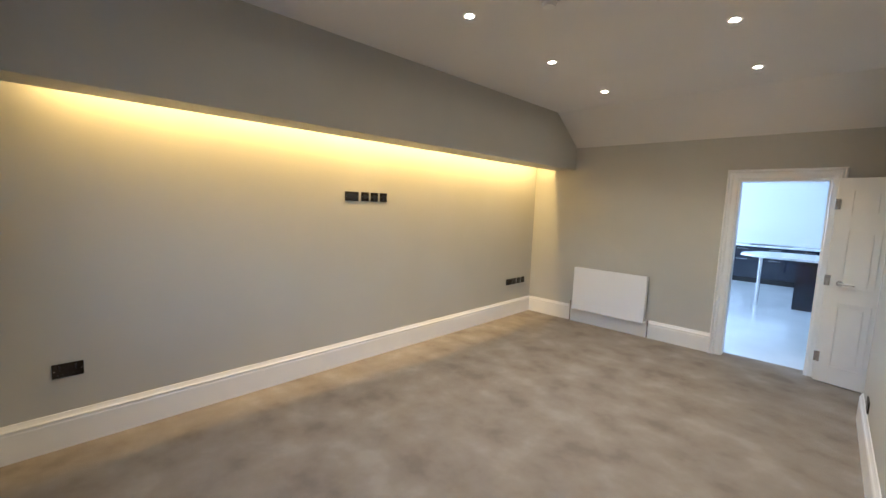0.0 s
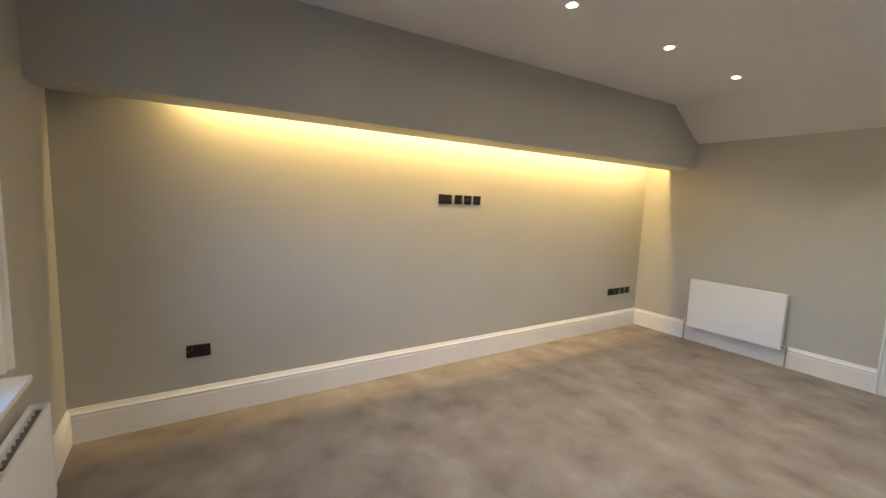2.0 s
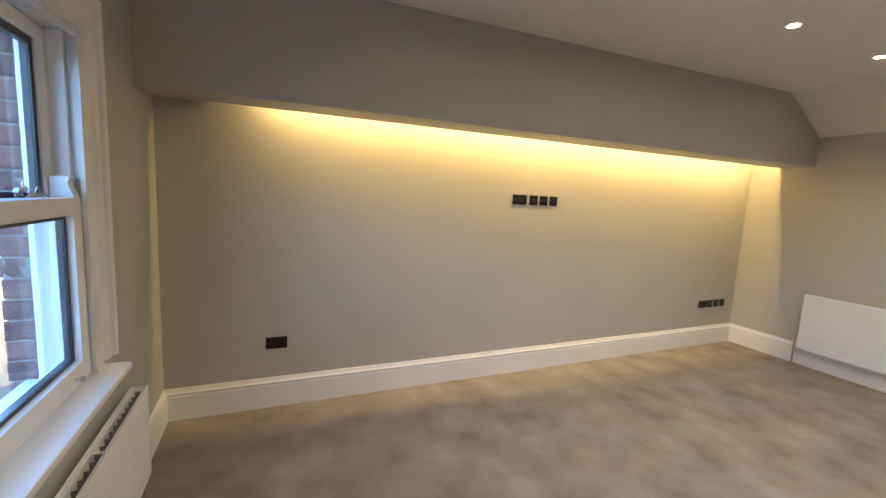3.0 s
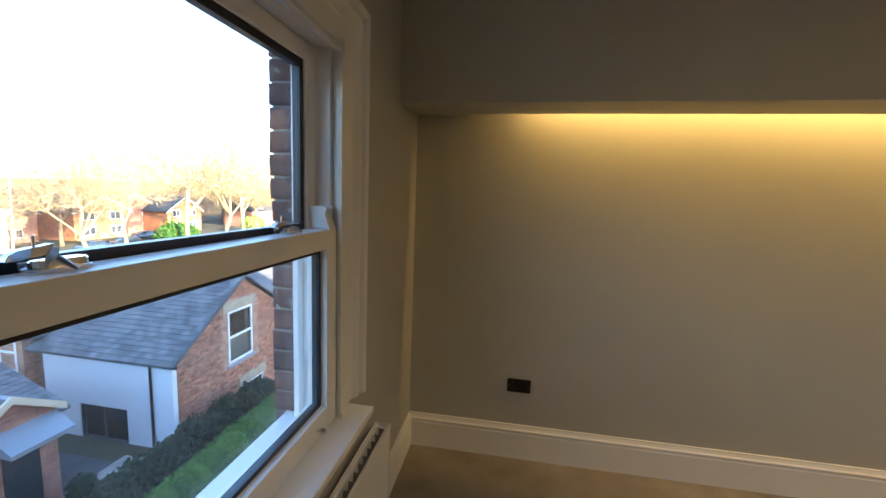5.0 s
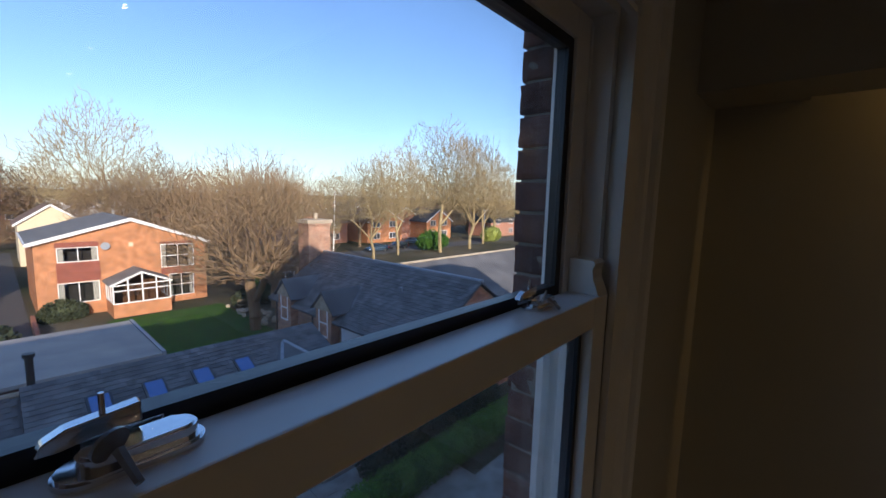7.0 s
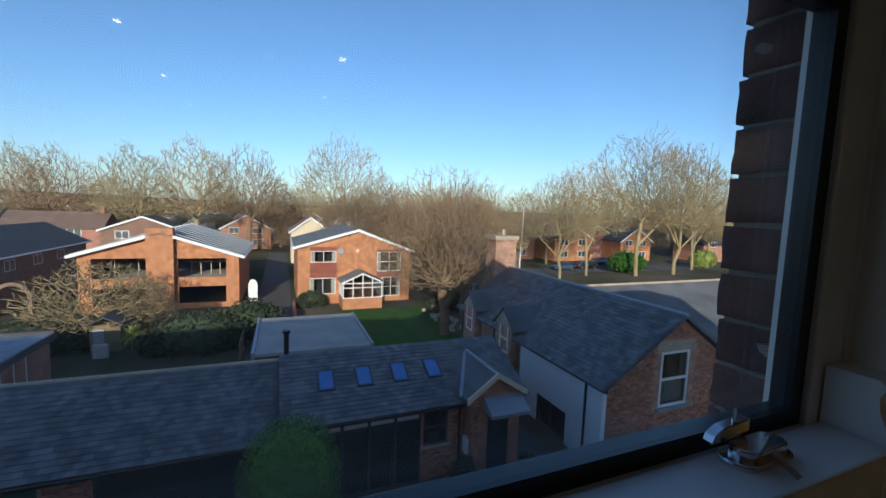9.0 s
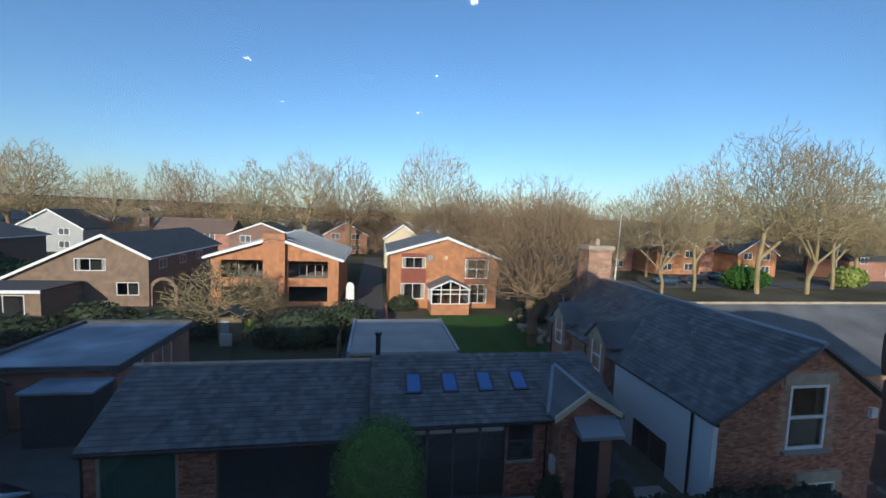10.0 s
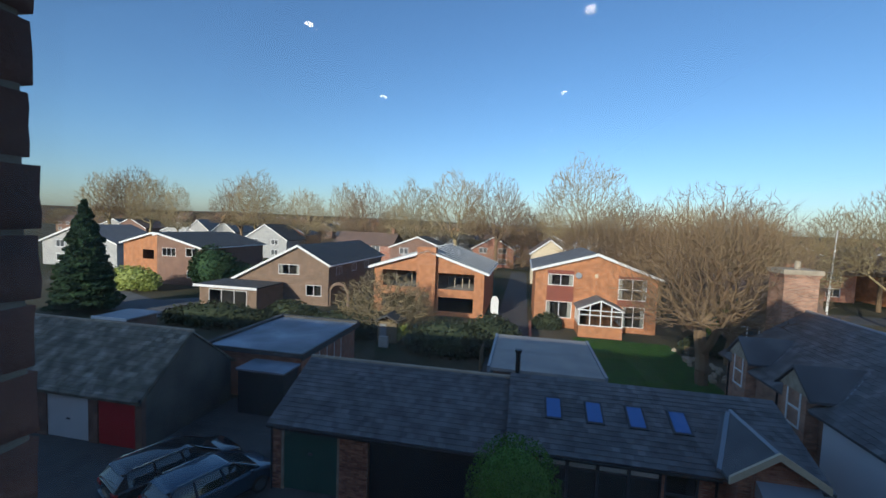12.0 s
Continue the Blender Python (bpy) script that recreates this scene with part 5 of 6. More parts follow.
def car(name, label, x, y, yaw, paint, length=4.5):
    """An estate or hatchback with its tail towards -y before it is turned."""
    c = thing(name, label, "car", (x, y, GZ))
    m = pose(x, y, GZ, 0, 0, yaw)
    L = length / 2

    def ring(yy, w, lo, belt, top, shoulder):
        half = [(w * 0.86, lo), (w * 0.985, lo + 0.06), (w, (lo + belt) / 2), (w * 0.99, belt - 0.04), (w * 0.965, belt), (w * shoulder, top), (w * 0.4, top + 0.01)]
        return [(a, yy, b) for a, b in half] + [(-a, yy, b) for a, b in half[::-1]]

    body = loft([ring(-L, 0.78, 0.34, 0.82, 0.90, 0.9), ring(-L + 0.03, 0.84, 0.28, 0.88, 0.95, 0.92), ring(-L + 0.25, 0.90, 0.24, 0.93, 0.97, 0.90), ring(-L + 0.5, 0.91, 0.22, 0.93, 0.96, 0.88), ring(-0.5, 0.915, 0.20, 0.92, 0.96, 0.88), ring(0.7, 0.915, 0.20, 0.90, 0.95, 0.88),
                 ring(1.05, 0.91, 0.20, 0.89, 0.96, 0.88), ring(L - 0.6, 0.89, 0.22, 0.80, 0.88, 0.84), ring(L - 0.18, 0.83, 0.24, 0.70, 0.78, 0.80), ring(L - 0.04, 0.76, 0.28, 0.60, 0.66, 0.80), ring(L, 0.66, 0.34, 0.52, 0.58, 0.80)])
    smoothed(part("body", body, paint, c, m=m, whole=True))
    # glasshouse: stations along the roof with half-widths at belt and roof, and heights
    st = [(-L + 0.06, 0.76, 0.70, 0.93, 1.02), (-L + 0.42, 0.80, 0.60, 0.94, 1.36), (-L + 0.55, 0.81, 0.585, 0.94, 1.405), (-0.6, 0.82, 0.60, 0.93, 1.45), (0.15, 0.81, 0.59, 0.93, 1.43), (0.45, 0.80, 0.58, 0.93, 1.37), (1.25, 0.74, 0.66, 0.93, 0.97)]

    def hoop(yy, wb, wt, zb, zt, grow=0.0):
        wt, wb = wt + grow, wb + grow
        half = [(wb, zb), (wb * 0.62 + wt * 0.38, zb * 0.5 + zt * 0.5), (wt + 0.02, zt - 0.02), (wt * 0.7, zt + 0.012)]
        return [(a, yy, b) for a, b in half] + [(-a, yy, b) for a, b in half[::-1]]

    part("window", loft([hoop(*q) for q in st]), TINT, c, "dark tinted glasshouse", m=m, whole=True)

    def cap(yy, w, z):
        half = [(w, z - 0.035), (w * 0.985, z - 0.01), (w * 0.8, z + 0.012), (w * 0.3, z + 0.022)]
        return [(a, yy, b) for a, b in half] + [(-a, yy, b) for a, b in half[::-1]]

    roof = loft([cap(-L + 0.30, 0.585, 1.37), cap(-L + 0.55, 0.625, 1.425), cap(-0.6, 0.635, 1.468), cap(0.15, 0.625, 1.448), cap(0.42, 0.60, 1.395)])
    part("roof", roof, paint, c, m=m, whole=True, smooth=True)
    for sx in (-1, 1):
        for (ya, wa, za), (yb, wb, zb) in (((-L + 0.05, 0.765, 0.93), (-L + 0.46, 0.625, 1.40)), ((1.25, 0.745, 0.93), (0.40, 0.60, 1.39)), ((0.0, 0.825, 0.93), (-0.1, 0.635, 1.43)), ((-0.95, 0.825, 0.93), (-0.98, 0.63, 1.43))):
            part("pillar", tube(bmesh.new(), (sx * wa, ya, za), (sx * wb, yb, zb), 0.045, 0.035, n=6), paint, c, m=m)
        part("roof_rail", tube(bmesh.new(), (sx * 0.58, -L + 0.6, 1.47), (sx * 0.58, 0.1, 1.49), 0.014, n=6), CHROME, c, "pale roof rail", m=m)
        part("tail_lamp", boxes((min(sx * 0.50, sx * 0.84), max(sx * 0.50, sx * 0.84), -L - 0.02, -L + 0.14, 0.74, 0.90), bevel=0.03), TAIL, c, "red tail lamp", m=m)
        part("mirror", boxes((min(sx * 0.86, sx * 1.02), max(sx * 0.86, sx * 1.02), 0.82, 0.92, 0.93, 1.05), bevel=0.03), paint, c, m=m)
    part("spoiler", boxes((-0.56, 0.56, -L + 0.22, -L + 0.42, 1.375, 1.40), bevel=0.01), paint, c, m=m)
    part("wiper", tube(bmesh.new(), (0.0, -L + 0.10, 1.07), (0.38, -L + 0.13, 1.09), 0.012, n=5), BLACK, c, m=m)
    part("bumper", boxes((-0.76, 0.76, -L - 0.05, -L + 0.06, 0.34, 0.52), bevel=0.03), paint, c, m=m)
    part("trim_strip", boxes((-0.60, 0.60, -L - 0.058, -L - 0.045, 0.50, 0.53)), CHROME, c, "pale bumper strip", m=m)
    part("number_plate", boxes((-0.26, 0.26, -L - 0.03, -L - 0.012, 0.62, 0.73)), CREAM, c, m=m)
    for sx in (-1, 1):
        for yy in (-L + 0.80, L - 0.85):
            a, b = sorted((sx * 0.72, sx * 0.925))
            wh = part("wheel", tube(bmesh.new(), (a, yy, 0.32), (b, yy, 0.32), 0.32, n=24), RUBBER, c, m=m)
            part("rim", tube(bmesh.new(), (sx * 0.92, yy, 0.32), (sx * 0.935, yy, 0.32), 0.21, n=20), CHROME, wh, m=m)


TINT = mat("tinted_car_glass", (0.02, 0.03, 0.035), 0.06, spec=0.8, coat=0.5)
car("black_car", "glossy black estate car parked in the yard", -14.4, 12.75, -24, CARBLACK, 4.4)
car("blue_car", "blue-grey hatchback parked beside the black car", -12.25, 12.2, -24, CARBLUE, 4.1)


# ---- trees ----
def crown_tree(name, seed, height, radius, count, base=0.30, low=0.42, trunk=0.30, thin=0.012, spikes=0, twigs=2, material=TWIG, straight=0.45, flat=1.0, lumps=0.2, tip=1.0):
    """A bare tree: twig ends spread through a domed crown, each joined to the nearest limb that leads back to the trunk."""
    rng = np.random.default_rng(seed)
    nodes = [np.array([0.0, 0.0, 0.0]), np.array([rng.normal(0, .12), rng.normal(0, .12), height * base * 0.5]), np.array([rng.normal(0, .2), rng.normal(0, .2), height * base])]
    parent, path = [-1, 0, 1], [0.0, height * base * 0.5, height * base]
    fork = nodes[2].copy()
    pts = []
    mid = height * low
    while len(pts) < count:
        p = rng.uniform(-1, 1, 3)
        r = np.linalg.norm(p)
        if r > 1 or r < rng.uniform(0, 0.9) or p[2] < -0.45:
            continue
        lump = 1 + lumps * noise.noise(Vector(p * 2.3 + seed))
        h = (height - mid) if p[2] > 0 else (mid - height * base * 0.8)
        pts.append(np.array([p[0] * radius * lump, p[1] * radius * lump, mid + p[2] * h * lump * flat]))
    pts.sort(key=lambda q: np.linalg.norm(q - fork))
    for _ in range(spikes):
        a, r = rng.uniform(0, 6.283), radius * math.sqrt(rng.uniform(0, 1)) * 0.85
        z = mid + (height - mid) * math.sqrt(max(0, 1 - (r / radius) ** 2)) * 0.8
        pts += [np.array([r * math.cos(a) * k, r * math.sin(a) * k, z + (height - mid) * d]) for k, d in ((1.0, 0.0), (1.03, 0.16), (1.06, rng.uniform(0.28, 0.42)))]
    arr = np.array(nodes)
    plen = np.array(path)
    bufn = np.zeros((len(pts) + 3, 3))
    bufp = np.zeros(len(pts) + 3)
    bufn[:3], bufp[:3] = arr, plen
    n = 3
    for q in pts:
        d = np.linalg.norm(bufn[2:n] - q, axis=1)
        k = int(np.argmin(d + straight * bufp[2:n])) + 2
        parent.append(k)
        bufn[n] = q
        bufp[n] = bufp[k] + np.linalg.norm(bufn[k] - q)
        n += 1
    load = np.ones(n)
    for k in range(n - 1, 0, -1):
        load[parent[k]] += load[k]
    rad = np.maximum(thin, trunk * (load / load[0]) ** 0.5)
    verts, faces = [], []

    def seg(p, q, r0, r1, m):
        d = Vector(q - p)
        if d.length < 1e-4:
            return
        d.normalize()
        u = d.orthogonal().normalized()
        v = d.cross(u)
        k = len(verts)
        for c, r in ((p, r0), (q, r1)):
            for i in range(m):
                a = 2 * math.pi * i / m
                verts.append(tuple(Vector(c) + (u * math.cos(a) + v * math.sin(a)) * r))
        faces.extend((k + i, k + (i + 1) % m, k + m + (i + 1) % m, k + m + i) for i in range(m))

    for k in range(1, n):
        p, q = bufn[parent[k]], bufn[k]
        m = 8 if load[k] > count * 0.15 else 5 if load[k] > 30 else 3
        r0 = min(rad[parent[k]], rad[k] * 1.35)
        L = np.linalg.norm(q - p)
        if L > 0.5:
            c = (p + q) / 2 + rng.normal(0, 0.045 if load[k] < count * 0.03 else 0.018, 3) * L + np.array([0, 0, -0.05 * L if load[k] < count * 0.03 else 0])
            seg(p, c, r0, (r0 + rad[k]) / 2, m)
            seg(c, q, (r0 + rad[k]) / 2, rad[k], m)
        else:
            seg(p, q, r0, rad[k], m)
        if load[k] < 2:
            out = (q - fork) / (np.linalg.norm(q - fork) + 1e-6)
            for _ in range(twigs):
                d = out + rng.normal(0, 0.55, 3) + np.array([0, 0, 0.25])
                seg(q, q + d / np.linalg.norm(d) * rng.uniform(0.3, 0.8) * tip * height / 14, thin * 0.8, thin * 0.4, 3)
    me = bpy.data.meshes.new(name)
    me.from_pydata(verts, [], faces)
    me.materials.append(material)
    return me


NEAR_TREES = [crown_tree("branches", 11, 14, 6.4, 2500, base=0.22, low=0.55, trunk=0.24, straight=0.42, twigs=3, thin=0.022, lumps=0.4, tip=0.7), crown_tree("branches", 23, 14, 5.8, 2500, base=0.2, low=0.58, trunk=0.24, straight=0.5, twigs=3, thin=0.022, lumps=0.45, tip=0.7), crown_tree("branches", 5, 14, 5.6, 4200, base=0.17, low=0.50, thin=0.0125, trunk=0.40, spikes=190, twigs=2, material=REDTWIG, straight=0.5, lumps=0.3, tip=0.7),
              crown_tree("branches", 31, 14, 7.5, 1800, base=0.12, low=0.35, trunk=0.5, thin=0.06)]
FAR_TREES = [crown_tree("branches", 42 + k, 14, (5.2, 6.2, 4.6, 5.6)[k], 2200, base=0.3, low=(0.45, 0.5, 0.42, 0.5)[k], thin=0.032, twigs=2, material=(TWIG, REDTWIG, TWIG, TWIG)[k], straight=0.5, lumps=0.3, tip=0.6) for k in range(4)]


SCRUB = crown_tree("branches", 61, 14, 9.5, 1300, base=0.04, low=0.30, thin=0.05, twigs=2, material=REDTWIG, straight=0.6, lumps=0.4)


def bare_tree(x, y, height, mesh, width=1.0, label=""):
    t = thing("bare_tree", label or "leafless winter tree with fine tan twigs", "tree", (x, y, GZ), "leafless trees")
    ob = new("branches", mesh)
    k = height / 14
    ob.parent = t
    ob.matrix_basis = pose(0, 0, 0, 0, 0, (x * 37 + y * 11) % 360) @ Matrix.Diagonal((k * width, k * width, k, 1))
    return t


def leafy(name, label, category, material, clumps, count, size, seed=1):
    """A bush of many small leaves: clumps are (x, y, z, rx, ry, rz)."""
    rng = random.Random(seed)
    t = thing(name, label, category, (clumps[0][0], clumps[0][1], GZ))
    verts, faces = [], []
    for cx, cy, cz, rx, ry, rz in clumps:
        for _ in range(count):
            v = Vector((rng.gauss(0, 1), rng.gauss(0, 1), rng.gauss(0, 1))).normalized()
            r = rng.uniform(0.72, 1.04) * (1 + 0.12 * noise.noise(v * 3 + Vector((cx, cy, 0))))
            c = Vector((cx + v.x * rx * r, cy + v.y * ry * r, cz + v.z * rz * r))
            if c.z < GZ + 0.02:
                continue
            a = Vector((rng.uniform(-1, 1), rng.uniform(-1, 1), rng.uniform(-1, 1))).normalized()
            b = a.orthogonal().normalized() * size * 0.5
            a = a * size
            k = len(verts)
            verts += [c - a * 0.5, c + b, c + a * 0.7, c - b]
            faces.append((k, k + 1, k + 2, k + 3))
    me = bpy.data.meshes.new("leaves")
    me.from_pydata(verts, [], faces)
    me.materials.append(material)
    ob = new("leaves", me)
    ob.parent = t
    ob.matrix_parent_inverse = t.matrix_basis.inverted()
    bm = bmesh.new()
    for cx, cy, cz, rx, ry, rz in clumps:
        m = Matrix.Translation((cx, cy, cz)) @ Matrix.Diagonal((rx * 0.80, ry * 0.80, rz * 0.80, 1))
        bmesh.ops.create_icosphere(bm, subdivisions=2, radius=1, matrix=m)
    part("inner_growth", bm, material, t)
    return t


# ---- trees, hedges and shrubs ----
def planting():
    N, F = NEAR_TREES, FAR_TREES
    bare_tree(10.6, 30, 12.2, N[2], 1.2, "large leafless tree with many upright reddish twigs")
    bare_tree(14.5, 35, 11.6, N[2], 1.1, "large leafless tree with many upright reddish twigs")
    bare_tree(7.5, 60, 12.0, N[2], 1.0, "leafless tree with upright reddish twigs")
    bare_tree(39, 52, 16.6, N[1], 0.8)
    bare_tree(46, 54, 18.5, N[0], 0.75)
    bare_tree(55, 52, 23.5, N[0], 0.85, "tall leafless tree with pale lichened limbs")
    bare_tree(64, 52, 23.0, N[1], 0.85, "tall leafless tree with pale lichened limbs")
    bare_tree(74, 56, 20.0, N[0], 0.8)
    bare_tree(-14.4, 36, 5.6, N[3], 1.5, "small spreading bare fruit tree")
    bare_tree(-11.8, 37, 4.0, N[3], 1.1, "small spreading bare fruit tree")
    bare_tree(8, 76, 22.0, N[0], 0.78, "tall domed leafless tree")
    for x, y, h, w, k in ((-28, 95, 18.5, 0.9, 0), (-18, 96, 20.6, 0.95, 0), (-8, 95, 19.6, 0.85, 1), (-42, 100, 18, 0.8, 1), (-51, 108, 19, 0.85, 2), (-62, 104, 17, 0.9, 3),
                          (-74, 100, 20.5, 0.9, 0), (-82, 104, 19.5, 0.9, 1), (-100, 100, 17.5, 0.6, 2), (-122, 112, 21, 0.8, 0), (-136, 118, 23.5, 0.85, 1), (-148, 120, 23, 0.9, 3), (20, 92, 16.5, 0.9, 1), (30, 88, 15, 1.0, 3),
                          (42, 92, 15.5, 1.0, 1), (56, 90, 15.0, 1.0, 2), (70, 88, 16, 1.0, 0), (84, 84, 17, 1.0, 3), (98, 80, 17, 1.0, 1), (90, 64, 15, 0.9, 2), (104, 66, 16, 0.9, 0), (34, 70, 12, 0.9, 3), (48, 68, 12, 1.0, 1)):
        bare_tree(x, y, h * 1.08, F[k], w * 1.05)
    for x, y, h, k in ((13, 60, 12.5, 1), (18, 64, 13, 1), (23, 62, 12, 3), (28, 66, 13, 1), (11, 68, 13, 1), (20, 54, 10.5, 1), (26, 56, 10.5, 0), (33, 60, 11, 3), (-2, 104, 15, 1), (-34, 104, 15, 3), (-14, 108, 15, 2), (3, 100, 15, 1)):
        bare_tree(x, y, h, F[k], 1.15)
    rng = random.Random(8)
    for i in range(22):
        bare_tree(30 + i * 4.2 + rng.uniform(-1.5, 1.5), rng.uniform(84, 98), rng.uniform(6.0, 9.5), SCRUB, rng.uniform(0.9, 1.3), "low tangled brown winter thicket")
    for i in range(16):
        bare_tree(-70 + i * 5.5 + rng.uniform(-2, 2), rng.uniform(96, 112), rng.uniform(5.5, 8.0), SCRUB, rng.uniform(0.9, 1.3), "low tangled brown winter thicket")
    for i in range(60):
        x = -230 + i * 8.2 + rng.uniform(-4, 4)
        bare_tree(x, rng.uniform(125, 190), rng.uniform(8.5, 12), F[rng.randrange(4)], rng.uniform(1.0, 1.4))
    for i in range(34):
        bare_tree(-330 + i * 22 + rng.uniform(-9, 9), rng.uniform(210, 300), rng.uniform(9, 12), F[rng.randrange(4)], rng.uniform(1.3, 1.9))
    # clipped yew in front of the extension
    leafy("topiary", "clipped round-topped green yew", "topiary", HEDGE, [(-1.65, 11.6, -6.0, 1.38, 1.2, 1.75), (-1.65, 11.6, -7.3, 1.5, 1.3, 1.4)], 9000, 0.055, 4)
    # long hedge beside the path and the shrubs behind it
    leafy("hedge", "long clipped bright green hedge", "hedge", HEDGE, [(4.6 + i * 0.62, 8.9, -7.62, 0.62, 0.58, 0.75) for i in range(15)], 2200, 0.05, 6)
    leafy("shrub_row", "dark evergreen shrubs before the rendered wall", "shrub", SHRUB, [(6.6 + i * 0.75, 10.5 + 0.12 * math.sin(i * 2.1), -7.65 + 0.12 * math.sin(i * 3.3), 0.75, 0.6, 0.85) for i in range(10)], 900, 0.12, 7)
    rc = random.Random(12)
    boughs = []
    for k in range(24):
        h = k / 23
        r = 2.7 * (1 - h) ** 0.8 * rc.uniform(0.85, 1.1) + 0.12
        for q in range(7 if h < 0.8 else 4):
            a = q * 0.9 + k * 2.4 + rc.uniform(-0.3, 0.3)
            f = r * rc.uniform(0.5, 0.72)
            boughs.append((-45.2 + f * math.cos(a), 33 + f * math.sin(a), GZ + 0.9 + h * 10.0 + rc.uniform(-0.2, 0.2), r * 0.48 + 0.1, r * 0.48 + 0.1, 0.38))
    leafy("conifer_tree", "tall dark green conifer with drooping uneven boughs", "tree", CONIFER, boughs, 150, 0.26, 11)
    for n, lab, x, y, z, rx, ry, rz, mt, sz in (("shrub", "dark evergreen garden shrub", -7.2, 31, -7.2, 3.0, 2.0, 1.7, SHRUB, 0.22), ("shrub", "dark evergreen garden shrub", -4.2, 33, -7.0, 2.2, 1.8, 1.6, SHRUB, 0.22),
                                               ("shrub", "sprawling brown winter shrub", -17.5, 33, -7.5, 3.2, 2.0, 1.3, SHRUB, 0.2), ("shrub", "golden winter shrub", -52, 44, -6.8, 3.4, 1.6, 1.8, PALM, 0.25),
                                               ("shrub", "dark laurel bush", -45, 50, -5.5, 3.0, 2.4, 3.2, CONIFER, 0.3), ("shrub", "dark laurel bush", -39.5, 49, -6.5, 2.4, 2, 2.2, CONIFER, 0.3),
                                               ("shrub", "bright green shrub", 16.5, 41, -5.8, 1.6, 1.4, 2.2, GRASS, 0.25), ("shrub", "dark shrub beside the lawn", 14, 37, -7.5, 2.2, 1.2, 1.0, SHRUB, 0.2),
                                               ("shrub", "dark ivy in the garden", 20, 31, -7.2, 4.0, 2.0, 1.6, CONIFER, 0.25), ("shrub", "low shrub under the window", 0.9, 41.8, -7.6, 1.3, 0.7, 0.9, SHRUB, 0.2),
                                               ("shrub", "dark garden bushes", -30, 33, -7.5, 5.0, 2.5, 1.2, SHRUB, 0.25), ("shrub", "dark garden bushes", -24, 36, -7.5, 2.6, 1.5, 1.3, SHRUB, 0.25),
                                               ("shrub", "green roadside bush", 57, 56, -6.5, 3.4, 2.5, 2.2, GRASS, 0.35), ("shrub", "yellow-green shrub", 80, 58, -6.5, 3.0, 2.0, 2.0, PALM, 0.35),
                                               ("potted_shrub", "small potted shrub by the porch", 4.3, 12.4, -7.7, 0.42, 0.42, 0.6, SHRUB, 0.08), ("potted_shrub", "small potted shrub by the porch", 7.0, 12.3, -7.9, 0.4, 0.4, 0.45, SHRUB, 0.08)):
        leafy(n, lab if len(lab.split()) > 3 else lab + " in the back gardens", "shrub", mt, [(x, y, z, rx, ry, rz), (x + rx * 0.6, y + 0.2, z - 0.2, rx * 0.6, ry * 0.8, rz * 0.75), (x - rx * 0.55, y, z - 0.3, rx * 0.6, ry * 0.8, rz * 0.7)], 900, sz, int(abs(x) * 7))
    for x, y, h in ((-11.3, 32.4, 1.05), (-9.9, 32.7, 0.9)):
        t = thing("cordyline", "spiky yellow-green cordyline palm", "plant", (x, y, GZ))
        part("trunk", tube(bmesh.new(), (x, y, GZ), (x, y, GZ + h), 0.09, 0.07, n=8), BARK, t)
        rng2 = random.Random(int(h * 10))
        vs, fs = [], []
        for k in range(90):
            a, e = rng2.uniform(0, 6.283), rng2.uniform(-0.5, 1.4)
            L = rng2.uniform(0.75, 1.05)
            d = Vector((math.cos(a) * math.cos(e), math.sin(a) * math.cos(e), math.sin(e)))
            sidev = Vector((-math.sin(a), math.cos(a), 0)) * 0.035
            o = Vector((x, y, GZ + h))
            mid, tip = o + d * L * 0.55, o + d * L + Vector((0, 0, -0.18))
            q = len(vs)
            vs += [o - sidev * 0.5, o + sidev * 0.5, mid + sidev, mid - sidev, tip]
            fs += [(q, q + 1, q + 2, q + 3), (q + 3, q + 2, q + 4)]
        me = bpy.data.meshes.new("leaves")
        me.from_pydata(vs, [], fs)
        me.materials.append(PALM)
        ob = new("leaves", me)
        ob.parent = t
        ob.matrix_parent_inverse = t.matrix_basis.inverted()


planting()


# ---- houses and streets further off ----
GREYR = vary(mat("grey_render", (0.4, 0.4, 0.38), 0.9), [(0.34, 0.34, 0.33), (0.44, 0.43, 0.41)], 1.0)


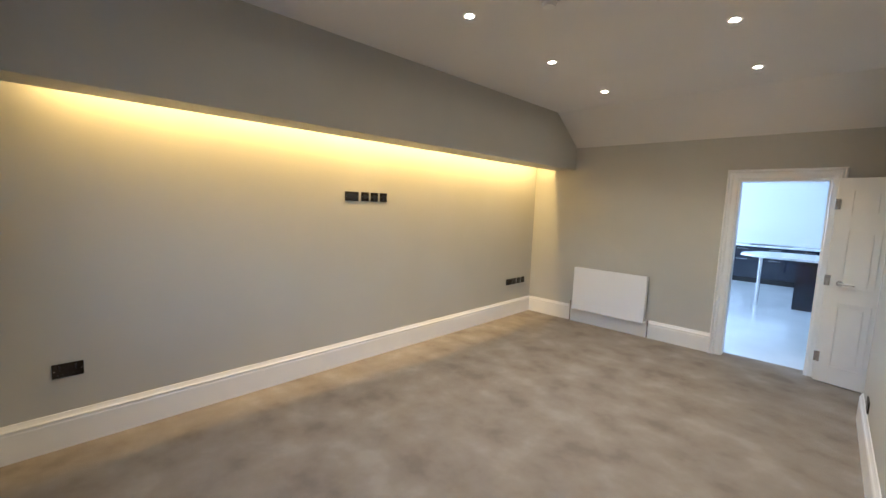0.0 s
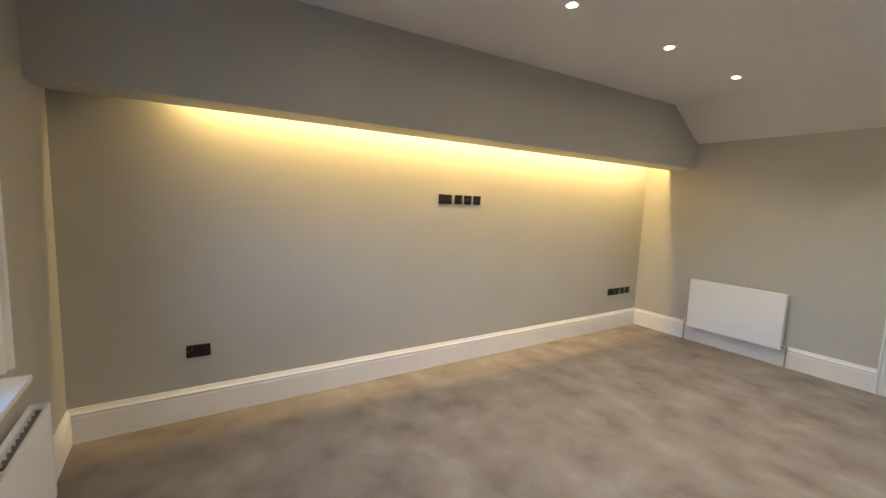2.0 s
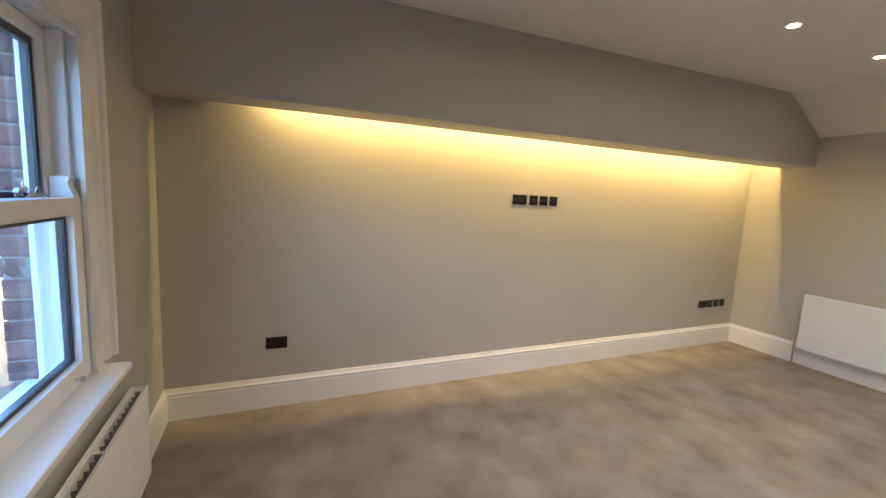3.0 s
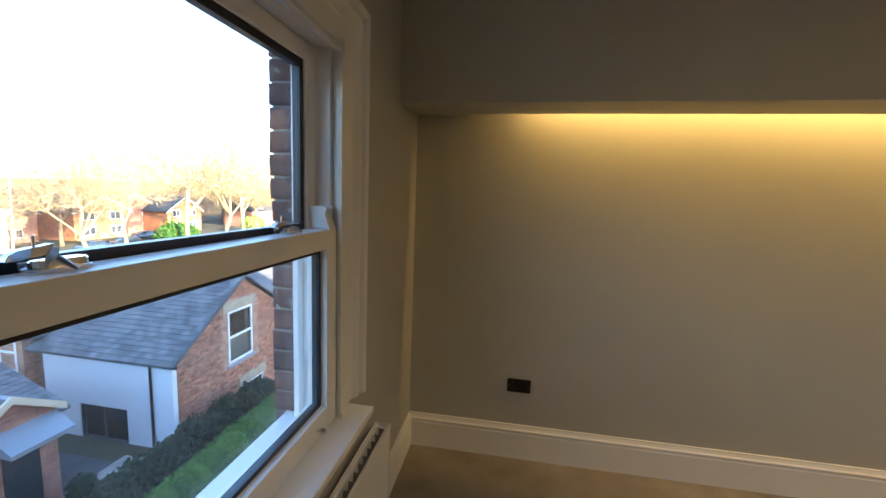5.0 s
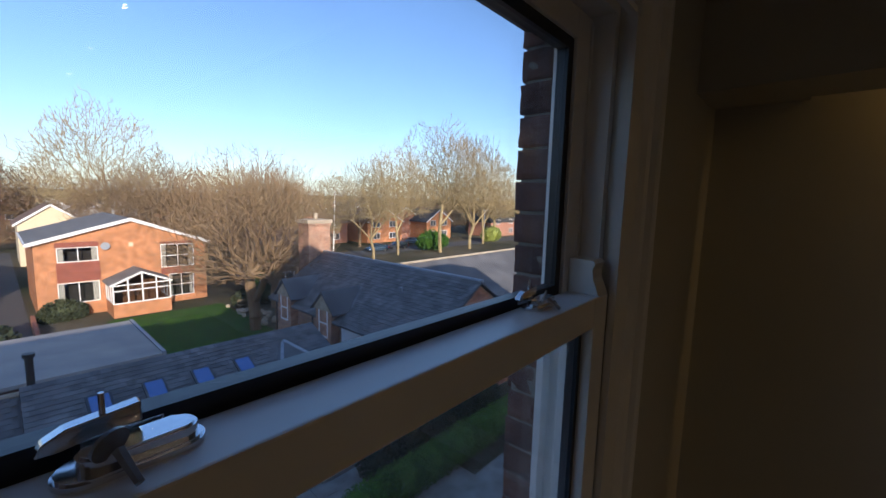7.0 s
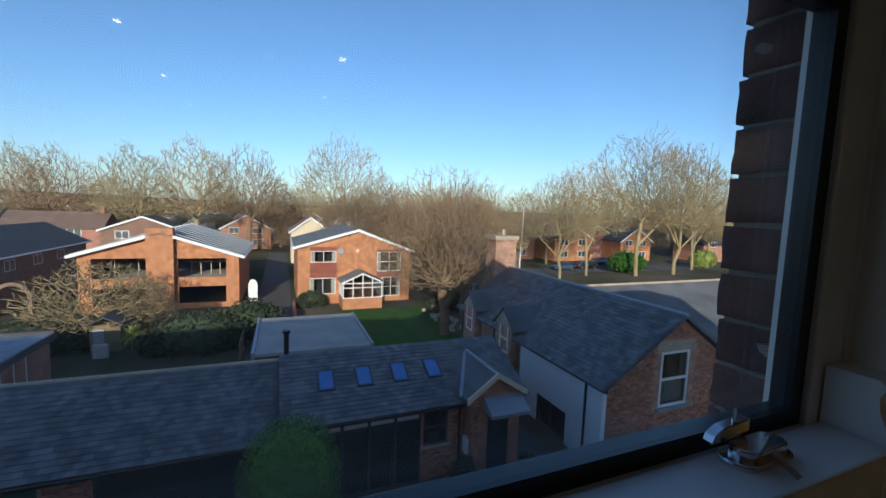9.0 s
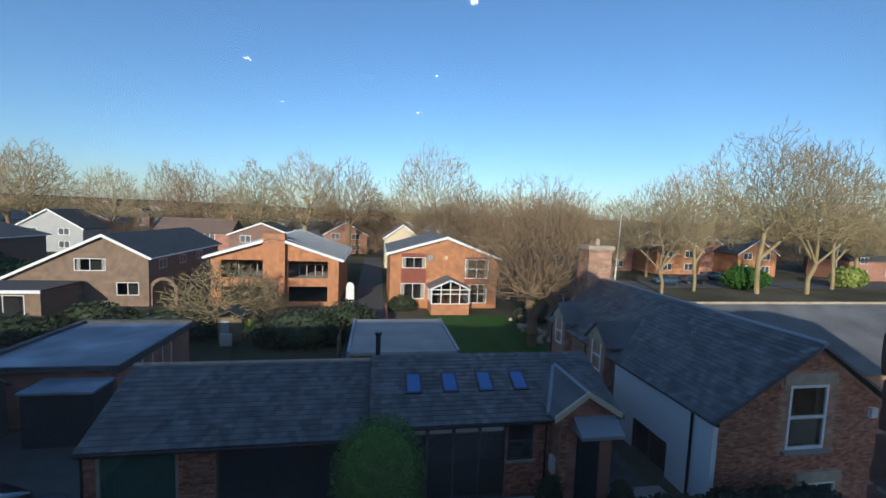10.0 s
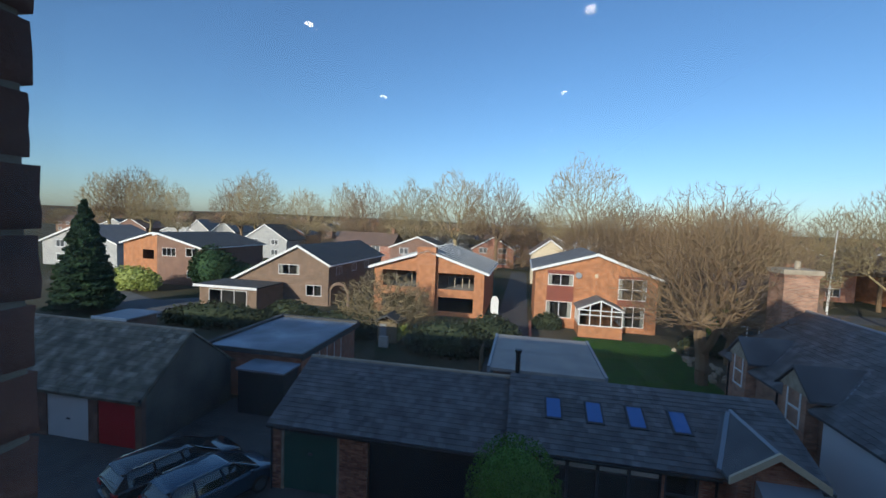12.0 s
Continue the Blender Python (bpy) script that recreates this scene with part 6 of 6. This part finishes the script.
def small_house(x, y, w, d, eave, ridge, wall, roof, gable_front, base=GZ):
    h = thing("distant_house", "small pitched-roof house with white windows among the trees", "house", (x, y, base), "distant houses")
    x0, x1, y0, y1 = x - w / 2, x + w / 2, y, y + d
    ze, zr = base + eave, base + ridge
    t = 0.15
    if gable_front:
        part("wall", gabled(bmesh.new(), y0, y1, base, [(x0, ze), (x, zr), (x1, ze)], []), wall, h, whole=True)
        part("roof", extrude([(x0 - 0.4, ze - 0.25), (x, zr), (x1 + 0.4, ze - 0.25), (x1 + 0.4, ze - 0.25 + t), (x, zr + t), (x0 - 0.4, ze - 0.25 + t)], "y", y0 - 0.3, y1 + 0.3), roof, h)
        part("bargeboard", extrude([(x0 - 0.42, ze - 0.4), (x, zr - 0.12), (x1 + 0.42, ze - 0.4), (x1 + 0.42, ze - 0.1), (x, zr + t + 0.03), (x0 - 0.42, ze - 0.1)], "y", y0 - 0.36, y0 - 0.302), WHITE, h)
    else:
        part("wall", boxes((x0, x1, y0, y1, base, ze)), wall, h)
        part("roof", extrude([(y0 - 0.4, ze - 0.1), ((y0 + y1) / 2, zr), (y1 + 0.4, ze - 0.1), (y1 + 0.4, ze - 0.25), (y0 - 0.4, ze - 0.25)], "x", x0 - 0.3, x1 + 0.3), roof, h)
        part("chimney", boxes((x1 - 1.4, x1 - 0.7, (y0 + y1) / 2 - 0.4, (y0 + y1) / 2 + 0.4, zr - 0.6, zr + 1.1)), BRICK_RED, h)
    for k, u in enumerate((0.25, 0.72)):
        for z0 in ((base + 0.9, base + 3.5) if eave > 4 else (base + 0.9,)):
            a = x0 + w * u - 0.9
            wd = part("window", boxes((a - 0.1, a + 1.9, y0 - 0.05, y0 - 0.003, z0 - 0.1, z0), (a - 0.1, a + 1.9, y0 - 0.05, y0 - 0.003, z0 + 1.2, z0 + 1.3), (a - 0.1, a, y0 - 0.05, y0 - 0.003, z0, z0 + 1.2), (a + 1.8, a + 1.9, y0 - 0.05, y0 - 0.003, z0, z0 + 1.2), (a + 0.85, a + 0.95, y0 - 0.05, y0 - 0.003, z0, z0 + 1.2)), WHITE, h, whole=True)
            part("pane", boxes((a, a + 1.8, y0 - 0.02, y0 - 0.004, z0, z0 + 1.2)), FRAMEGREY, wd)


def district():
    small_house(3.0, 75, 6.5, 9, 5.6, 8.0, CREAM, REDROOF, True)
    small_house(-9, 100, 10, 9, 4.6, 7.4, BRICK_RED, REDROOF, True)
    small_house(-24, 84, 12, 8, 5.0, 7.2, BRICK_BROWN, DARKTILE, True)
    small_house(-38, 88, 14, 8, 5.0, 7.6, BRICK_RED, REDROOF, False)
    small_house(-104, 112, 8, 9, 5.4, 8.6, GREYR, GREYROOF, True)
    small_house(-93, 110, 8, 9, 5.4, 8.4, GREYR, GREYROOF, True)
    small_house(-66, 92, 12, 9, 4.8, 8.4, GREYR, DARKTILE, True)
    small_house(-82, 60, 17, 10, 4.6, 7.6, GREYR, GREYROOF, True)
    small_house(20, 40, 8, 8, 2.9, 6.6, BRICK_TAN, REDROOF, False)
    small_house(33, 66, 14, 8, 3.0, 5.4, BRICK_BROWN, REDROOF, False)
    small_house(68, 76, 11, 9, 4.8, 7.8, BRICK_RED, REDROOF, True)
    small_house(82, 78, 11, 9, 4.8, 7.8, BRICK_RED, REDROOF, False)
    small_house(98, 66, 14, 8, 4.2, 7.0, BRICK_RED, DARKTILE, False)
    small_house(58, 72, 10, 9, 4.8, 7.6, BRICK_FAR, REDROOF, True)
    small_house(74, 70, 9, 9, 4.6, 7.4, BRICK_FAR, DARKTILE, True)
    small_house(45, 76, 11, 8, 4.6, 7.2, BRICK_RED, REDROOF, False)
    small_house(52, 96, 12, 9, 4.8, 7.8, BRICK_RED, REDROOF, True)
    rng = random.Random(17)
    walls, roofs = (BRICK_RED, BRICK_FAR, BRICK_BROWN, BRICK_BROWN, GREYR), (REDROOF, DARKTILE, GREYROOF, REDROOF)
    for row, (yy, n, x0, dx) in enumerate(((118, 13, -150, 19), (150, 15, -210, 24), (200, 16, -260, 30))):
        for i in range(n):
            small_house(x0 + i * dx + rng.uniform(-4, 4), yy + rng.uniform(-8, 8), rng.uniform(9, 14), 9, rng.choice((4.8, 5.2)), rng.uniform(7.4, 8.4), rng.choice(walls), rng.choice(roofs), rng.random() < 0.5)
    lp = thing("street_lamp", "tall pale street lamp with flat head", "street lamp", (79.7, 60, GZ))
    part("pole", tube(bmesh.new(), (79.7, 60, GZ), (79.7, 60, -0.7), 0.14, 0.10, n=8), LEAD, lp)
    part("lamp_head", boxes((78.6, 80.8, 59.8, 60.2, -0.75, -0.6)), LEAD, lp)
    for i, (x, y, p) in enumerate(((46, 60, CARBLUE), (52, 61, CARBLACK), (60, 66, CARBLUE))):
        car("parked_car", "car parked along the far street", x, y, 80, p, 4.2)
    sheet("road", 30, 120, 57, 63, TARMAC, "asphalt street", 0.03)
    # rising ground with the last houses and woods
    bm = bmesh.new()
    n = 60
    rows = []
    for j, (y, k) in enumerate(((230, 0.0), (420, 0.45), (700, 1.0), (1500, 1.1))):
        ring = []
        for i in range(n + 1):
            x = -1300 + i * 2600 / n
            hgt = (9.0 + 9.0 / (1 + math.exp((x + 250) / 90)) + 2.2 * noise.noise(Vector((x * 0.006, 0.3, 0)))) * k
            ring.append(bm.verts.new((x, y, GZ + 0.05 + hgt)))
        rows.append(ring)
    for a, b in zip(rows, rows[1:]):
        for i in range(n):
            bm.faces.new((a[i], a[i + 1], b[i + 1], b[i]))
    structure("hill", bm, WOODS, "low wooded hills at the horizon")
    for i in range(26):
        x = -330 + i * 13 + rng.uniform(-4, 4)
        y = rng.uniform(290, 400)
        k = 0.45 * (y - 230) / 190 if y < 420 else 0.45
        small_house(x, y, 13, 9, 5.0, 8.0, rng.choice(walls), REDROOF, rng.random() < 0.3, GZ + (9 + 9 / (1 + math.exp((x + 250) / 90))) * k)


WOODS = vary(mat("distant_woods", (0.14, 0.11, 0.07), 1.0, spec=0.0), [(0.07, 0.065, 0.04), (0.15, 0.115, 0.075), (0.20, 0.13, 0.085)], 0.03, 12, (0.35, 0.65))
district()


def yard_details():
    f = thing("garden_fence", "weathered timber garden fence", "fence", (-4.3, 34, GZ))
    for i in range(22):
        y = 27.5 + i * 0.62
        part("board", boxes((-4.36, -4.30, y, y + 0.56, GZ, GZ + 1.5)), BARK, f)
    w = thing("garden_wall", "low brick wall along the drive", "wall", (-0.8, 35, GZ))
    part("wall", boxes((-0.85, -0.62, 27, 42, GZ, GZ + 0.7)), BRICK_RED, w)
    p = thing("terrace", "pale paved terrace before the extension", "paving", (1.5, 12, GZ))
    rng = random.Random(4)
    for i in range(9):
        for j in range(3):
            part("paving_stone", boxes((-1.2 + i * 0.72, -0.5 + i * 0.72, 10.9 + j * 0.72, 11.6 + j * 0.72, GZ - 0.05, GZ + 0.04 + rng.uniform(0, 0.008))), PAVING, p)
    s = thing("door_step", "stone step before the porch door", "step", (6.7, 11.6, GZ))
    part("slab", boxes((5.0, 6.6, 11.5, 12.6, GZ, GZ + 0.14)), PAVING, s)
    sheet("path", 3.2, 18, 6.2, 8.0, PAVING, "pale paved path beside the hedge", 0.03)
    sheet("court", -1.5, 9.2, 8.0, 13.2, PAVING, "pale paving before the cottage", 0.02)
    g = thing("wooden_shed", "low garden shed with white fascia roof", "shed", (-32, 25, GZ))
    part("body", boxes((-33, -30.3, 24.5, 27, GZ, -6.1)), BRICK_BROWN, g)
    part("roof", boxes((-33.2, -30.1, 24.3, 27.3, -6.1, -6.0)), LEAD, g)
    part("fascia", boxes((-33.2, -30.1, 24.2, 24.29, -6.15, -5.95)), WHITE, g)
    a = thing("brick_arch", "round brick garden arch", "arch", (-23, 44, GZ))
    bm = bmesh.new()
    for k in range(12):
        a0, a1 = math.pi * k / 12, math.pi * (k + 1) / 12
        extrude([(-22.9 + r * math.cos(q), GZ + 1.6 + r * math.sin(q)) for r, q in ((1.0, a0), (1.3, a0), (1.3, a1), (1.0, a1))], "y", 44.2, 44.5, bm)
    box(bm, -24.2, -23.9, 44.2, 44.5, GZ, GZ + 1.6)
    box(bm, -21.9, -21.6, 44.2, 44.5, GZ, GZ + 1.6)
    part("ring", bm, BRICK_TAN, a, whole=True)
    d = thing("arched_gate", "white arched garden gate", "gate", (-4.7, 44, GZ))
    part("gate", extrude([(-5.1, GZ), (-4.2, GZ), (-4.2, GZ + 1.8), (-4.4, GZ + 2.2), (-4.65, GZ + 2.3), (-4.9, GZ + 2.2), (-5.1, GZ + 1.8)], "y", 46, 46.06), WHITE, d)


yard_details()


def clutter():
    rng = random.Random(21)
    for x, y in ((5.3, 12.2), (6.9, 12.2)):
        t = thing("flower_pot", "round terracotta flower pot by the porch door", "plant pot", (x, y, GZ))
        part("pot", tube(bmesh.new(), (x, y, GZ + 0.02), (x, y, GZ + 0.36), 0.14, 0.19, n=18), BRICK_RED, t)
    t = thing("garden_bench", "weathered timber bench beside the lawn", "bench", (12.4, 36, GZ))
    part("seat", boxes((11.7, 13.1, 35.8, 36.25, GZ + 0.42, GZ + 0.47)), BARK, t)
    part("backrest", boxes((11.7, 13.1, 36.27, 36.32, GZ + 0.5, GZ + 0.9)), BARK, t)
    for x in (11.78, 13.02):
        part("leg", boxes((x - 0.04, x + 0.04, 35.85, 35.93, GZ, GZ + 0.42)), BARK, t)
        part("leg", boxes((x - 0.04, x + 0.04, 36.25, 36.33, GZ, GZ + 0.9)), BARK, t)
    t = thing("satellite_dish", "small grey satellite dish on the brick gable", "satellite dish", (3.9, 42.9, -2.9))
    part("dish", tube(bmesh.new(), (3.9, 42.75, -2.85), (3.9, 42.82, -2.85), 0.32, 0.12, n=18), LEAD, t)
    part("bracket", tube(bmesh.new(), (3.9, 42.82, -2.85), (3.9, 42.995, -3.0), 0.03, n=6), LEAD, t)
    t = thing("alarm_box", "white alarm box on the cottage gable", "alarm box", (16.4, 11.5, -4.9))
    part("cover", boxes((16.27, 16.57, 11.44, 11.588, -5.1, -4.72), bevel=0.02), WHITE, t)
    for i, (x, y, lab) in enumerate(((-19.8, 30.5, "pale stone slab leaning in the garden"), (-13.0, 31.0, "pale stone slab leaning in the garden"))):
        t = thing("stone_slab", lab, "stone", (x, y, GZ))
        part("slab", boxes((x, x + 0.8, y, y + 0.3, GZ, GZ + 0.9), bevel=0.05), CONCRETE, t)
    t = thing("small_shed", "small brown timber garden shed with pitched roof", "shed", (-12.6, 33, GZ))
    part("body", boxes((-13.6, -11.9, 32.4, 34.2, GZ, -6.6)), BARK, t)
    part("roof", extrude([(-13.8, -6.65), (-12.75, -6.1), (-11.7, -6.65), (-11.7, -6.55), (-12.75, -5.98), (-13.8, -6.55)], "y", 32.2, 34.4), DARKTILE, t)
    part("door", boxes((-13.4, -12.8, 32.34, 32.397, GZ, -6.8)), LEAD, t)
    t = thing("garden_steps", "old brick and stone rockery beside the lawn", "rockery", (12.2, 33, GZ))
    for i in range(26):
        x, y = 11.7 + rng.uniform(-0.5, 1.4), 30.5 + i * 0.3
        r = rng.uniform(0.14, 0.3)
        bm = bmesh.new()
        bmesh.ops.create_icosphere(bm, subdivisions=1, radius=r, matrix=Matrix.Translation((x, y, GZ + r * 0.5)))
        for v in bm.verts:
            v.co += noise.noise_vector(v.co * 3) * 0.07
        part("stone", bm, STONE, t)
    # a flashing and a soil pipe on the cottage slope
    c = [o for o in scene.objects if o.name == "cottage"][0]
    part("vent_pipe", tube(bmesh.new(), (12.2, 15.5, -3.5), (12.2, 15.5, -3.0), 0.07, n=10), LEAD, c)
    part("skylight", boxes((0, 0.6, 0, 0.9, 0, 0.06)), LEAD, c, m=pose(11.2, 14.0, -4.05) @ Matrix.Rotation(-0.59, 4, "Y"))


clutter()


# ---- brickwork, brick by brick ----
def brick_face(parent, y, x0, x1, z0, top, holes=(), centre=None, near=300, seed=1):
    """Bricks standing 6 mm proud of a wall that faces -y, up to top(x). Those nearest to centre are parts of their own."""
    rng = random.Random(seed)
    todo = []
    k = 0
    z = z0
    while z < max(top(x0), top(x1), top((x0 + x1) / 2)):
        x = x0 - (0.1125 if k % 2 else 0)
        while x < x1:
            a, b = max(x, x0) + 0.005, min(x + (0.225 if (k % 3 or rng.random() < 0.7) else 0.1125), x1) - 0.005
            x = b + 0.005
            if b - a < 0.04:
                continue
            zt = z + 0.066
            if zt > min(top(a), top(b)) or any(a < h[1] and b > h[0] and z < h[3] and zt > h[2] for h in holes):
                continue
            todo.append((a, b, z, zt))
        z += 0.0765
        k += 1
    cx, cz = centre or ((x0 + x1) / 2, z0 + 1)
    todo.sort(key=lambda q: math.hypot(q[0] - cx, q[2] - cz))
    verts, faces, shared = [], [], {}
    for i, (a, b, z, zt) in enumerate(todo):
        w, out = b - a, 0.006 + rng.uniform(0, 0.005)
        vs = [(0, 0, 0), (w, 0, 0), (w, 0, zt - z), (0, 0, zt - z), (0.003, -out, 0.003), (w - 0.003, -out, 0.003), (w - 0.003, -out, zt - z - 0.003), (0.003, -out, zt - z - 0.003)]
        fs = [(4, 5, 6, 7), (0, 1, 5, 4), (1, 2, 6, 5), (2, 3, 7, 6), (3, 0, 4, 7)]
        if i < near:
            key = round(w, 2)
            if key not in shared:
                me = bpy.data.meshes.new("brick")
                me.from_pydata(vs, [], fs)
                me.materials.append(PIERBRICK)
                shared[key] = me
            ob = new("brick", shared[key])
            ob.parent = parent
            ob.matrix_parent_inverse = parent.matrix_basis.inverted()
            ob.location = (a, y - 0.0005, z)
        else:
            k = len(verts)
            verts += [(a + p[0], y - 0.0005 + p[1], z + p[2]) for p in vs]
            faces += [tuple(j + k for j in f) for f in fs]
    if verts:
        me = bpy.data.meshes.new("bricks")
        me.from_pydata(verts, [], faces)
        me.materials.append(PIERBRICK_ALL)
        ob = new("bricks", me)
        ob.parent = parent
        ob.matrix_parent_inverse = parent.matrix_basis.inverted()
        tagged(ob, kind="stuff")


def brickwork():
    named = {o.name: o for o in scene.objects if not o.parent}
    cot, gar, ext, por = named["cottage"], named["garage_block"], named["glazed_extension"], named["porch"]

    def slope(x):
        return -4.98 + 2.58 * (x - 10.0) / 3.78 if x < 13.78 else -2.40 - 2.58 * (x - 13.78) / 3.82

    brick_face(cot, 11.6, 10.02, 17.58, GZ + 0.02, slope, [(12.5, 14.75, -6.36, -3.3), (13.4, 15.4, GZ, -7.05)], (13, -5), 300, 3)
    brick_face(gar, 13.3, -7.95, -6.87, GZ + 0.02, lambda x: -5.98, (), None, 170, 4)
    brick_face(gar, 13.3, -10.74, -10.32, GZ + 0.02, lambda x: -5.98, (), None, 80, 5)
    brick_face(ext, 13.3, 2.96, 4.68, GZ + 0.02, lambda x: -5.64, [(2.96, 3.98, -7.12, -5.6)], None, 200, 6)
    brick_face(por, 12.7, 4.72, 6.70, GZ + 0.02, lambda x: -5.06 + 0.62 * (1 - abs(x - 5.62) / 1.0), [(5.12, 6.78, GZ, -5.14)], None, 200, 7)


brickwork()


def turn_street():
    """The street lies at a slight angle to our own wall: everything outside is swung round the window."""
    inside = {"window_1", "own_house", "door_1", "floor", "ceiling", "bulkhead", "slot_end", "baseboard", "window_trim", "door_trim", "radiator", "downlight", "led_strip", "led_light", "kitchen_fill", "sun", "smoke_alarm", "light_switch", "blank_plate", "double_socket", "outlet_plate", "worktop", "hob", "breakfast_bar"}
    turn = Matrix.Translation((-1.8, -0.2, 0)) @ Matrix.Rotation(radians(-0.93), 4, "Z") @ Matrix.Translation((1.8, 0.2, 0))
    for ob in scene.objects:
        base = ob.name.split(".")[0]
        if not ob.parent and ob.type != "CAMERA" and base not in inside and not base.startswith(("wall_", "kitchen_")):
            ob.matrix_basis = turn @ ob.matrix_basis


turn_street()
